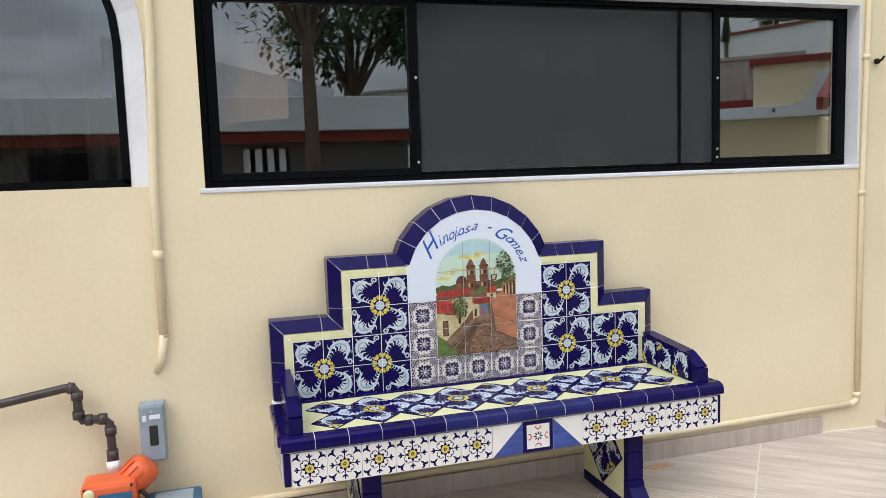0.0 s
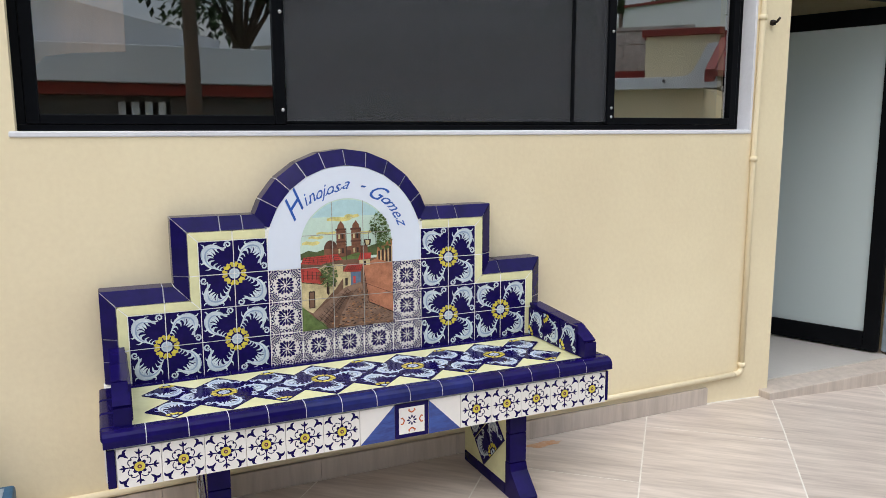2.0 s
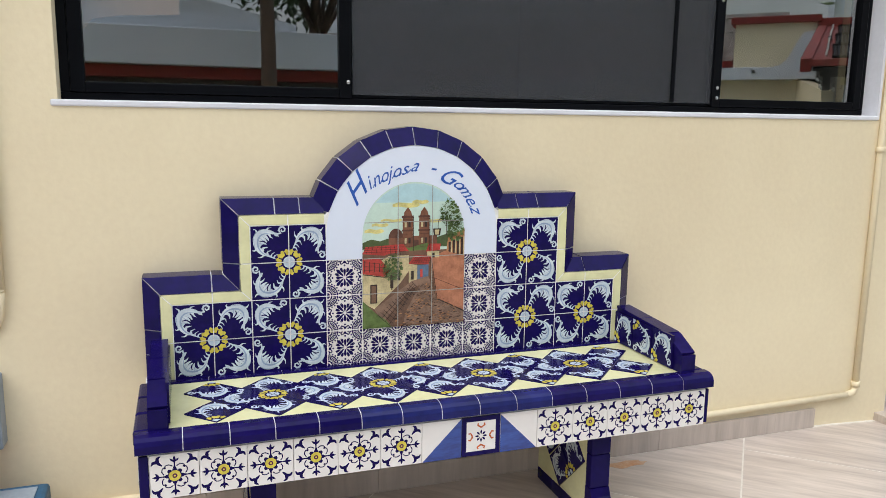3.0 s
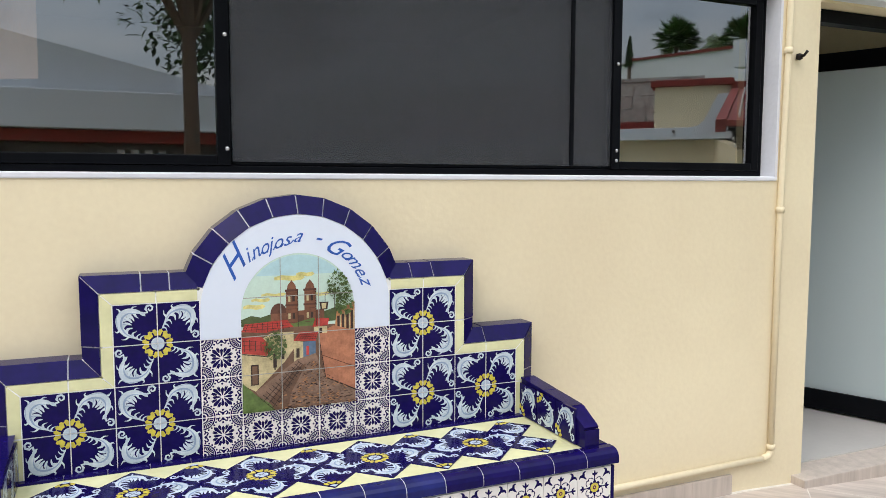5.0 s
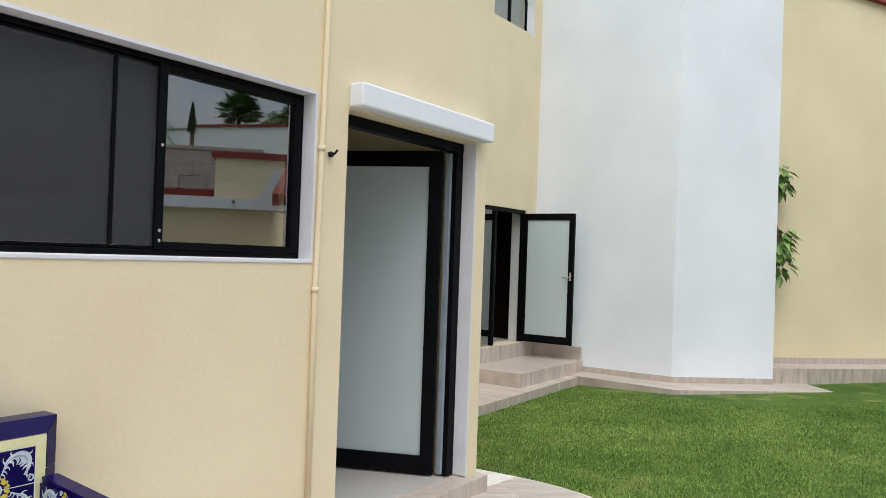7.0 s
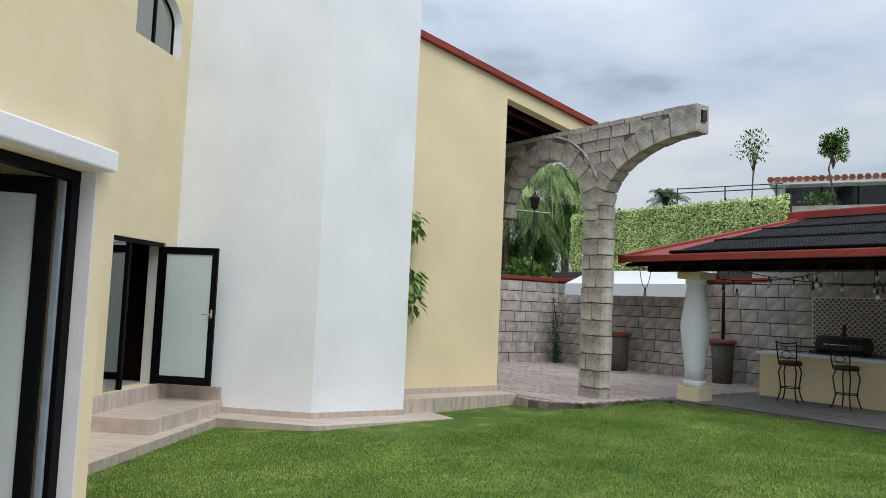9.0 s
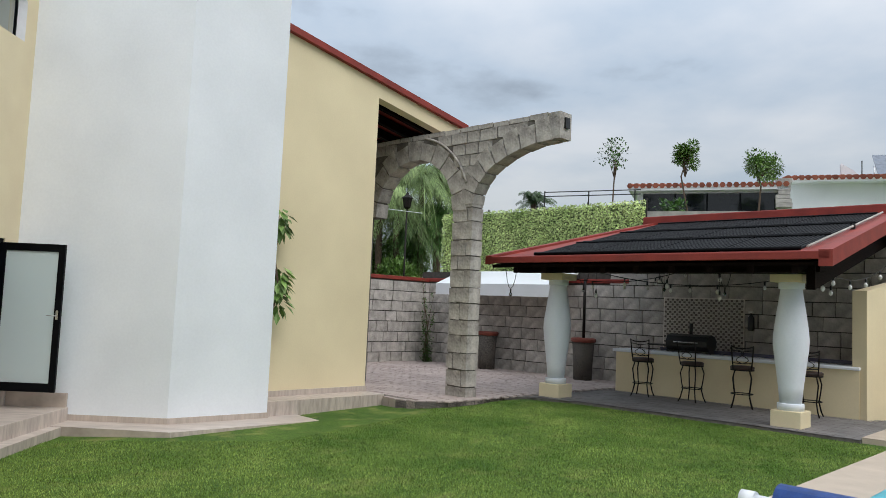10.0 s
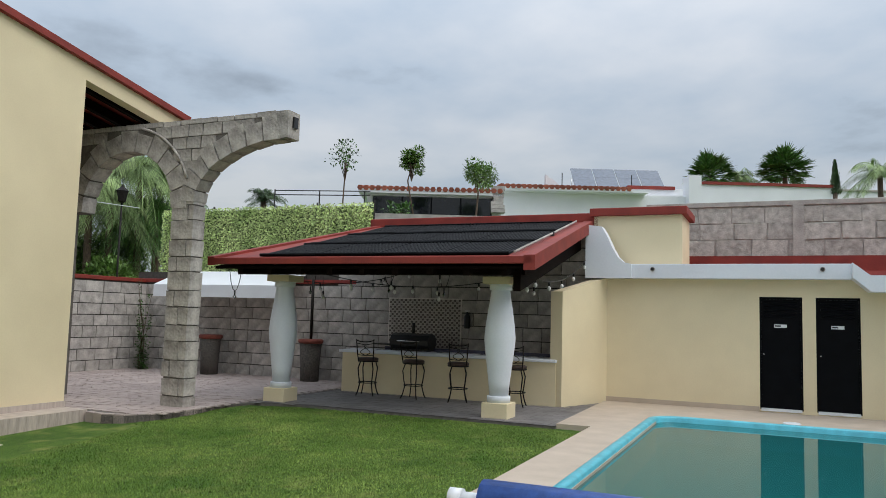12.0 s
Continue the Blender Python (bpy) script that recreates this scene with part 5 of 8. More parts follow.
    poly("red", (16, 21.5), (23, 21), (24, 24), (18, 24.3))
    poly("cream", (16, 14.5), (19, 16), (19, 21), (16, 21.5))
    poly("blue", (19, 16), (23, 17), (23, 21), (19, 21))
    rect("dark", 2.6, 5.0, 8.5, 15)
    rect("brown", 3.0, 4.6, 8.8, 14.5)
    rect("dark", 9.5, 10.6, 13.5, 18)
    rect("dark", 12.2, 13.0, 16, 19.5)
    rect("dark", 16.8, 17.8, 16, 19)
    rect("red", 20, 20.9, 16.6, 19.5)
    # cobbled street
    poly("stone", (4, 6.5), (17, 15.5), (23, 17), (26, 9), (36, 4), (36, 0), (8, 0))
    poly("brown", (8, 3), (16, 12.5), (20, 14), (15, 5), (14, 0), (9, 0))
    rr = random.Random(11)
    for k in range(46):
        z = rr.uniform(0.4, 13.5)
        x = rr.uniform(9 + z * 0.55, 32 - z * 0.7)
        w, h = 1.3 - z * 0.06, 0.55 - z * 0.02
        poly("dark" if k % 3 else "orange", (x, z), (x + w, z + 0.1), (x + w * 0.9, z + h), (x + 0.1, z + h * 0.8))
    poly("green", (0, 0), (10, 0), (8, 2.5), (4.5, 5), (0, 9.5))
    # trees
    for cx0, cz0, rx, rz, cnt in ((31, 38, 4.2, 4.6, 60), (32, 32, 3, 3.5, 34), (10, 20, 3, 4.2, 44)):
        for _ in range(cnt):
            t, q = rr.uniform(0, 6.28), math.sqrt(rr.random())
            x, z = cx0 + rx * q * math.cos(t), cz0 + rz * q * math.sin(t)
            if math.hypot(x - 18, max(0, z - 31.2)) > 17.2:
                continue
            poly("leaf" if rr.random() < 0.6 else "hill", (x, z), (x + 0.9, z + 0.2), (x + 0.8, z + 0.9), (x - 0.1, z + 0.7))
    rect("dark", 9.7, 10.1, 13, 19)
    # street lantern
    rect("dark", 26.0, 26.2, 33, 35.8)
    poly("dark", (24.6, 31), (26.8, 31), (27.2, 33.4), (24.2, 33.4))
    poly("cream", (25.1, 31.3), (26.3, 31.3), (26.5, 33), (24.9, 33))
    # fine brush work: courses on the roofs, cobbles, paving and foliage
    lay[0] += 1

    def dab(n, *pts):
        flat(bm, [((p[0] - 18) / 100, Z0 + p[1] / 100) for p in pts], FT - 0.0005 - 0.000035 * lay[0], names.index(n))

    def line(n, p, q, w=0.09):
        d = Vector((q[0] - p[0], q[1] - p[1])).normalized() * w
        dab(n, (p[0] - d.y, p[1] + d.x), (q[0] - d.y, q[1] + d.x), (q[0] + d.y, q[1] - d.x), (p[0] + d.y, p[1] - d.x))
    for k in range(8):
        line("dark", (1 + k * 1.7, 25.6 - 0.1 * k), (2 + k * 1.45, 28), 0.07)
        line("dark", (16.6 + k * 0.85, 21.6), (18.4 + k * 0.7, 24.1), 0.06)
    for k in range(3):
        line("dark", (0.2, 20.2 + k * 1.3), (8.4 - 0.8 * k, 19.4 + k * 1.3), 0.06)
        line("dark", (0.3, 26.1 + k * 0.75), (14.8 - 0.3 * k, 26.0 + k * 0.78), 0.06)
        line("dark", (16.8 + k * 0.5, 22.2 + k * 0.65), (23.3 + k * 0.2, 21.8 + k * 0.7), 0.05)
    line("dark", (0, 18.7), (7.5, 17.4), 0.16)
    line("dark", (7.5, 17.4), (9.5, 20), 0.14)
    line("dark", (26, 9), (36, 4), 0.2)
    line("dark", (24, 22), (26, 9), 0.12)
    line("church2", (24.5, 16.5), (36, 11.5), 0.1)
    # paved strip on the left, with joints across and along it
    for k in range(13):
        t = k / 12
        x, z = 5.0 + 12 * t, 4.6 + 10.6 * t
        line("dark", (x, z), (x + 4.6 - 2.6 * t, z - 4.4 + 2.6 * t), 0.09)
    for k in range(1, 4):
        line("dark", (5.0 + k * 1.3, 4.6 - k * 1.2), (17.0 + k * 0.5, 15.2 - k * 0.45), 0.09)
    lay[0] += 1
    for k in range(420):
        z = 14.5 * rr.random() ** 1.4
        x = rr.uniform(11.5 + z * 0.62, min(35.6, 38 - z * 1.05))
        if z > 11.5 - (x - 24) * 0.62 and x > 24:
            continue
        w = 0.85 - z * 0.035
        line(("dark", "brown", "orange")[k % 3], (x, z), (x + w, z + rr.uniform(-0.1, 0.14)), 0.075 + 0.02 * (k % 2))
    lay[0] += 1
    for cx0, cz0, rx, rz, cnt in ((31.5, 38.5, 4.6, 5.4, 330), (32.5, 32.5, 3.2, 3.5, 150), (10, 20.4, 3.6, 4.6, 300)):
        for _ in range(cnt):
            t, q = rr.uniform(0, 6.28), math.sqrt(rr.random())
            x, z = cx0 + rx * q * math.cos(t), cz0 + rz * q * math.sin(t)
            if x > 35.7 or math.hypot(x - 18, max(0, z - 31.2)) > 17.5:
                continue
            line(("leaf", "hill", "green")[rr.randrange(3)], (x, z), (x + rr.uniform(-0.5, 0.5), z + rr.uniform(0.1, 0.5)), 0.1)
    for x in (15.6, 21.4):
        for zz in (27.5, 30.5, 31.8, 35.9, 36.8):
            line("church2", (x - 1.8, zz), (x + 1.8, zz), 0.08)
        line("dark", (x + 1.75, 26), (x + 1.75, 37.4), 0.12)
    for k in range(9):
        q0, q1 = radians(180 - 22 * k), radians(158 - 22 * k)
        line("dark", (27.6 + 1.5 * math.cos(q0), 35.4 + 1.5 * math.sin(q0)), (27.6 + 1.5 * math.cos(q1), 35.4 + 1.5 * math.sin(q1)), 0.1)
    line("dark", (29.1, 31), (29.1, 35.4), 0.1)
    # joints between the painted tiles
    lay[0] += 1
    for k in (12, 24):
        top = 31.2 + math.sqrt(18 ** 2 - (k - 18) ** 2)
        rect("line", k - 0.13, k + 0.13, 0, top)
    for k in (12, 24, 36):
        half = 18 if k < 31 else math.sqrt(18 ** 2 - (k - 31.2) ** 2)
        rect("line", 18 - half, 18 + half, k - 0.13, k + 0.13)
    part("mural", bm, mats, bench, "hand-painted tile mural of a hill town street and twin-towered church")


mural()

# seat tiles laid on the diagonal, cream triangles along the edges
SX0, SX1, SY0, SY1 = -0.795, 0.805, -0.405, -0.035
zt = 0.526
D = P * R2 / 2           # half diagonal
mid_y = (SY0 + SY1) / 2
part("seat_bed", bbox(SX0, SX1, SY0, SY1, 0.51, zt + 0.001), CREAMT, bench, "pale yellow glazed seat field")
for k in range(-4, 5):
    for dy, dx, odd in ((D, 0, 0), (-D, 0, 0), (0, D, 1)):
        x = 0.005 + k * 2 * D + dx
        if x - D < SX0 - 0.002 or x + D > SX1 + 0.002:
            continue
        # the quarter flower points at its neighbours' common corner
        own = k % 2 == 1
        if odd:
            turn = 45 if own else 225
        else:
            turn = (-45 if dy > 0 else 135) if own else (135 if dy > 0 else -45)
        part("tile", SCR, None, bench, at=pose(x, mid_y + dy * 0.985, zt, -90) @ pose(0, 0, 0, 0, turn, 0))
for k in range(14):
    x0 = SX0 + k * (SX1 - SX0) / 14
    part("trim_tile", bbox(x0 + 0.001, x0 + (SX1 - SX0) / 14 - 0.001, SY1 + 0.001, -0.005, 0.51, 0.533, 0.003), COBALT, bench)
for xa, xb in ((-0.885, SX0 - 0.001), (SX1 + 0.001, 0.903)):
    for k in range(3):
        y0 = -0.40 + k * 0.131
        part("trim_tile", bbox(xa, xb, y0, y0 + 0.129, 0.484, 0.5325, 0.009), COBALT, bench)
# rounded cobalt nosing along the front
nose = [(-0.404, 0.533), (-0.428, 0.533), (-0.443, 0.529), (-0.452, 0.521), (-0.457, 0.509), (-0.458, 0.489), (-0.44, 0.483), (-0.404, 0.483)]
part("nosing_grout", prism(bmesh.new(), [(p[0] + 0.0016, p[1] - 0.0012 if p[1] > 0.5 else p[1] + 0.001) for p in nose], -0.878, 0.898, "x"), TGROUT, bench)
for k in range(15):
    x0 = -0.88 + k * 1.78 / 15
    part("trim_tile", prism(bmesh.new(), nose, x0 + 0.0012, x0 + 1.78 / 15 - 0.0012, "x"), COBALT3 if 5 <= k <= 9 else COBALT, bench)
# apron tiles, with a framed tile and blue corners in the middle
for k in range(14):
    x = -0.846 + (k + 0.5) * 0.1231
    at = pose(x, -0.4415, 0.4185) @ Matrix.Scale(1.035, 4)
    if k not in (6, 7, 8):
        part("tile", APR, None, bench, at=at)
    elif k == 7:
        bm = tile_base(1)
        flat(bm, [(-0.045, -0.045), (0.045, -0.045), (0.045, 0.045), (-0.045, 0.045)], FT - 0.0004, 0)
        for j in range(8):
            a = radians(45 * j)
            stroke(bm, [(0.006 * math.cos(a), 0.006 * math.sin(a)), (0.012 * math.cos(a), 0.012 * math.sin(a)), (0.018 * math.cos(a), 0.018 * math.sin(a))], [0.001, 0.0032, 0.001], FT - 0.0007, 2)
        for j in range(4):
            a = radians(90 * j)
            for sg in (1, -1):
                r = Matrix.Rotation(a, 2)
                pts = [tuple(r @ Vector(p)) for p in ((0, 0.026), (sg * 0.006, 0.03), (sg * 0.011, 0.033), (sg * 0.009, 0.039))]
                stroke(bm, pts, 0.0024, FT - 0.0007, 3)
        part("framed_tile", bm, [WHITET, COBALT, COBALT, RUST], bench, "small framed tile with red and blue rosette", at)
    else:
        bm = tile_base(0)
        sg = 1 if k == 6 else -1
        flat(bm, [(-sg * HP, -HP), (sg * HP, -HP), (sg * HP, HP)], FT - 0.0004, 1)
        part("split_tile", bm, [WHITET, COBALT2], bench, "white tile with a blue corner", at)
for xa, xb in ((-0.872, -0.848), (0.879, 0.891)):
    part("trim_tile", bbox(xa, xb, -0.447, -0.40, 0.362, 0.48, 0.004), COBALT, bench)
for k in range(3):
    for sx, rz in ((-0.872, -90), (0.892, 90)):
        part("tile", APR, None, bench, at=pose(sx, -0.34 + k * P, 0.4205, 0, 0, rz))


def arm(s):
    """A low side arm with scroll tiles inside and cobalt capping."""
    xi, xo = (0.805, 0.850) if s > 0 else (-0.800, -0.842)
    core = [(-0.005, 0.53), (-0.005, 0.656), (-0.32, 0.634), (-0.400, 0.590), (-0.400, 0.53)]
    a = part("arm", prism(bmesh.new(), core, xi, xo, "x"), COBALT, bench, "low tiled side arm")
    for k in range(3):
        x = xi - s * 0.0045
        part("tile", SCR, None, a, at=pose(x, -0.065 - k * P, 0.588, 0, 0, 90 * -s) @ pose(0, 0, 0, 0, (90 if k % 2 else 0), 0) @ Matrix.Scale(0.98, 4))
    cap = [(-0.005, 0.658), (-0.32, 0.636), (-0.405, 0.590), (-0.405, 0.53)]
    for (p, q) in zip(cap, cap[1:]):
        n = 2 if abs(p[0] - q[0]) > 0.2 else 1
        for j in range(n):
            u, v = Vector(p).lerp(Vector(q), j / n + 0.006), Vector(p).lerp(Vector(q), (j + 1) / n - 0.006)
            d = (v - u).normalized()
            nn = Vector((-d.y, d.x)) * 0.008
            if nn.y < 0 or (abs(d.x) < 0.01 and nn.x > 0):
                nn = -nn
            quad = [tuple(u), tuple(v), tuple(v + nn), tuple(u + nn)]
            part("trim_tile", prism(bmesh.new(), quad, xi - s * 0.004, xo + s * 0.004, "x"), COBALT, a)


arm(1)
arm(-1)


def leg(x0):
    """A slab leg: cream sides with a scroll motif, cobalt pieces in front and a flared foot."""
    w = 0.066
    lg = part("leg", bbox(x0, x0 + w, -0.325, 0.03, 0.0, 0.372), CREAMT, bench, "tiled slab leg")
    for z0, z1 in ((0.14, 0.255), (0.257, 0.371)):
        part("trim_tile", bbox(x0 - 0.003, x0 + w + 0.003, -0.36, -0.326, z0, z1, 0.003), COBALT, lg)
    part("trim_tile", prism(bmesh.new(), [(-0.326, 0.138), (-0.36, 0.138), (-0.37, 0.11), (-0.445, 0.035), (-0.445, 0.0), (-0.326, 0.0)], x0 - 0.003, x0 + w + 0.003, "x"), COBALT, lg)
    for k in range(3):
        part("trim_tile", bbox(x0 - 0.004, x0 + w + 0.004, -0.324 + k * 0.118, -0.209 + k * 0.118, 0.0, 0.045, 0.003), COBALT, lg)
    for side in (-1, 1):
        xs = x0 - 0.001 if side < 0 else x0 + w + 0.001
        for k, (dy, dz) in enumerate(((D, 0), (0, D), (-D, 0), (0, -D))):
            if 0.215 + dz + D > 0.385:
                continue
            part("tile", SCR, None, lg, at=pose(xs, -0.15 + dy, 0.215 + dz, 0, 0, 90 * side) @ pose(0, 0, 0, 0, (135, 45, -45, -135)[k], 0) @ Matrix.Scale(0.97, 4))


leg(0.513)
leg(-0.585)

# ---- pipes, pump and breaker box on the wall ----
conduit = thing("conduit", "cream painted conduit running down the wall", "conduit")
part("run", tube(bmesh.new(), [(-1.235, 0.098, 3.6), (-1.237, 0.096, 2.0), (-1.262, 0.096, 1.4), (-1.265, 0.094, 0.82)], 0.016, 8), YELLOW, conduit)
part("bend", tube(bmesh.new(), [(-1.265, 0.094, 0.83), (-1.275, 0.1, 0.74), (-1.30, 0.115, 0.68)], 0.0165, 8), YELLOW, conduit)
part("coupling", tube(bmesh.new(), [(-1.2635, 0.095, 1.16), (-1.2635, 0.095, 1.12)], 0.0195, 8), YELLOW, conduit)
conduit = thing("conduit", "cream painted thin pipe down the wall and along the skirting", "conduit")
part("run", tube(bmesh.new(), [(2.172, 0.097, 3.6), (2.172, 0.097, 2.5), (2.15, 0.097, 1.25), (2.15, 0.097, 0.17)], 0.0145, 8), YELLOW, conduit)
part("bend", tube(bmesh.new(), [(2.15, 0.097, 0.175), (2.148, 0.097, 0.155), (2.135, 0.096, 0.142), (2.1, 0.096, 0.135)], 0.0155, 8), YELLOW, conduit)
part("run", tube(bmesh.new(), [(2.11, 0.096, 0.135), (0.8, 0.096, 0.122), (-0.9, 0.096, 0.105), (-1.9, 0.096, 0.10)], 0.0145, 8), YELLOW, conduit)
for z0, x0 in ((1.235, 2.15), (1.92, 2.161), (0.17, 2.15)):
    part("coupling", tube(bmesh.new(), [(x0, 0.097, z0), (x0, 0.097, z0 + 0.025)], 0.019, 8), YELLOW, conduit)
bm = bmesh.new()
tube(bm, [(2.225, 0.12, 1.905), (2.225, 0.07, 1.912), (2.228, 0.055, 1.93)], 0.006, 6)
lathe(bm, [(0.001, 1.895), (0.014, 1.9), (0.014, 1.92), (0.001, 1.925)], 8, (2.225, 0.095))
thing("wall_hook", "small dark iron hook in the wall", "hook", bm=bm, mats=WROUGHT)

pipe = thing("drain_pipe", "dark brown water pipe with elbows above the pump", "pipe")
bm = bmesh.new()
py = 0.05
pts = [(-2.6, py, 0.52), (-1.84, py, 0.634), (-1.62, py, 0.668), (-1.595, py, 0.668), (-1.582, py, 0.645), (-1.582, py, 0.56), (-1.572, py, 0.538), (-1.50, py, 0.535), (-1.478, py, 0.515), (-1.475, py, 0.40), (-1.475, py, 0.36)]
tube(bm, pts, 0.0165, 10)
part("run", bm, BROWNP, pipe)
for p, q in (((-1.612, py, 0.668), (-1.59, py, 0.664)), ((-1.582, py, 0.65), (-1.582, py, 0.62)), ((-1.582, py, 0.575), (-1.582, py, 0.545)), ((-1.56, py, 0.536), (-1.535, py, 0.536)), ((-1.515, py, 0.535), (-1.485, py, 0.533)), ((-1.476, py, 0.50), (-1.476, py, 0.47)), ((-1.475, py, 0.41), (-1.475, py, 0.365))):
    part("coupling", tube(bmesh.new(), [p, q], 0.0215, 10), BROWNP, pipe)

pump = thing("water_pump", "orange plastic water pump on the patio floor under the brown pipe", "pump")
bm = bmesh.new()
box(bm, -1.575, -1.385, -0.10, 0.03, 0.08, 0.335, bev=0.02)
part("body", bm, ORANGE, pump)
bm = bmesh.new()
rib = [(0.056, 0), (0.062, 0.02), (0.060, 0.08), (0.045, 0.105), (0.02, 0.11)]
lathe(bm, rib, 16)
part("motor_cover", bm, ORANGE, pump, "ribbed orange motor cover", pose(-1.42, 0.0, 0.285, 0, 48, 0))
for k in range(7):
    a = radians(-80 + k * 27)
    b = bbox(-0.003, 0.003, 0.058, 0.066, 0.02, 0.085)
    part("rib", b, ORANGE, pump, at=pose(-1.42, 0.0, 0.285, 0, 48, 0) @ pose(0, 0, 0, 0, 0, math.degrees(a) + 90))
part("label_plate", bbox(-1.515, -1.40, -0.104, -0.099, 0.16, 0.295), BLUEP, pump, "dark blue label")
for k in range(3):
    part("label_line", bbox(-1.505, -1.43, -0.1055, -0.1045, 0.262 - k * 0.022, 0.272 - k * 0.022), PANEL, pump, "white unreadable print")
b = bmesh.new()
lathe(b, [(0.02, 0), (0.02, 0.004), (0.001, 0.0041)], 14)
part("badge", b, CREAMT, pump, "pale round badge", pose(-1.545, -0.1, 0.30, 90))
for sx in (-1.56, -1.40):
    part("screw", tube(bmesh.new(), [(sx, -0.104, 0.32), (sx, -0.098, 0.32)], 0.005, 8), BLACKP, pump)
part("inlet", tube(bmesh.new(), [(-1.475, py - 0.01, 0.33), (-1.475, py, 0.365)], 0.025, 12), PVC, pump, "white threaded inlet")
part("cable", tube(bmesh.new(), [(-1.385, -0.04, 0.28), (-1.355, -0.05, 0.25), (-1.35, -0.04, 0.18), (-1.37, 0.0, 0.10)], 0.009, 8), BLACKP, pump, "black cable")
part("base", bbox(-1.56, -1.36, -0.09, 0.03, 0.0, 0.08, 0.01), BLACKP, pump)
bm = bmesh.new()
box(bm, -1.36, -1.16, -0.14, 0.05, 0.0, 0.222, bev=0.012)
can = thing("carton", "worn blue and cream carton beside the pump", "box")
part("body", bm, BLUEP, can)
part("top", bbox(-1.33, -1.19, -0.11, 0.02, 0.2225, 0.2245), BOXGREY, can)

bx = thing("breaker_box", "grey steel breaker box with a black switch on the wall", "breaker box")
part("body", bbox(-1.372, -1.278, 0.04, 0.11, 0.345, 0.57, 0.006), BOXGREY, bx)
part("cover", bbox(-1.366, -1.284, 0.034, 0.04, 0.352, 0.563, 0.002), BOXGREY, bx)
part("switch", bbox(-1.337, -1.306, 0.03, 0.036, 0.41, 0.49, 0.003), BLACKP, bx, "black breaker switch")
part("label_plate", bbox(-1.335, -1.295, 0.0325, 0.0345, 0.515, 0.532), PANEL, bx, "white unreadable label")
part("label_plate", bbox(-1.36, -1.345, 0.0325, 0.0345, 0.508, 0.532), PANEL, bx, "white round mark")
part("knob", tube(bmesh.new(), [(-1.326, 0.036, 0.545), (-1.326, 0.03, 0.545)], 0.006, 8), STEEL, bx)

# ---- patio tiles, laid on the diagonal ----
patio_obj = bpy.data.objects["patio"]
u, v = Vector((math.cos(radians(48.5)), math.sin(radians(48.5)))), Vector((-math.sin(radians(48.5)), math.cos(radians(48.5))))
TW, TL = 0.62, 1.22
off0 = -1.090 % TW


def clip(poly, nx, ny, d):
    """Keep the part of a polygon where nx * x + ny * y <= d."""
    out = []
    for i in range(len(poly)):
        p, q = poly[i], poly[(i + 1) % len(poly)]
        fp, fq = nx * p[0] + ny * p[1] - d, nx * q[0] + ny * q[1] - d
        if fp <= 0:
            out.append(p)
        if fp * fq < 0:
            t = fp / (fp - fq)
            out.append((p[0] + (q[0] - p[0]) * t, p[1] + (q[1] - p[1]) * t))
    return out


for i in range(-13, 12):
    for j in range(-9, 6):
        # n is the distance across the joints that run at 48.5 degrees
        n0 = -1.091 + i * TW
        l0 = 0.35 + j * TL + (0.61 if i % 2 else 0.0)
        g = 0.003
        quad = [u * (l0 + g) + v * (n0 + g), u * (l0 + TL - g) + v * (n0 + g), u * (l0 + TL - g) + v * (n0 + TW - g), u * (l0 + g) + v * (n0 + TW - g)]
        for south in (False, True):
            poly = clip([tuple(p) for p in quad], -1, 0, 5.0)
            if south:
                poly = clip(poly, 0, 1, -1.3401)
                poly = clip(poly, 0, -1, 6.4)
                poly = clip(poly, 0.682, -0.731, 2.97)
                poly = clip(poly, 0.990, -0.138, 2.28)
            else:
                poly = clip(poly, 0, 1, WY - 0.02)
                poly = clip(poly, 0, -1, 1.3399)
                for k in range(0, 90, 12):
                    ang = radians(2 - k)
                    poly = clip(poly, math.cos(ang), math.sin(ang), 2.9 * math.cos(ang) + 1.34)
            if len(poly) < 3:
                continue
            cxm, cym = sum(p[0] for p in poly) / len(poly), sum(p[1] for p in poly) / len(poly)
            bm = bmesh.new()
            m = pose(cxm, cym, 0, 0, 0, 48.5)
            inv = m.inverted()
            # a tile across the fall's beginning is cut in two there
            for half in (clip(poly, 1, 0, 2.0), clip(poly, -1, 0, -2.0)):
                if len(half) > 2:
                    loc = [(inv @ Vector((p[0], p[1], 0))) for p in half]
                    prism(bm, [(p.x, p.y) for p in loc], -0.02, 0.0)
            for vv in bm.verts:
                vv.co.z += floor_z((m @ vv.co).x)
            part("tile", bm, PORC, patio_obj, at=m)
bm = bmesh.new()
rr = random.Random(2)
f = [(0.90 + 0.085 * math.cos(radians(a)) * rr.uniform(0.8, 1.15), 0.02 + 0.028 * math.sin(radians(a)) * rr.uniform(0.7, 1.3)) for a in range(0, 360, 20)]
prism(bm, f, 0.0002, 0.0008)
thing("rust_stain", "orange rust stain on the patio tiles", "stain", bm=bm, mats=mat("rust_stain", (0.42, 0.20, 0.09), 0.6, 0.3, 20, 0.1, 80, second=(0.55, 0.40, 0.28)), kind="structure")


# ---- stone arch ----
arch = thing("stone_arch", "grey quarry stone arch with a broken free end", "arch", GM)
A0, A1 = 11.55, 11.84
B0, B1 = 6.77, 7.27
TOPZ = 4.80
LC, LR, LZ = 8.32, 1.05, 3.27
RX, RZ = 1.77, 0.95


def left_in(t):
    return LC - LR * math.cos(t), LZ + LR * math.sin(t)


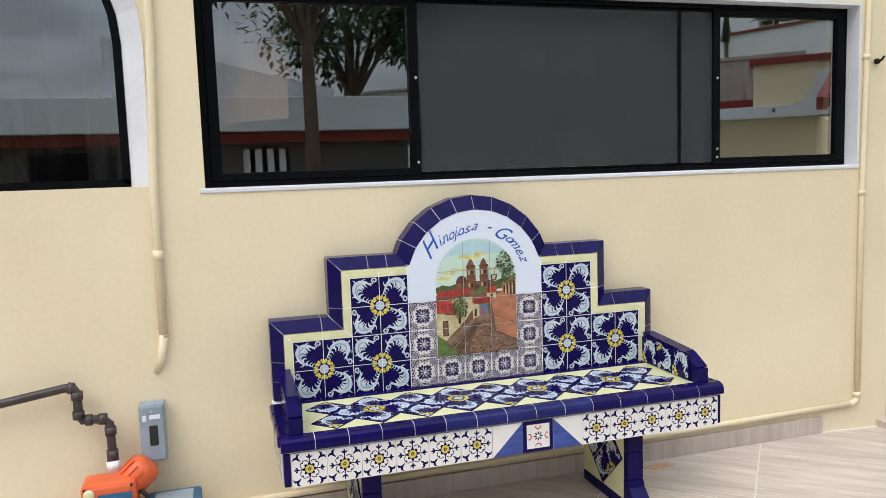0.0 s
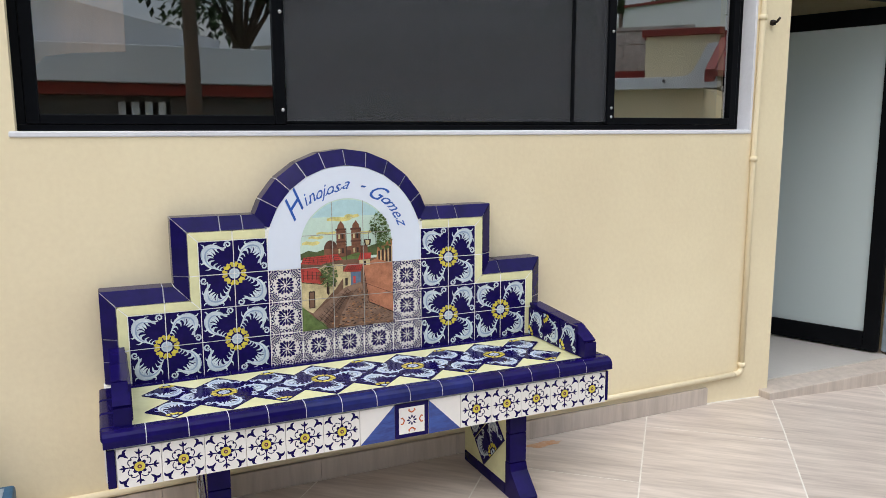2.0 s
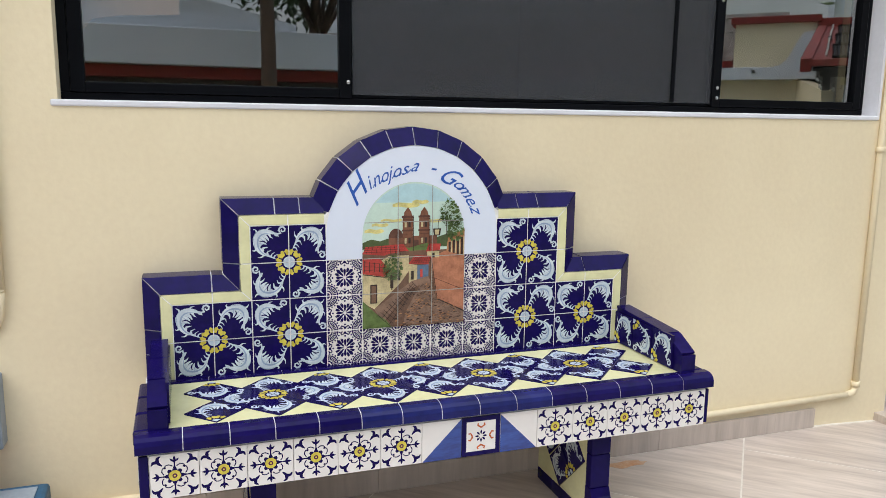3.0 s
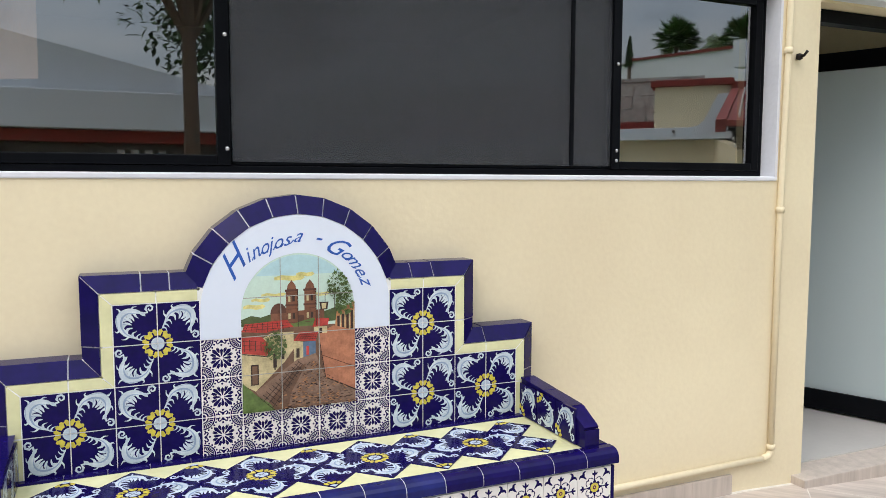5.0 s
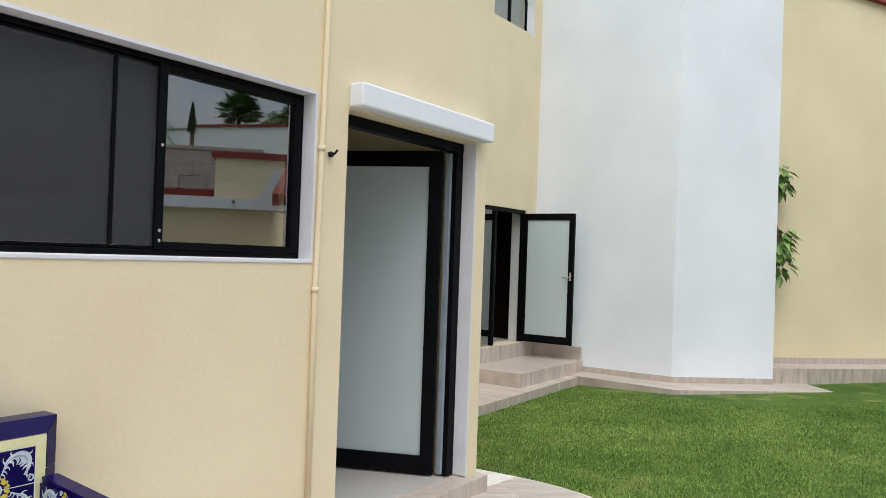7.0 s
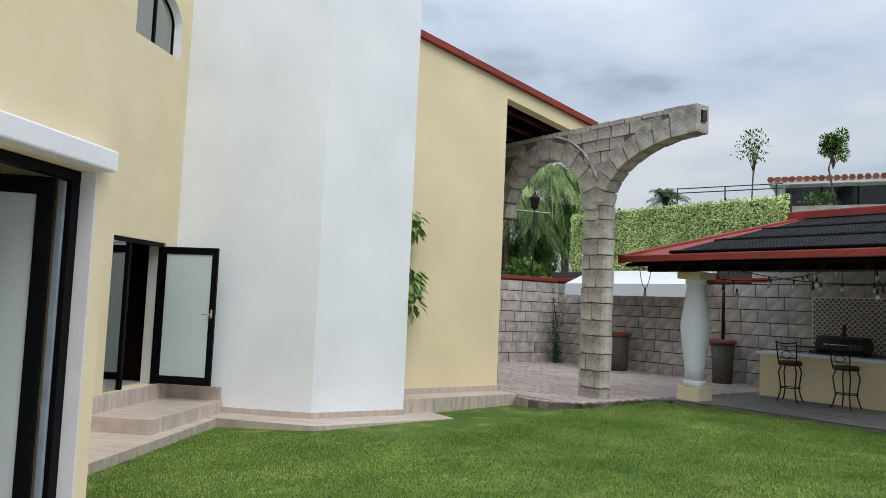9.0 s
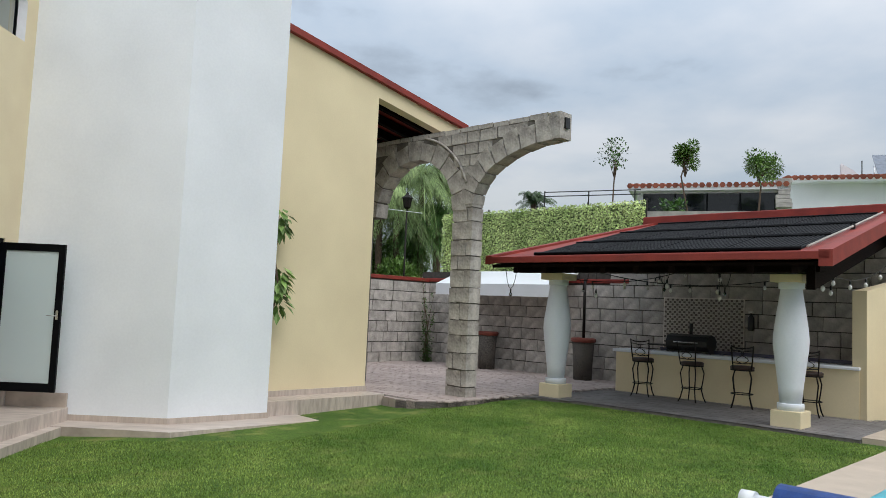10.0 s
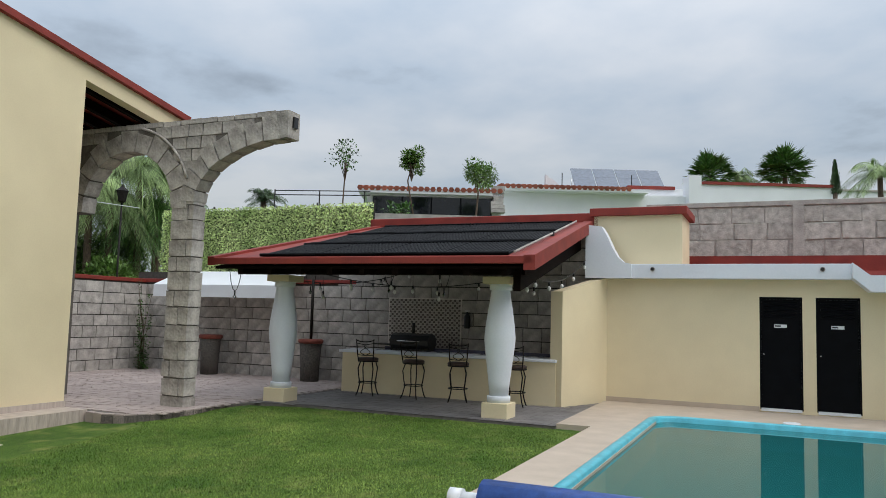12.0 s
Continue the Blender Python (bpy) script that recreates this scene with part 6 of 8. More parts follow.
def right_in(t):
    return B0 - RX * (1 - math.cos(t)), 3.38 + RZ * math.sin(t)


core = [(B0 + 0.03, -0.2), (B1 - 0.03, -0.2), (B1 - 0.03, LZ)] + [(LC - (LR + 0.03) * math.cos(math.pi * k / 16), LZ + (LR + 0.03) * math.sin(math.pi * k / 16)) for k in range(1, 16)]
core += [(LC + LR + 0.03, LZ), (9.75, LZ), (9.75, -0.2), (10.3, -0.2), (10.3, TOPZ - 0.025), (4.97, TOPZ - 0.025), (4.97, 4.37)]
core += [tuple(Vector(right_in(math.pi / 2 * k / 12)) + Vector((0.03, 0.03))) for k in range(11, 0, -1)] + [(B0 + 0.03, 3.38)]
bm = prism(bmesh.new(), core, A0 + 0.018, A1 - 0.018, "x")
part("mortar_core", bm, JOINT, arch, "dark mortar joints")
rr = random.Random(21)


def stone(pts, a0, a1, shrink=0.015):
    """One dressed stone: a polygon in (b, z) drawn through the arch's thickness."""
    c = sum((Vector(p) for p in pts), Vector((0, 0))) / len(pts)
    q = [Vector(p) + (c - Vector(p)).normalized() * shrink + Vector((rr.uniform(-0.008, 0.008), rr.uniform(-0.008, 0.008))) for p in pts]
    j = rr.uniform(-0.006, 0.008)
    bm = bmesh.new()
    prism(bm, [tuple(Vector(p) - c) for p in q], a0 - j, a1 + j, "x")
    part("stone", bm, STONE2, arch, at=pose(0, c.x, c.y))


# pillar courses
z, odd = -0.12, 0
while z < 3.35:
    h = rr.uniform(0.25, 0.33)
    z1 = min(z + h, 3.40)
    cut = B0 + (0.18 if odd else 0.33) + rr.uniform(-0.06, 0.06)
    if odd or rr.random() < 0.55:
        stone([(B0, z), (cut, z), (cut, z1), (B0, z1)], A0, A1)
        stone([(cut, z), (B1, z), (B1, z1), (cut, z1)], A0, A1)
    else:
        stone([(B0, z), (B1, z), (B1, z1), (B0, z1)], A0, A1)
    z, odd = z1, 1 - odd
# arch stones of both arches
n = 11
for k in range(n):
    t0, t1 = math.pi * k / n, math.pi * (k + 1) / n
    w = 0.40 if k % 2 else 0.34

    def outp(t, w=w):
        return LC - (LR + w) * math.cos(t), LZ + (LR + w) * math.sin(t)
    p = [left_in(t0), left_in(t1), outp(t1), outp(t0)]
    if max(q[1] for q in p) < TOPZ + 0.1:
        stone([(b, min(zz, TOPZ)) for b, zz in p], A0 - 0.012, A1 + 0.012)
n = 8
for k in range(n):
    t0, t1 = math.pi / 2 * k / n * 0.97, math.pi / 2 * (k + 1) / n * 0.97
    w = 0.36 + 0.06 * (k % 2)

    def outq(t, w=w):
        b, zz = right_in(t)
        nx, nz = math.cos(t) / RX, math.sin(t) / RZ
        L = math.hypot(nx, nz)
        return b + w * nx / L * 0.9, min(TOPZ, zz + w * nz / L)
    p = [right_in(t0), right_in(t1), outq(t1), outq(t0)]
    stone(p, A0 - 0.012, A1 + 0.012)
stone([right_in(1.52), (4.93, 4.33), (4.93, TOPZ), (5.2, TOPZ)], A0 - 0.015, A1 + 0.015)
# spandrel courses between the arch rings
z = 3.45
while z < TOPZ - 0.05:
    z1 = min(TOPZ, z + 0.21)
    b = 5.1 + rr.uniform(0, 0.2)
    while b < 9.4:
        b1 = b + rr.uniform(0.28, 0.46)
        ok = all(math.hypot(q - LC, zz - LZ) > LR + 0.2 and (((q - (B0 - RX)) / (RX - 0.05)) ** 2 + ((zz - 3.38) / (RZ + 0.22)) ** 2 > 1 or zz < 3.38 or q > B0 + 0.02) for q in (b, b1) for zz in (z, z1))
        if ok:
            stone([(b, z), (b1, z), (b1, z1), (b, z1)], A0, A1)
        b = b1
    z = z1
bm = bmesh.new()
for t0, t1 in ((0.35, 1.35),):
    pts = [(A0 - 0.02, LC - (LR + 0.42) * math.cos(t0 + (t1 - t0) * k / 10), LZ + (LR + 0.42) * math.sin(t0 + (t1 - t0) * k / 10)) for k in range(11)]
    tube(bm, pts, 0.022, 6)
part("rib", bm, STONE2, arch, "thin raised stone rib")
part("socket", bbox(A0 + 0.10, A1 - 0.08, 4.90, 4.935, 4.52, 4.70), BLACKP, arch, "dark beam socket in the free end")

# ---- stone boundary wall blocks ----
core_wall = bpy.data.objects["wall_stone_core"]
BLK = []
for w in (0.42, 0.55, 0.70):
    bm = bbox(-0.03, 0.03, -w / 2 + 0.010, w / 2 - 0.010, -0.132, 0.132)
    for vv in bm.verts:
        vv.co += Vector((rr.uniform(-0.008, 0.008), rr.uniform(-0.004, 0.004), rr.uniform(-0.004, 0.004)))
    BLK.append((w, mesh_of("block", bm, STONE)))
tall = bbox(17.43, 17.69, 1.15, 6.9, 2.55, 3.6)
struct("wall_stone_upper", tall, MORTAR, "mortar core of the wall behind the bar", "wall", GM)
cnt = 0
for r in range(12):
    z = 0.09 + r * 0.285
    b = (-0.9 if z > 2.2 else 1.0) + rr.uniform(0, 0.3)
    b = 1.15 + rr.uniform(0.0, 0.3)
    lim = 6.85 if z > 2.2 else 13.55
    while b < lim and cnt < 330:
        w, me = rr.choice(BLK)
        part("block", me, None, core_wall, at=pose(17.41 + rr.uniform(-0.006, 0.006), b + w / 2, z))
        b += w
        cnt += 1
core_side = bpy.data.objects["wall_stone_core_side"]
bm = bmesh.new()
for r in range(8):
    z, a = 0.09 + r * 0.285, 10.6 + rr.uniform(0, 0.3)
    while a < 17.3:
        w = rr.choice((0.42, 0.55, 0.70))
        j = rr.uniform(-0.008, 0.008)
        box(bm, a + 0.010, a + w - 0.010, 13.58 + j, 13.63, z - 0.132, z + 0.132)
        a += w
tagged(part("blocks", bm, STONEI, core_side), kind="stuff")

# paving of small blocks
pav_bed = bpy.data.objects["pavement"]
bm = bmesh.new()


def on_paving(a, b):
    """Whether a point lies on the paved area."""
    hit = False
    for k in range(len(fl)):
        (a0, b0), (a1, b1) = fl[k], fl[(k + 1) % len(fl)]
        if (b0 > b) != (b1 > b) and a < (a1 - a0) * (b - b0) / (b1 - b0) + a0:
            hit = not hit
    return hit


for i in range(58):
    for j in range(30):
        a, b = 10.6 + i * 0.122, 6.0 + j * 0.252 + (0.126 if i % 2 else 0)
        if b >= 6.4 and on_paving(a + 0.05, b + 0.12):
            h = rr.uniform(-0.004, 0.003)
            vs = [bm.verts.new(p) for p in ((a, b, -0.03 + h), (a + 0.114, b, -0.03 + h), (a + 0.114, b + 0.244, -0.03 + h), (a, b + 0.244, -0.03 + h))]
            bm.faces.new(vs)
            lo_ = [bm.verts.new((p.co.x, p.co.y, -0.05)) for p in vs]
            for k in range(4):
                bm.faces.new((vs[k], vs[(k + 1) % 4], lo_[(k + 1) % 4], lo_[k]))
tagged(part("pavers", bm, PAVERI, pav_bed, "mauve grey paving blocks"), kind="stuff")
bm = bmesh.new()
for i in range(34):
    for j in range(52):
        a, b = 11.6 + i * 0.17, 0.96 + j * 0.122
        if b < 6.25 and a + 0.16 < 17.3 and on_paving(a + 0.08, b + 0.05):
            h = rr.uniform(-0.003, 0.003)
            vs = [bm.verts.new(p) for p in ((a, b, -0.03 + h), (a + 0.163, b, -0.03 + h), (a + 0.163, b + 0.116, -0.03 + h), (a, b + 0.116, -0.03 + h))]
            bm.faces.new(vs)
tagged(part("pavilion_pavers", bm, GREYFL, pav_bed, "dark grey pavilion floor blocks"), kind="stuff")
bm = bmesh.new()
edge = [(10.34, 7.58), (10.3, 7.2), (10.42, 6.85), (10.9, 6.58), (11.5, 6.5), (11.95, 6.55), (12.4, 6.6)]
for p, q in zip(edge, edge[1:]):
    P0, Q0 = Vector(p), Vector(q)
    m = max(1, round((Q0 - P0).length / 0.22))
    nn = Vector((-(Q0 - P0).y, (Q0 - P0).x)).normalized() * 0.1
    for k in range(m):
        s0, s1 = P0.lerp(Q0, k / m + 0.02), P0.lerp(Q0, (k + 1) / m - 0.02)
        prism(bm, [tuple(s0), tuple(s1), tuple(s1 + nn), tuple(s0 + nn)], -0.3, -0.026)
tagged(part("kerb", bm, PAVERI, pav_bed, "brick kerb at the lawn"), kind="stuff")

# ---- bar ----
bar = thing("bar_counter", "cream painted masonry bar counter with a white top edge", "bar counter", GM)
part("body", bbox(15.56, 15.76, 1.62, 6.2, -0.05, 0.775), YELLOW2, bar)
part("end_panel", bbox(15.76, 16.4, 6.0, 6.2, -0.05, 0.775), YELLOW2, bar)
part("top", bbox(15.50, 16.45, 1.60, 6.26, 0.775, 0.83, 0.012), WHITEW, bar, "white rounded counter edge")
bm = bmesh.new()
for k in range(36):
    for j in range(2):
        (box if (k + j) % 2 else box)(bm, 16.05 + j * 0.1, 16.14 + j * 0.1, 1.75 + k * 0.12, 1.86 + k * 0.12, 0.83, 0.836, (k + j) % 2)
part("counter_tiles", bm, [MOSAICB, MOSAICW], bar, "blue and white counter tiles")
part("upstand", bbox(16.3, 16.36, 1.75, 5.6, 0.835, 0.90), MOSAICB, bar)
pan = thing("tile_panel", "checked brown and white mosaic splashback on the stone wall", "tile panel", GM)
bm = bmesh.new()
NB, NZ = 32, 20
for i in range(NB):
    for j in range(NZ):
        s = 1.78 / NB
        h = 1.09 / NZ
        box(bm, 17.355, 17.362, 4.29 + i * s + 0.003, 4.29 + (i + 1) * s - 0.003, 0.86 + j * h + 0.003, 0.86 + (j + 1) * h - 0.003, (i + j) % 2)
part("backing", bbox(17.362, 17.385, 4.27, 6.09, 0.83, 1.97), GROUT, pan)
tagged(part("mosaic", bm, [MOSAICW, mat("mosaic_brown", (0.12, 0.10, 0.09), 0.4, 0.2, 9, 0, 60)], pan), kind="stuff")

grill = thing("barbecue_grill", "black barrel barbecue with a chimney on the bar", "barbecue", GM @ pose(16.2, 4.88, 0.84))
bm = bmesh.new()
prof = [(-0.21, 0.12), (-0.21, 0.22), (-0.15, 0.32), (0, 0.36), (0.15, 0.32), (0.21, 0.22), (0.21, 0.12), (0.12, 0.02), (-0.12, 0.02)]
lo_, hi_ = [bm.verts.new((p[0], -0.44, p[1])) for p in prof], [bm.verts.new((p[0], 0.44, p[1])) for p in prof]
bm.faces.new(lo_)
bm.faces.new(hi_[::-1])
for k in range(len(prof)):
    bm.faces.new((lo_[k], hi_[k], hi_[(k + 1) % len(prof)], lo_[(k + 1) % len(prof)]))
part("barrel", bm, BLACKP, grill)
part("chimney", tube(bmesh.new(), [(0.05, 0.02, 0.33), (0.05, 0.02, 0.58)], 0.035, 10), BLACKP, grill)
part("shelf", bbox(-0.2, 0.15, 0.44, 0.85, 0.1, 0.13), BLACKP, grill)
part("handle", tube(bmesh.new(), [(-0.23, -0.25, 0.2), (-0.26, -0.25, 0.2), (-0.26, 0.25, 0.2), (-0.23, 0.25, 0.2)], 0.01, 6), STEEL, grill)
part("rail", bbox(-0.18, 0.18, -0.44, 0.44, 0.0, 0.03), BLACKP, grill)

ext = thing("fire_extinguisher", "small dark wall-mounted cylinder in the bar", "extinguisher", GM @ pose(17.33, 4.12, 1.32))
part("cylinder", lathe(bmesh.new(), [(0.06, 0), (0.065, 0.02), (0.065, 0.26), (0.03, 0.32), (0.02, 0.36)], 12), BLACKP, ext)
part("valve", bbox(-0.02, 0.02, -0.05, 0.05, 0.36, 0.40), STEEL, ext)
part("bracket", bbox(0.03, 0.06, -0.03, 0.03, 0.05, 0.3), STEEL, ext)
bt = thing("bottle", "blue plastic bottle on the bar top", "bottle", GM @ pose(16.25, 2.95, 0.84))
part("body", lathe(bmesh.new(), [(0.05, 0), (0.05, 0.2), (0.02, 0.26)], 10), FABRIC, bt)
part("cap", lathe(bmesh.new(), [(0.02, 0.26), (0.02, 0.31)], 8), PVC, bt)
soc = thing("wall_socket", "white wall socket in the bar", "socket", GM @ pose(17.36, 1.95, 1.25))
part("plate", bbox(-0.01, 0.02, -0.05, 0.05, -0.07, 0.07, 0.004), PVC, soc)
part("insert", bbox(-0.014, -0.01, -0.02, 0.02, -0.045, 0.045), INWALL, soc)


def bar_stool():
    st = thing("bar_stool", "dark wrought iron bar stool with brown cushion and scrolled back", "stool", GM @ pose(15.16, 5.36, -0.05), "stools at the bar")
    part("seat", lathe(bmesh.new(), [(0.17, 0.70), (0.205, 0.71), (0.21, 0.745), (0.18, 0.765), (0.001, 0.77)], 18), CUSH, st, "round brown cushion")
    part("seat_frame", lathe(bmesh.new(), [(0.2, 0.68), (0.21, 0.69), (0.2, 0.705)], 18), WROUGHT, st)
    for sx in (-1, 1):
        for sy in (-1, 1):
            pts = [(sx * r, sy * r, z) for r, z in ((0.12, 0.69), (0.155, 0.55), (0.135, 0.36), (0.12, 0.26), (0.15, 0.10), (0.185, 0.0))]
            part("leg", tube(bmesh.new(), pts, 0.0125, 6), WROUGHT, st)
    ringp = [(0.185 * math.cos(2 * math.pi * k / 16), 0.185 * math.sin(2 * math.pi * k / 16), 0.27) for k in range(17)]
    part("foot_ring", tube(bmesh.new(), ringp, 0.01, 6), WROUGHT, st)
    for k, sy in enumerate((-1, 1)):
        part("back_post", tube(bmesh.new(), [(-0.16, sy * 0.15, 0.70), (-0.19, sy * 0.165, 0.85), (-0.22, sy * 0.175, 1.02), (-0.25, sy * 0.18, 1.13)], 0.012, 6), WROUGHT, st)
    part("top_rail", tube(bmesh.new(), [(-0.25, -0.18, 1.11), (-0.262, -0.09, 1.085), (-0.266, 0, 1.08), (-0.262, 0.09, 1.085), (-0.25, 0.18, 1.11)], 0.012, 6), WROUGHT, st)
    part("mid_rail", tube(bmesh.new(), [(-0.23, -0.175, 1.05), (-0.24, 0, 1.02), (-0.23, 0.175, 1.05)], 0.008, 6), WROUGHT, st)
    part("low_rail", tube(bmesh.new(), [(-0.18, -0.16, 0.82), (-0.19, 0, 0.81), (-0.18, 0.16, 0.82)], 0.009, 6), WROUGHT, st)
    for sy in (-1, 1):
        pts = [(-0.2 - 0.012 * k / 4, sy * (0.02 + 0.10 * math.sin(k / 12 * math.pi * 1.6) * (1 - k / 18)), 0.82 + 0.2 * k / 12) for k in range(13)]
        part("scroll", tube(bmesh.new(), pts, 0.007, 5), WROUGHT, st)
    return st


s0 = bar_stool()
# the copies face the bar with small turns
s0.matrix_basis = GM @ pose(15.16, 5.36, -0.05, 0, 0, 12)
for b, a, t in ((4.36, 15.2, -4), (3.42, 15.2, 22), (2.28, 15.22, 8)):
    copy_thing(s0, GM @ pose(a, b, -0.05, 0, 0, t))

# string lights under the eaves
for k, (b0, a0, z0, ln) in enumerate(((6.95, 12.75, 2.35, 0.42), (6.1, 13.9, 2.42, 0.35), (5.0, 15.0, 2.6, 0.45), (3.9, 15.2, 2.6, 0.5), (2.6, 14.6, 2.5, 0.4))):
    sl = thing("string_light", "black cable festoon with small clear bulbs", "string lights", GM @ pose(a0, b0, z0), "festoon lights of the pavilion")
    pts = [(0, -0.28 * i / 6, -ln * math.sin(math.pi * i / 6) ** 0.7) for i in range(7)]
    part("cable", tube(bmesh.new(), pts, 0.007, 5), BLACKP, sl)
    for i in (3,):
        part("socket", tube(bmesh.new(), [(pts[i][0], pts[i][1], pts[i][2]), (pts[i][0], pts[i][1], pts[i][2] - 0.07)], 0.016, 6), BLACKP, sl)
        b_ = bmesh.new()
        lathe(b_, [(0.012, -0.07), (0.03, -0.10), (0.028, -0.125), (0.002, -0.145)], 8)
        part("bulb", b_, GLASS, sl, "clear glass bulb", pose(pts[i][0], pts[i][1], pts[i][2]))
for k in range(11):
    t = k / 10
    b, a = 5.9 - 4.2 * t, 13.35 + 0.5 * math.sin(k)
    hb = thing("hanging_bulb", "clear bulb hanging in a black socket", "bulb", GM @ pose(a + (2.2 if k % 2 else 0.9), b, 2.26 - (0.1 if k % 3 else 0.28) + (0.18 if k % 2 else 0)), "hanging bulbs of the pavilion")
    part("cable", tube(bmesh.new(), [(0, 0, 0), (0, 0, 0.55)], 0.004, 5), BLACKP, hb)
    part("socket", tube(bmesh.new(), [(0, 0, -0.05), (0, 0, 0.02)], 0.018, 6), BLACKP, hb)
    part("bulb", lathe(bmesh.new(), [(0.014, -0.05), (0.036, -0.09), (0.032, -0.12), (0.003, -0.145)], 10), mat("clear_bulb_glass", (0.75, 0.75, 0.72), 0.1, 0.05, 5, 0, 20), hb)

# long festoon cables strung under the side eave, with bulbs hanging from them
for a0, b0, z0, a1, b1, z1, sag in ((13.3, 1.6, 2.38, 16.9, 1.35, 2.85, 0.35), (13.2, 5.6, 2.36, 15.9, 2.2, 2.5, 0.32), (13.2, 6.8, 2.36, 16.6, 5.0, 2.6, 0.3)):
    sl = thing("string_light", "black cable festoon with small clear bulbs", "string lights", GM, "festoon lights of the pavilion")
    pts = [(a0 + (a1 - a0) * i / 16, b0 + (b1 - b0) * i / 16, z0 + (z1 - z0) * i / 16 - 4 * sag * (i / 16) * (1 - i / 16)) for i in range(17)]
    part("cable", tube(bmesh.new(), pts, 0.008, 5), BLACKP, sl)
    for i in (3, 6, 9, 12, 15):
        x, y, z = pts[i]
        part("socket", tube(bmesh.new(), [(x, y, z), (x, y, z - 0.07)], 0.017, 6), BLACKP, sl)
        part("bulb", lathe(bmesh.new(), [(0.013, -0.07), (0.034, -0.105), (0.03, -0.135), (0.003, -0.155)], 8), mat("clear_bulb_glass", (0.75, 0.75, 0.72), 0.1, 0.05, 5, 0, 20), sl, "clear glass bulb", pose(x, y, z))

# solar heating mats on the pavilion roof
mats_n = 0
for r in range(3):
    for c in range(4):
        a_lo, a_hi = 12.72 + r * 1.47, 12.72 + (r + 1) * 1.47 - 0.05
        w = 1.14 - 0.035 * r
        b_lo = 1.62 + 0.05 * r + c * (w + 0.03)
        slope = 1.12 / 4.75
        sm = thing("solar_mat", "black ribbed solar heating mat on the red roof", "solar mat", GM @ pose(a_lo, b_lo, roof_at(a_lo, 0) + 0.012) @ pose(0, 0, 0, 0, -math.degrees(math.atan(slope)), 0), "solar mats of the pavilion roof")
        L = (a_hi - a_lo) * math.hypot(1, slope)
        bm = bmesh.new()
        nr = 16
        for k in range(nr):
            y0 = w * k / nr
            prism(bm, [(y0, 0), (y0 + w / nr * 0.92, 0), (y0 + w / nr * 0.75, 0.022), (y0 + w / nr * 0.2, 0.022)], 0.05, L - 0.05, "x")
        tagged(part("ribs", bm, CHARM, sm), kind="stuff")
        part("header_pipe", tube(bmesh.new(), [(0.03, -0.01, 0.02), (0.03, w + 0.01, 0.02)], 0.028, 8), CHARM, sm)
        part("header_pipe", tube(bmesh.new(), [(L - 0.03, -0.01, 0.02), (L - 0.03, w + 0.01, 0.02)], 0.028, 8), CHARM, sm)
sp = thing("roof_pipe", "pale supply pipe along the solar mats", "pipe", GM)
part("run", tube(bmesh.new(), [(12.75, 1.52, 2.60), (15.0, 1.56, 3.13), (17.0, 1.62, 3.60)], 0.02, 8), CONC, sp)
part("clip", bbox(14.98, 15.03, 1.53, 1.6, 3.06, 3.16), BLACKP, sp)

# ---- tent, planters, service doors ----
tent = thing("canopy_tent", "low white tarpaulin canopy against the stone wall", "canopy", GM)
bm = bmesh.new()
pr = [(16.35, 1.88), (16.35, 2.18), (17.30, 2.56), (17.34, 2.5), (16.40, 2.12), (16.39, 1.88)]
lo_, hi_ = [bm.verts.new((p[0], 8.35, p[1])) for p in pr], [bm.verts.new((p[0], 12.3, p[1])) for p in pr]
bm.faces.new(lo_)
bm.faces.new(hi_[::-1])
for k in range(len(pr)):
    bm.faces.new((lo_[k], hi_[k], hi_[(k + 1) % len(pr)], lo_[(k + 1) % len(pr)]))
part("roof", bm, TARP, tent)
for b in (11.0,):
    part("pole", tube(bmesh.new(), [(16.42, b, -0.05), (16.42, b, 2.1)], 0.022, 8), BLACKP if b == 11.0 else TARP, tent)


def planter(a, b, pole):
    p = thing("planter", "dark pebbled pillar with a terracotta red cap by the stone wall", "planter", GM @ pose(a, b, -0.05), "pebbled pillars")
    part("body", lathe(bmesh.new(), [(0.215, 0), (0.225, 0.4), (0.26, 0.9)], 12), PEBBLE, p)
    part("cap", lathe(bmesh.new(), [(0.275, 0.90), (0.295, 0.93), (0.295, 0.98), (0.26, 1.0)], 12), TERRA, p, "terracotta red cap")
    if pole:
        part("post", tube(bmesh.new(), [(0, 0, 1.0), (0, 0, 2.4)], 0.035, 8), WROUGHT, p, "black steel post")


planter(16.95, 10.9, False)
planter(16.95, 7.92, True)


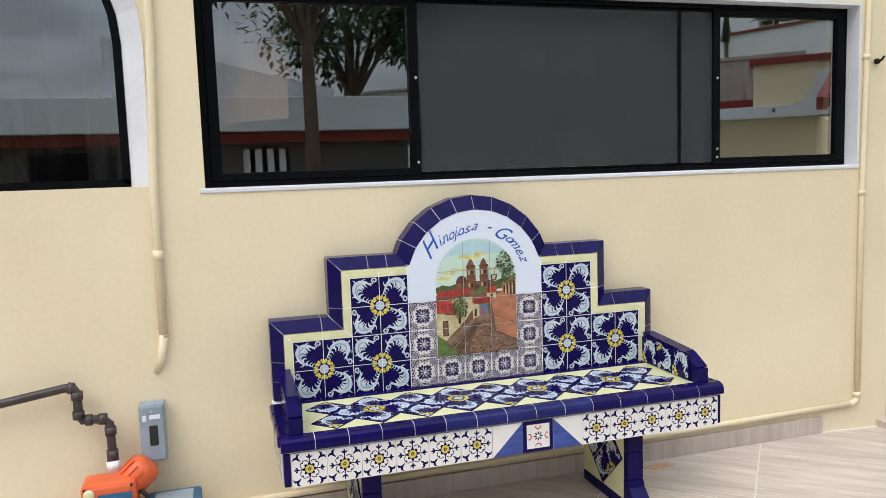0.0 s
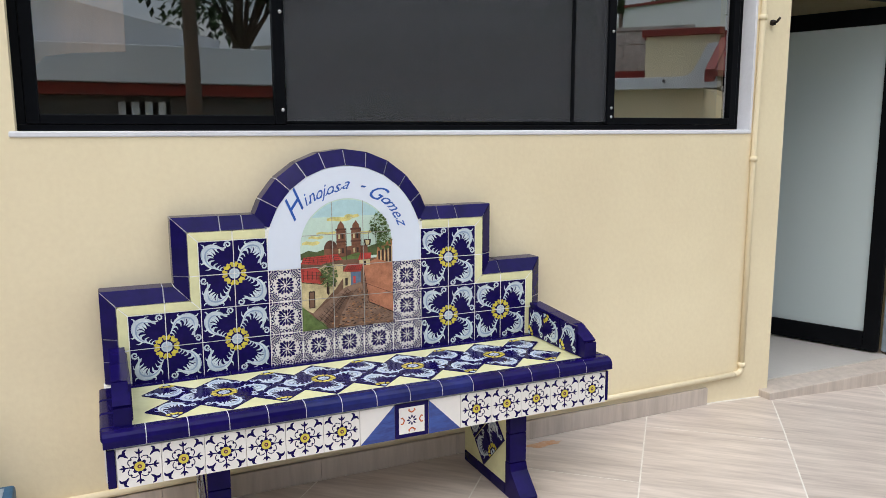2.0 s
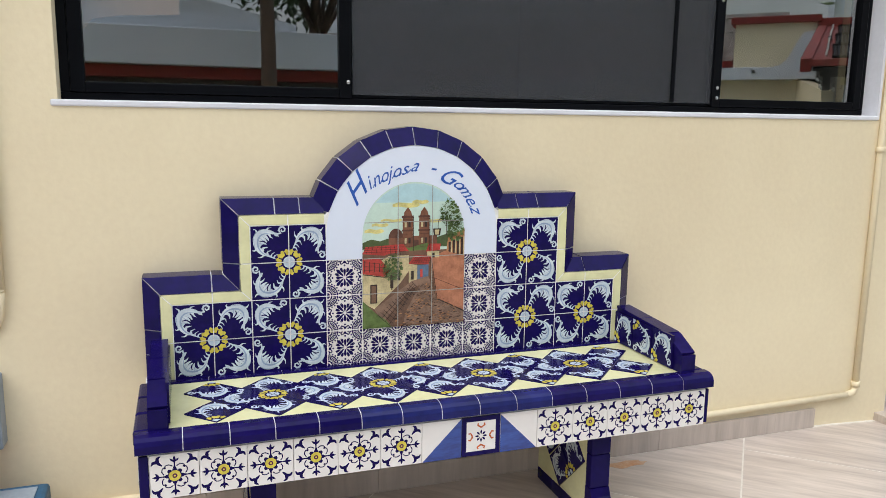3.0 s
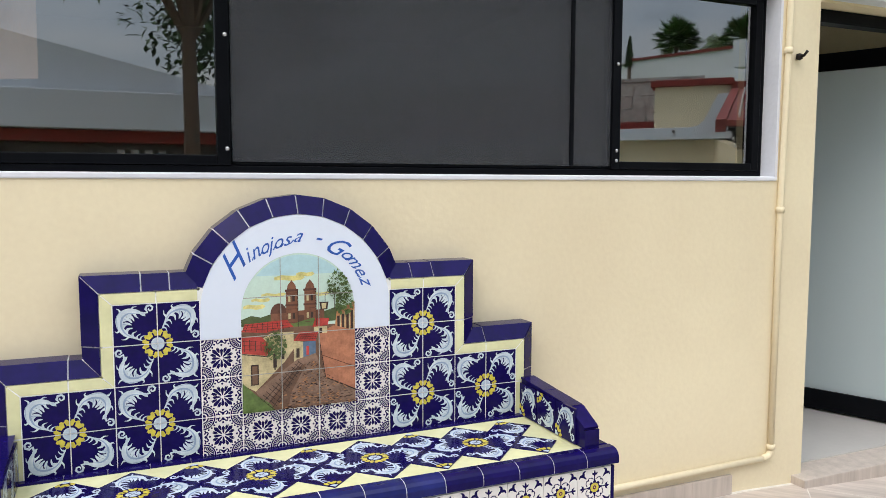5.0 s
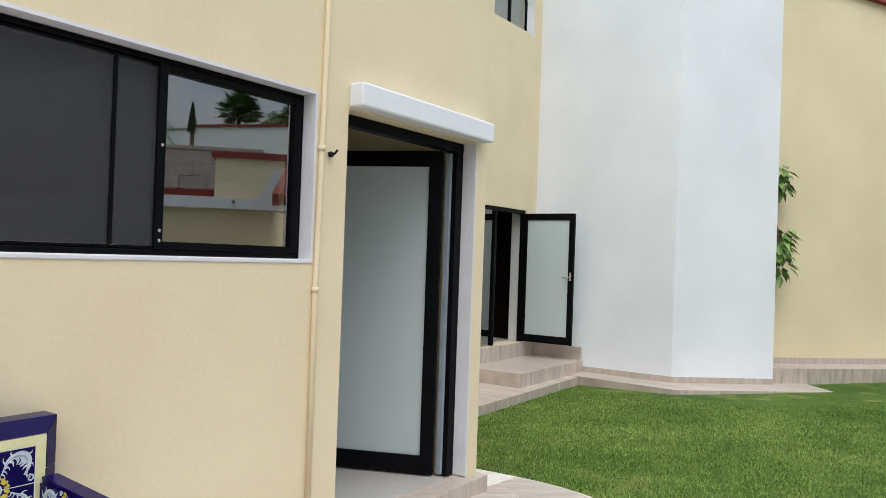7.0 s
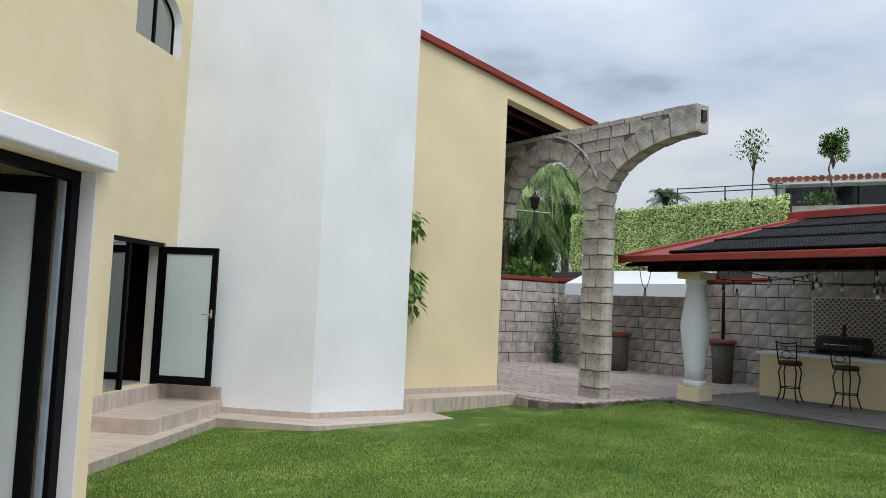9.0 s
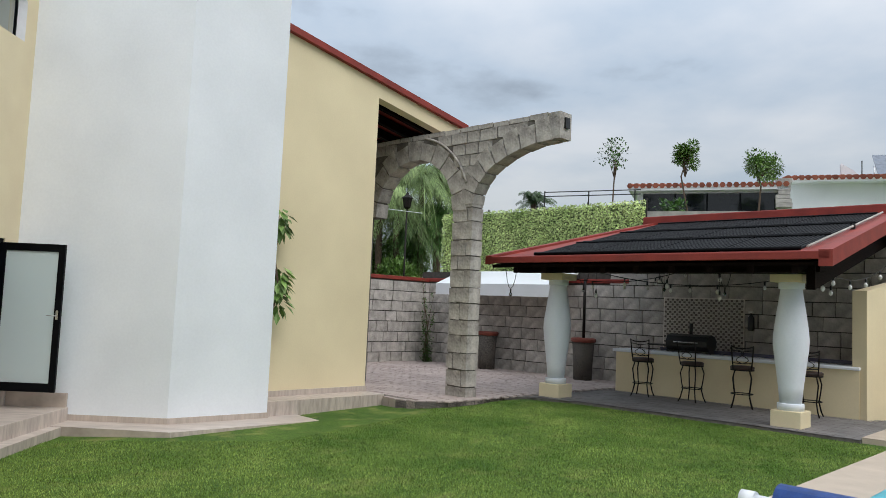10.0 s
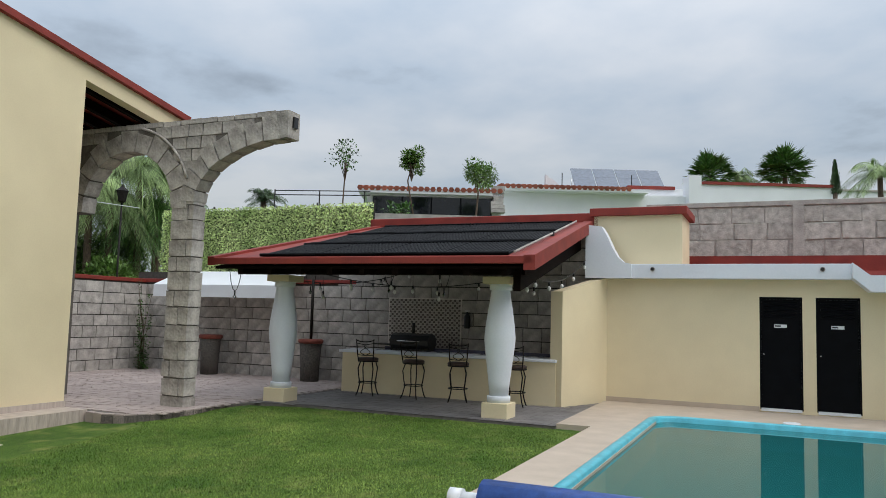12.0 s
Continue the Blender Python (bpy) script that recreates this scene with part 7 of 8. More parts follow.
def service_door(b0, b1, dz):
    d = thing("door_3", "black steel louvred service door with a small white sign", "door", GM, kind="structure")
    part("door_leaf", bbox(SA + 0.03, SA + 0.07, b0 + 0.02, b1 - 0.02, 0.075, 2.08), BLACKAL, d)
    f = bmesh.new()
    for q in ((b0, b0 + 0.03, 0.05, 2.1), (b1 - 0.03, b1, 0.05, 2.1), (b0 + 0.03, b1 - 0.03, 2.06, 2.1)):
        box(f, SA + 0.0, SA + 0.06, q[0], q[1], q[2], q[3])
    part("door_frame", f, BLACKAL, d)
    for k in range(7):
        s = bmesh.new()
        z = 1.72 + k * 0.045
        prism(s, [(SA + 0.028, z), (SA + 0.015, z + 0.008), (SA + 0.015, z + 0.012), (SA + 0.03, z + 0.03)], b0 + 0.08, b1 - 0.08, "y")
        part("slat", s, BLACKAL, d)
    sg = part("sign", bbox(SA + 0.022, SA + 0.028, (b0 + b1) / 2 - 0.1 + dz, (b0 + b1) / 2 + 0.11 + dz, 1.54, 1.60), PVC, d, "small white sign plate")
    part("sign_print", bbox(SA + 0.0205, SA + 0.0215, (b0 + b1) / 2 + 0.0 + dz, (b0 + b1) / 2 + 0.1 + dz, 1.558, 1.583), BLACKP, sg, "dark unreadable print")
    part("keyhole", tube(bmesh.new(), [(SA + 0.02, b1 - 0.07, 1.05), (SA + 0.03, b1 - 0.07, 1.05)], 0.012, 8), STEEL, d)
    part("threshold", bbox(SA - 0.02, SA + 0.06, b0 + 0.02, b1 - 0.02, 0.02, 0.07), PVC, d, "white metal threshold")


service_door(-2.57, -1.85, 0.0)
service_door(-3.50, -2.79, 0.0)
struct("service_back", bbox(SA + 0.2, SA + 0.25, -9, 0.98, -0.1, 2.4), CONC, "inner face of the service rooms", "wall", GM)
sk_ = thing("pool_skimmer_lid", "round white skimmer lid on the pool deck", "lid", GM @ pose(15.4, -2.35, 0.001))
part("lid", lathe(bmesh.new(), [(0.14, 0), (0.14, 0.012), (0.12, 0.02), (0.001, 0.021)], 20), PVC, sk_)
part("grip", bbox(-0.03, 0.03, -0.01, 0.01, 0.02, 0.028), PVC, sk_)
for b in (0.05, -2.9):
    sp = thing("drain_spout", "small dark drain pipe through the white cornice", "spout", GM @ pose(SA - 0.22, b, 2.60), "roof drain spouts")
    part("pipe", tube(bmesh.new(), [(0, 0, 0), (-0.05, 0, 0)], 0.03, 10), BLACKP, sp)
    part("flange", tube(bmesh.new(), [(0, 0, 0), (-0.01, 0, 0)], 0.045, 10), CONC, sp)

# concrete block wall behind the service roof
bw = thing("wall_blocks", "bare concrete block wall with pillars behind the flat roof", "wall", GM, kind="structure")
part("core", bbox(19.6, 19.75, -14.0, 0.6, 2.3, 4.25), CONC, bw)
bm = bmesh.new()
for r in range(3):
    b = -13.9 + (0.33 if r % 2 else 0.0)
    z = 3.07 + r * 0.365
    while b < 0.35:
        j = rr.uniform(-0.012, 0.008)
        w = rr.uniform(0.5, 0.78)
        mark = len(bm.verts)
        box(bm, 19.582 + j, 19.61, b + 0.012, b + w - 0.014, z + 0.006, z + 0.35)
        bm.verts.ensure_lookup_table()
        for vv in bm.verts[mark:]:
            vv.co += Vector((rr.uniform(-0.008, 0.004), rr.uniform(-0.02, 0.02), rr.uniform(-0.016, 0.014)))
        b += w
tagged(part("blocks", bm, CBLOCK, bw, "rough brownish concrete blocks"), kind="stuff")
for b in (0.0, -2.7, -5.5, -8.3, -11.0):
    part("pillar", bbox(19.53, 19.6, b, b + 0.22, 2.6, 4.25), CONC, bw)
part("cap_band", bbox(19.55, 19.8, -14.0, 0.6, 4.17, 4.28, 0.012), CONC, bw, "rough concrete capping")
part("footing", bbox(19.35, 19.6, -13.9, 0.4, 2.6, 3.06), REDP, bw, "red painted flashing")

# pool cover roller
ro = thing("cover_roller", "blue pool cover rolled on a white tube at the pool edge", "pool cover", GM @ pose(7.05, -0.17, 0.14))
for b in (-0.1, -2.5):
    part("stand", prism(bmesh.new(), [(-0.16, -0.14), (-0.10, -0.14), (0.0, 0.10), (0.10, -0.14), (0.16, -0.14), (0.03, 0.17), (-0.03, 0.17)], b - 0.015, b + 0.015, "y"), PVC, ro, "white stand")
part("cover", tube(bmesh.new(), [(0, 0.0, 0.12), (0, -2.6, 0.12)], 0.155, 18), FABRIC, ro, "rolled blue cover")
part("tube", tube(bmesh.new(), [(0, 0.16, 0.12), (0, 0.0, 0.12)], 0.05, 12), PVC, ro, "white tube end")
part("cap", tube(bmesh.new(), [(0, 0.26, 0.12), (0, 0.16, 0.12)], 0.07, 12), PVC, ro, "white end cap")


# ---- plants ----
def leaf_quad(bm, p, d, up, L, W, mi=0):
    s = d.cross(up)
    s = s.normalized() if s.length > 1e-4 else Vector((1, 0, 0))
    n = s.cross(d).normalized()
    a = bm.verts.new(p)
    b = bm.verts.new(p + d * L * 0.5 + s * W * 0.5 + n * L * 0.06)
    c = bm.verts.new(p + d * L)
    e = bm.verts.new(p + d * L * 0.5 - s * W * 0.5 + n * L * 0.06)
    f = bm.faces.new((a, b, c, e))
    f.material_index = mi


def rand_dir(r, zlo=-0.4, zhi=1.0):
    t, z = r.uniform(0, 2 * math.pi), r.uniform(zlo, zhi)
    q = math.sqrt(max(0, 1 - z * z))
    return Vector((q * math.cos(t), q * math.sin(t), z))


def tree(name, label, at, height, crown_z, crown_r, leaves, leaf_len, seed, leafmat=None, trunk_r=0.05, squash=1.0, category="tree", bare=0.0):
    """Tapered trunk, limbs and a crown of many leaves in uneven clumps."""
    r = random.Random(seed)
    t = thing(name, label, category, at)
    tr = bmesh.new()
    tube(tr, [(0, 0, 0), (r.uniform(-0.03, 0.03) * height, 0, height * 0.35), (r.uniform(-0.04, 0.04) * height, r.uniform(-0.03, 0.03) * height, height * 0.7), (0, 0, crown_z)], [trunk_r, trunk_r * 0.8, trunk_r * 0.6, trunk_r * 0.35], 7)
    clumps = []
    for k in range(9):
        d = rand_dir(r, -0.35, 0.95)
        c = Vector((0, 0, crown_z)) + Vector((d.x * crown_r, d.y * crown_r, d.z * crown_r * squash)) * r.uniform(0.35, 0.85)
        clumps.append((c, crown_r * r.uniform(0.28, 0.5)))
        tube(tr, [(0, 0, crown_z - crown_r * squash * 0.75), tuple((Vector((0, 0, crown_z - crown_r * 0.3)) + c) / 2), tuple(c)], [trunk_r * 0.4, trunk_r * 0.25, trunk_r * 0.1], 5)
    part("trunk", tr, BARK, t)
    lv = bmesh.new()
    for _ in range(leaves):
        c, cr = r.choice(clumps)
        d = rand_dir(r, -1, 1)
        p = c + d * cr * r.random() ** 0.45
        leaf_quad(lv, p, (d + rand_dir(r, -1, 1) * 0.8).normalized(), Vector((0, 0, 1)), leaf_len * r.uniform(0.7, 1.3), leaf_len * 0.55)
    tagged(part("crown", lv, leafmat or LEAF, t), kind="stuff")
    return t


def palm(label, at, trunk_h, frond_len, n, seed, droop=0.9, leafmat=None, group=""):
    r = random.Random(seed)
    t = thing("palm_tree", label, "palm", at, group)
    part("trunk", tube(bmesh.new(), [(0, 0, 0), (0.05, 0.02, trunk_h * 0.5), (0, 0, trunk_h)], [0.16, 0.12, 0.10], 9), BARK, t)
    bm = bmesh.new()
    for k in range(n):
        az = 2 * math.pi * k / n * 2.4 + r.uniform(-0.2, 0.2)
        el = r.uniform(-0.3, 1.35)
        h = Vector((math.cos(az), math.sin(az), 0))
        L = frond_len * r.uniform(0.75, 1.1)
        pts = []
        for i in range(9):
            s = i / 8
            pts.append(Vector((0, 0, trunk_h)) + h * L * s * math.cos(el) + Vector((0, 0, 1)) * L * (s * math.sin(el) - droop * s * s * 0.75))
        tube(bm, pts, [0.02 * (1 - 0.8 * i / 8) * frond_len / 2 for i in range(9)], 4)
        side = h.cross(Vector((0, 0, 1)))
        for i in range(1, 9):
            for m_ in range(5):
                p = pts[i - 1].lerp(pts[i], m_ / 5)
                f = (pts[i] - pts[i - 1]).normalized()
                ll = frond_len * 0.30 * (1 - 0.55 * abs((i - 4) / 5))
                for sg in (1, -1):
                    d = (side * sg * 0.8 + f * 0.6 + Vector((0, 0, -0.55 - 0.7 * r.random()))).normalized()
                    leaf_quad(bm, p, d, Vector((0, 0, 1)), ll * r.uniform(0.8, 1.25), 0.022 * frond_len / 2)
    tagged(part("crown", bm, leafmat or PALML, t), kind="stuff")
    return t


def fan_palm(label, at, trunk_h, size, n, seed, leafmat):
    """A trunk with a full head of stiff fan leaves, each of narrow blades round a hub."""
    r = random.Random(seed)
    t = thing("palm_tree", label, "palm", at, "palms beyond the roofs")
    part("trunk", tube(bmesh.new(), [(0, 0, 0), (0.05, 0.02, trunk_h * 0.5), (0, 0, trunk_h)], [0.2, 0.16, 0.14], 9), BARK, t)
    bm = bmesh.new()
    for _ in range(n):
        d = rand_dir(r, -0.45, 1.0)
        hub = Vector((0, 0, trunk_h)) + d * size * r.uniform(0.35, 0.62)
        tube(bm, [(0, 0, trunk_h), tuple(hub)], [0.02, 0.012], 4)
        side = d.cross(Vector((0, 0, 1))).normalized()
        for k in range(13):
            q = radians(-78 + 13 * k)
            v = (d * math.cos(q) + side * math.sin(q) + Vector((0, 0, r.uniform(-0.12, 0.05)))).normalized()
            leaf_quad(bm, hub, v, side.cross(d), size * r.uniform(0.38, 0.55) * (0.75 + 0.25 * math.cos(q)), 0.055 * size)
    tagged(part("crown", bm, leafmat, t), kind="stuff")
    return t


# artificial ivy fence on the boundary
hd = thing("ivy_screen", "light green artificial ivy screen on a fence above the stone wall", "hedge screen", GM)
r_ = random.Random(31)
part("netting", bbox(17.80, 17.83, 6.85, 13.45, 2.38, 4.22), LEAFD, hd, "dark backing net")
bm = bmesh.new()
for _ in range(26000):
    p = Vector((17.79 - r_.uniform(0, 0.07), r_.uniform(6.82, 13.47), r_.uniform(2.36, 4.28)))
    d = Vector((-0.5, r_.uniform(-1, 1), r_.uniform(-1.0, 0.6))).normalized()
    leaf_quad(bm, p, d, Vector((-1, 0, 0.3)), r_.uniform(0.035, 0.075), 0.042)
tagged(part("leaves", bm, LEAFI, hd), kind="stuff")
for b in (6.85, 8.5, 10.1, 11.8, 13.4):
    part("post", tube(bmesh.new(), [(17.86, b, 2.3), (17.86, b, 4.35)], 0.025, 6), WROUGHT, hd)

# climbing shrub at the wall corner
sh = thing("wall_shrub", "small green shrub climbing in the corner of the stone wall", "shrub", GM @ pose(17.0, 13.2, -0.05))
tr, lv = bmesh.new(), bmesh.new()
for k in range(7):
    x, y = r_.uniform(-0.2, 0.15), r_.uniform(-0.25, 0.15)
    hgt = r_.uniform(0.6, 2.2) if k else 2.4
    pts = [(x * s + 0.1 * math.sin(s * 5 + k), y * s, hgt * s) for s in (0, 0.3, 0.6, 1.0)]
    tube(tr, pts, [0.012, 0.01, 0.008, 0.004], 5)
    for _ in range(130):
        s = r_.random() ** 1.6
        p = Vector((x * s, y * s, hgt * s)) + rand_dir(r_, -1, 1) * 0.22 * (1 - 0.75 * s) * r_.random()
        leaf_quad(lv, p, rand_dir(r_, -0.8, 0.8), Vector((0, 0, 1)), 0.07, 0.045)
tagged(part("stems", tr, BARK, sh), kind="stuff")
tagged(part("leaves", lv, LEAF, sh), kind="stuff")

# slender plant between the tower and the wing: bare stem with leaf tufts
pl = thing("garden_plant", "slender plant with a bent bare stem and drooping leaf tufts", "plant", G(8.17, 7.96, 0.0))
st = [Vector((0, 0, 0)), Vector((0.03, -0.02, 0.6)), Vector((-0.02, 0, 1.0)), Vector((0.06, -0.08, 1.35)), Vector((0.14, -0.10, 1.75)), Vector((0.05, -0.08, 2.15)), Vector((0.10, -0.06, 2.55)), Vector((0.1, -0.06, 2.85))]
part("stem", tube(bmesh.new(), st, [0.035, 0.03, 0.028, 0.026, 0.024, 0.022, 0.02, 0.012], 7), BARK, pl)
lv = bmesh.new()
for c, m_, R in ((Vector((0.13, -0.1, 1.9)), 80, 0.25), (Vector((0.12, -0.06, 2.8)), 64, 0.25), (Vector((0.16, -0.1, 1.58)), 34, 0.22)):
    for _ in range(m_):
        d = rand_dir(r_, -0.9, 0.5)
        p = c + d * 0.1 + Vector((0, 0, r_.uniform(-0.15, 0.12)))
        leaf_quad(lv, p, (d + Vector((0, 0, -0.9))).normalized(), Vector((0, 0, 1)), R * r_.uniform(0.7, 1.1), 0.10)
tagged(part("leaves", lv, MIDLEAF, pl), kind="stuff")


# ---- neighbourhood beyond the boundary: lateral, depth, height from the lookout ----
NM = pose(-0.281, -2.747, 0, 0, 0, -111.2)

nh = thing("neighbour_house", "white neighbour house with dark strip windows and clay tile eaves", "house", NM)
part("wall", bbox(-3.12, 2.26, 30, 37, -0.5, 6.36), FARW, nh)
win = part("window", bbox(-2.89, 1.88, 29.94, 30, 5.58, 6.27), DARKGL, nh, "dark tinted strip window")
for x in (-1.7, -0.54, 0.63):
    part("mullion", bbox(x - 0.03, x + 0.03, 29.9, 29.95, 5.58, 6.27), BLACKAL, win)
part("eave", bbox(-3.41, 2.24, 29.5, 37, 6.34, 6.5), FARW, nh, "white eave")
bm = bmesh.new()
x = -3.36
while x < 2.24:
    tube(bm, [(x, 29.45, 6.52), (x, 33, 7.02)], 0.11, 6)
    x += 0.24
tagged(part("roof_tiles", bm, TILEROOF, nh, "clay roof tiles"), kind="stuff")
bm = bmesh.new()
rs = random.Random(8)
z = 5.69
while z < 6.68:
    box(bm, 1.86 + rs.uniform(-0.05, 0.05), 2.33 + rs.uniform(-0.05, 0.05), 29.5, 30, z, z + 0.14)
    z += 0.15
tagged(part("stone_chimney", bm, STONEI, nh, "rough stone chimney"), kind="stuff")
rail = thing("roof_rail", "thin black roof railing", "railing", NM)
for z in (6.07, 5.91):
    part("bar", tube(bmesh.new(), [(-6.36, 28, z), (-2.8, 28, z + 0.06)], 0.02, 5), BLACKP, rail)
for x in (-6.36, -4.69, -3.01):
    part("post", tube(bmesh.new(), [(x, 28, 3.5), (x, 28, 6.11)], 0.025, 5), BLACKP, rail)

nh = thing("neighbour_house", "long white neighbour house with a clay tiled edge", "house", NM)
part("wall", bbox(2.58, 11.6, 36, 44, -0.5, 7.6), FARW, nh)
part("eave", bbox(2.69, 9.58, 35.3, 44, 7.6, 7.74), FARW, nh)
bm = bmesh.new()
x = 2.69
while x < 8.72:
    tube(bm, [(x, 35.25, 7.76), (x, 38, 8.16)], 0.12, 6)
    x += 0.26
tagged(part("roof_tiles", bm, TILEROOF, nh, "clay roof tiles"), kind="stuff")
part("gable", prism(bmesh.new(), [(4.95, 7.6), (6.08, 7.74), (5.41, 8.37), (4.95, 8.68)], 37, 37.4, "y"), FARW, nh)
part("roof_room", bbox(9.04, 11.78, 37, 42, 7.61, 8.13), FARW, nh)
part("coping", bbox(8.99, 11.33, 36.9, 42, 8.07, 8.23), REDP, nh)
part("corner_tower", bbox(11.57, 12.16, 35.5, 36.4, 7.21, 8.55), FARW, nh)
for x in (6.08, 9.71):
    part("aerial", tube(bmesh.new(), [(x, 39, 7.74), (x, 39, 9.16)], 0.025, 5), BLACKP, nh)

sp = thing("solar_array", "tilted blue grey solar panels on a roof stand", "solar panels", NM)
for k in range(4):
    x0 = 6.88 + k * 1.225
    for j in range(2):
        q = sheet(bmesh.new(), [(x0 + 0.03, 40 + j * 0.75, 8.64 + j * 0.62), (x0 + 1.225 - 0.03, 40 + j * 0.75, 8.64 + j * 0.62), (x0 + 1.225 - 0.03, 40.74 + j * 0.75, 9.25 + j * 0.62), (x0 + 0.03, 40.74 + j * 0.75, 9.25 + j * 0.62)], 0, 0.05)
        part("panel", q, SOLARB, sp)
for x in (7.06, 9.45, 11.6):
    part("strut", tube(bmesh.new(), [(x, 41.9, 8.37), (x, 41.9, 9.45)], 0.04, 6), STEEL, sp)
    part("strut", tube(bmesh.new(), [(x, 40.1, 8.22), (x, 40.1, 8.67)], 0.04, 6), STEEL, sp)
wl = thing("roof_wall", "white roof parapet with a brick red edge", "parapet", NM)
part("wall", bbox(13.63, 20.69, 40, 45, 3.0, 8.95), FARW, wl)
part("coping", bbox(13.57, 20.75, 39.9, 45, 8.95, 9.1), REDP, wl)
wl = thing("roof_wall", "plain white neighbour roof wall further off", "parapet", NM)
part("wall", bbox(22.56, 28.15, 44, 48, 3.0, 9.51), FARW, wl)
part("coping", bbox(22.49, 28.22, 43.9, 48, 9.51, 9.61), CONC, wl)
fan_palm("dark green fan palm above the roofs", NM @ pose(16.65, 47, 0), 10.75, 1.75, 90, 41, LEAF)
palm("dark green fan palm above the roofs", NM @ pose(18.87, 48, 0), 10.87, 1.7, 44, 47, 0.8, PALML, "palms beyond the roofs")
fan_palm("dark green fan palm above the roofs", NM @ pose(20.9, 46, 0), 10.95, 1.85, 96, 42, LEAF)
palm("pale green feather palm above the roofs", NM @ pose(17.44, 30, 0), 7.87, 1.9, 22, 43, 0.9, PALML, "palms beyond the roofs")
palm("small dark palm above the ivy screen", NM @ pose(-7.26, 30, 0), 6.06, 1.1, 40, 44, 0.8, LEAFD, "palms beyond the roofs")
cy = thing("cypress", "narrow dark cypress above the roofs", "tree", NM @ pose(20.84, 40, 0))
part("trunk", tube(bmesh.new(), [(0, 0, 0), (0, 0, 8.7)], 0.12, 6), BARK, cy)
lv = bmesh.new()
for _ in range(900):
    s = r_.random()
    p = Vector((0, 0, 8.55 + s * 1.79)) + Vector((r_.uniform(-1, 1), r_.uniform(-1, 1), 0)) * 0.26 * (1 - s) ** 0.7
    leaf_quad(lv, p, Vector((r_.uniform(-0.3, 0.3), r_.uniform(-0.3, 0.3), 1)).normalized(), Vector((1, 0, 0)), 0.22, 0.07)
tagged(part("crown", lv, LEAFD, cy), kind="stuff")

tree("young_tree", "thin young tree with sparse leaves on the neighbour terrace", NM @ pose(-3.36, 25, 3.2), 4.15, 3.41, 0.62, 330, 0.11, 51, LEAF, 0.035, 1.35)
tree("young_tree", "young tree with a dense small crown on the neighbour terrace", NM @ pose(-1.14, 25, 3.6), 3.5, 2.92, 0.55, 1900, 0.10, 52, MIDLEAF, 0.04, 1.2)
tree("young_tree", "young tree with a broad crown on the neighbour terrace", NM @ pose(1.01, 25, 3.6), 3.0, 2.59, 0.95, 2300, 0.10, 53, MIDLEAF, 0.045, 0.45)
tree("potted_shrub", "low grassy shrub on the neighbour terrace", NM @ pose(-1.48, 25, 4.85), 0.3, 0.16, 0.5, 300, 0.16, 54, LEAF, 0.02, 0.35, "shrub")
st_ = struct("neighbour_terrace", bbox(-4.19, 2.17, 24, 28, -0.5, 4.79), CONC, "neighbour terrace behind the pavilion", "terrace", NM)

palm("tall feathery palm with hanging fronds behind the stone wall", NM @ pose(-10.0, 24.5, -0.3), 6.39, 2.3, 60, 61, 1.25, PALML, "garden palms")
palm("tall feathery palm with hanging fronds behind the stone wall", NM @ pose(-11.14, 23.5, -0.3), 5.69, 2.0, 56, 62, 1.2, PALML, "garden palms")
palm("tall feathery palm with hanging fronds behind the stone wall", NM @ pose(-10.46, 27.5, -0.3), 6.74, 1.9, 50, 63, 1.2, LEAF, "garden palms")
palm("feathery palm with hanging fronds behind the stone wall", NM @ pose(-10.70, 24.00, -0.3), 5.29, 1.9, 46, 64, 1.3, PALML, "garden palms")
palm("feathery palm with hanging fronds behind the stone wall", NM @ pose(-9.50, 24.80, -0.3), 5.09, 1.9, 46, 65, 1.3, LEAF, "garden palms")
palm("feathery palm with hanging fronds behind the stone wall", NM @ pose(-11.60, 24.50, -0.3), 5.39, 2.0, 46, 66, 1.3, PALML, "garden palms")
palm("feathery palm with hanging fronds behind the stone wall", NM @ pose(-10.20, 25.00, -0.3), 4.39, 1.8, 46, 67, 1.3, LEAF, "garden palms")
for x, y, z, r, s in ((-11.61, 24.5, 3.44, 1.5, 71), (-10.6, 24.9, 3.37, 1.3, 72), (-12.62, 24.5, 3.77, 1.5, 73), (-11.1, 23.2, 2.5, 1.3, 74), (-9.9, 23.4, 2.4, 1.2, 75), (-12.3, 23.2, 2.7, 1.3, 76)):
    tree("garden_shrub", "dense green shrub behind the stone wall", NM @ pose(x, y, -0.3), z + 0.3, z, r, 2600, 0.16, s, MIDLEAF, 0.06, 0.9, "shrub")
lm = thing("garden_lantern", "black post lantern behind the arch", "lantern", NM @ pose(-9.6, 22.3, -0.1))
part("post", tube(bmesh.new(), [(0, 0, 0), (0, 0, 4.76)], 0.03, 8), WROUGHT, lm)
part("lamp", lathe(bmesh.new(), [(0.06, 0), (0.12, 0.05), (0.17, 0.33), (0.19, 0.35), (0.06, 0.47), (0.02, 0.55)], 8, smooth=False), WROUGHT, lm, at=pose(0, 0, 4.76))
ln = thing("fence_wire", "pale wire strung along the boundary", "wire", NM)
part("wire", tube(bmesh.new(), [(-11.63, 21.5, 4.75), (-8.74, 21.5, 4.41)], 0.012, 5), PVC, ln)


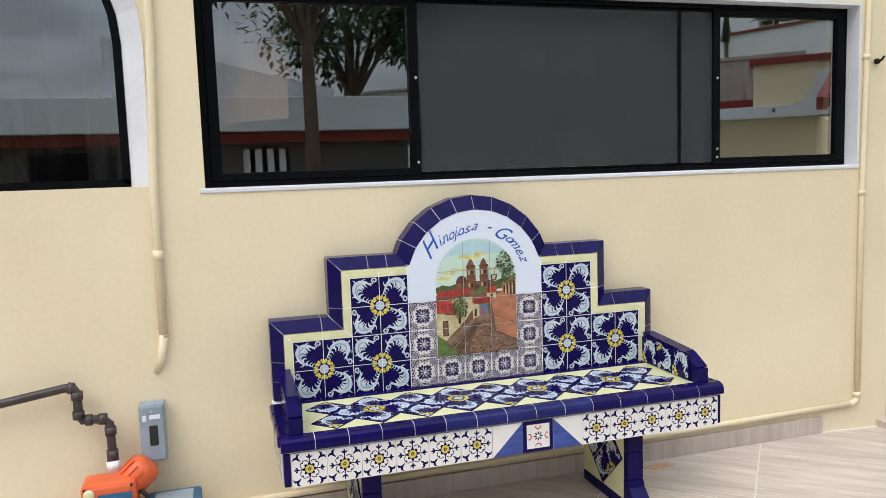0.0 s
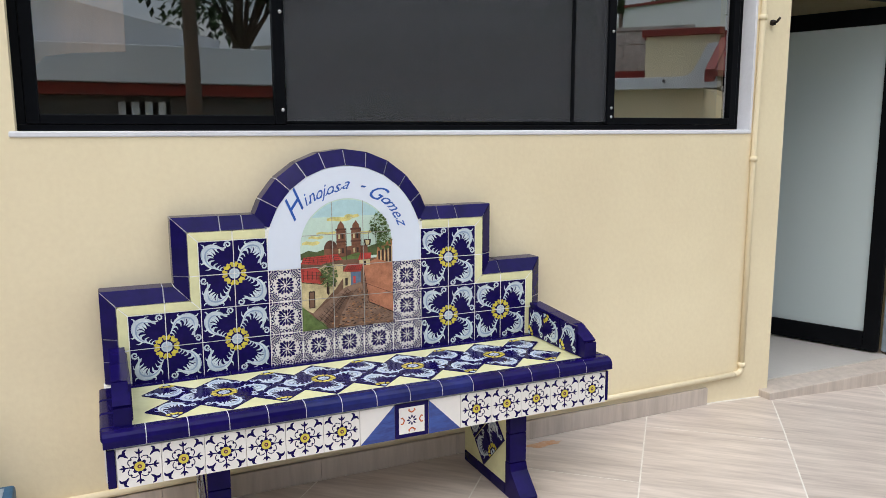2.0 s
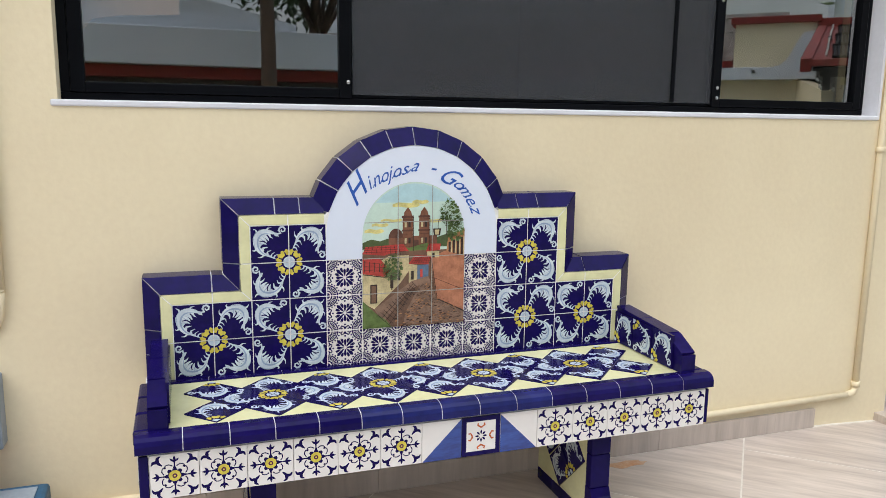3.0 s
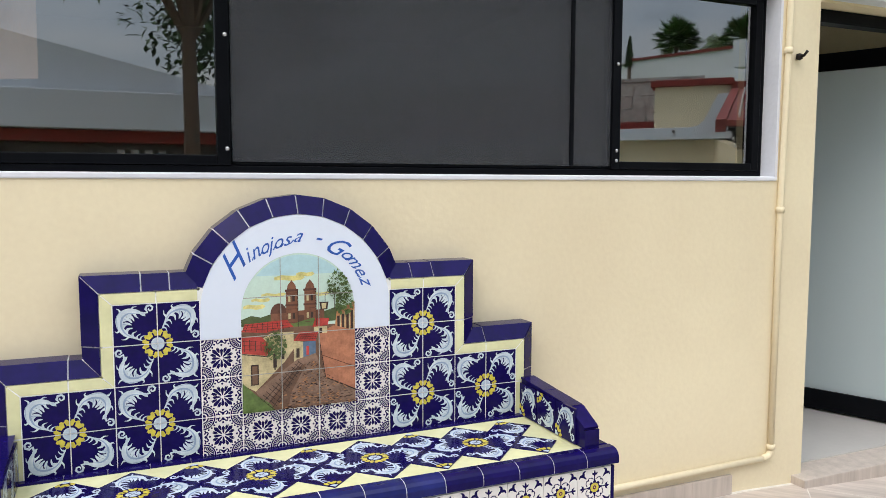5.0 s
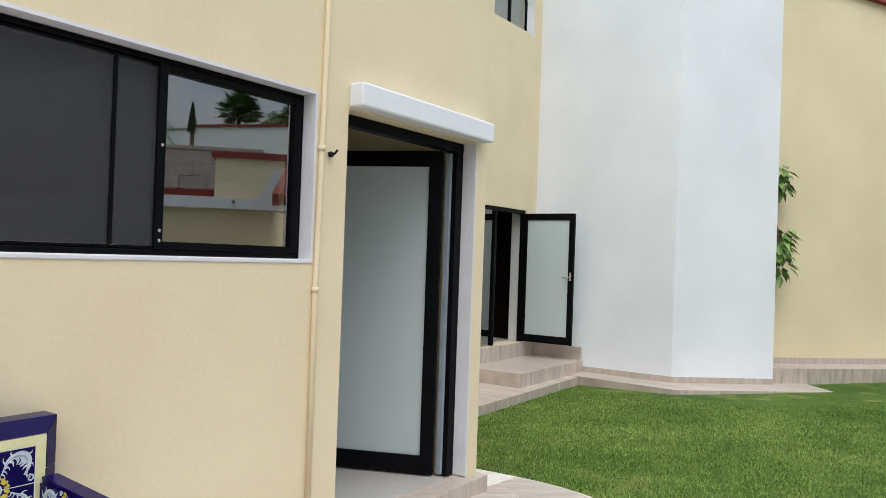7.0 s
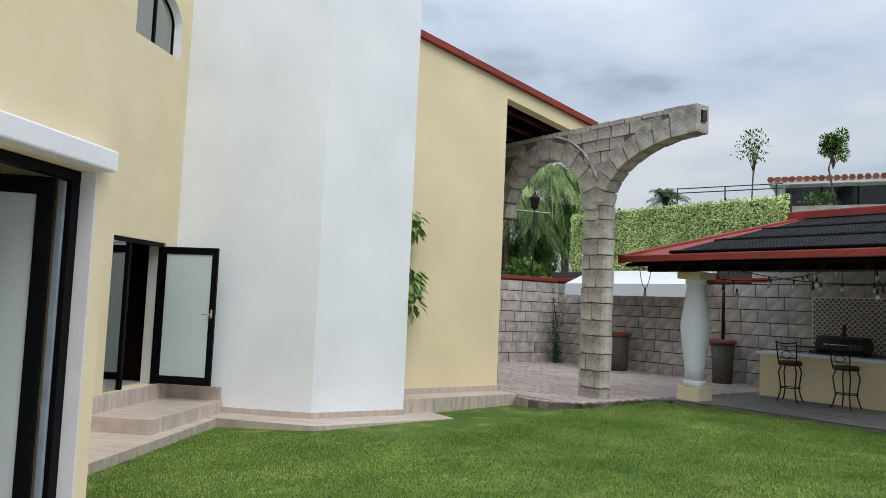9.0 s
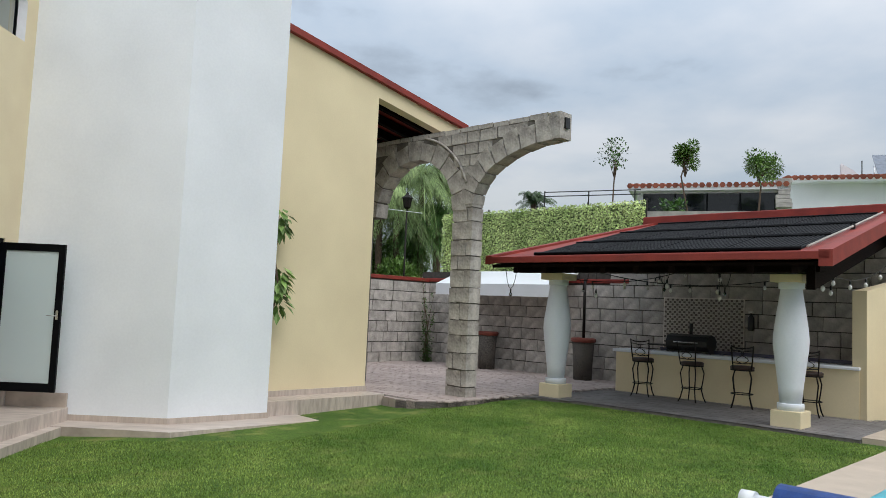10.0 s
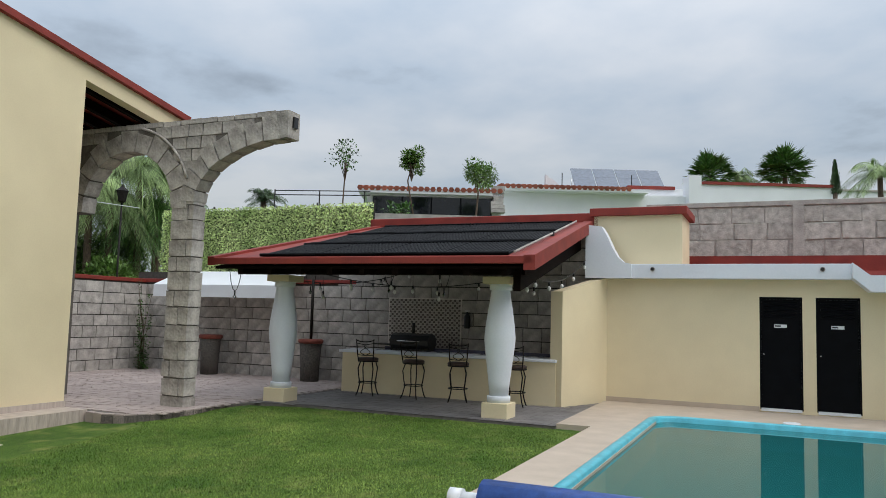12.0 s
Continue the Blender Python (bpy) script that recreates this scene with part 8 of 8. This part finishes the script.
# ---- behind the walker: what the window panes mirror ----
bh = thing("opposite_house", "low house with a white roof edge across the pool, wall darkened as porch shade", "house")
bm = bmesh.new()
wall_with_holes(bm, -14.0, 3.2, -0.4, 2.35, -13.4, -13.2, [(-0.4, 0.6, 0.0, 2.0), (-4.5, -2.2, 0.9, 2.0)])
# the porch's shade is put into the wall colour: dark material over the whole wall
part("wall", bm, PEBBLE, bh, "rough wall coloured dark for porch shade")
part("roof_edge", bbox(-14.0, 3.4, -14.0, -12.7, 2.35, 3.05, 0.02), WHITEW, bh, "white roof edge")
part("gable", prism(bmesh.new(), [(-3.0, 3.05), (1.6, 3.05), (1.6, 3.25), (-3.0, 4.3)], -14.5, -13.2, "y"), WHITEW, bh)
part("fascia_board", bbox(-14.0, 3.3, -13.18, -12.95, 2.12, 2.34), REDP, bh, "brick red fascia board")
for x in (-0.4, -0.15, 0.1, 0.35):
    part("curtain_strip", bbox(x + 0.02, x + 0.16, -13.35, -13.3, 0.0, 2.0), WHITEW, bh)
# dark sheet behind the openings stands for the unlit interior
part("inside", bbox(-14, 3.2, -16.5, -16.4, -0.4, 2.4), DARKWD, bh)
tree("tall_tree", "tall dark tree beside the pool house", pose(0.75, -10.6, -0.4), 8.2, 5.9, 2.5, 5200, 0.2, 81, LEAFD, 0.16, 1.0)
tree("tall_tree", "tall dark tree behind the pool house", pose(2.8, -17.5, -0.4), 8.0, 5.6, 2.7, 3600, 0.25, 82, LEAFD, 0.2, 0.9)
struct("wall_boundary", bbox(-14.2, -14.0, -14, 4, -0.5, 2.6), YELLOW2, "plain cream boundary wall", "wall")

# tan cupboard and dark table inside the bench room
cb_ = thing("blind", "tan cloth blind hanging behind the window pane", "blind")
bm = bmesh.new()
prism(bm, [(-1.02, 2.22), (-1.02, 1.60), (-0.98, 1.645), (-0.90, 1.66), (-0.72, 1.672), (-0.715, 2.22)], 0.262, 0.268, "y")
part("cloth", bm, TAN, cb_)
part("rail", tube(bmesh.new(), [(-1.03, 0.265, 2.225), (-0.70, 0.265, 2.225)], 0.012, 8), PVC, cb_)
tb = thing("worktop", "dark worktop under the window inside", "worktop")
part("top", bbox(-1.1, 2.1, 0.5, 1.1, 1.30, 1.36), DARKWD, tb)
part("base", bbox(-1.1, 2.1, 0.55, 1.05, 0.03, 1.29), DARKWD, tb)
for k, (x, y, w, h) in enumerate(((-1.6, 0.9, 0.5, 2.3), (-2.2, 1.4, 0.4, 2.2))):
    cu = thing("curtain", "pale grey folded curtain behind the arched window", "curtain")
    bm = bmesh.new()
    pts = [(x + w * i / 24, y + 0.03 * math.sin(i * 1.4)) for i in range(25)]
    for p, q in zip(pts, pts[1:]):
        bm.faces.new([bm.verts.new(v_) for v_ in ((*p, 0.1), (*q, 0.1), (*q, h + 0.3), (*p, h + 0.3))])
    bmesh.ops.solidify(bm, geom=bm.faces[:], thickness=0.004)
    part("cloth", bm, INWALL, cu)
    part("rod", tube(bmesh.new(), [(x - 0.1, y, h + 0.31), (x + w + 0.1, y, h + 0.31)], 0.012, 6), STEEL, cu)
grass()
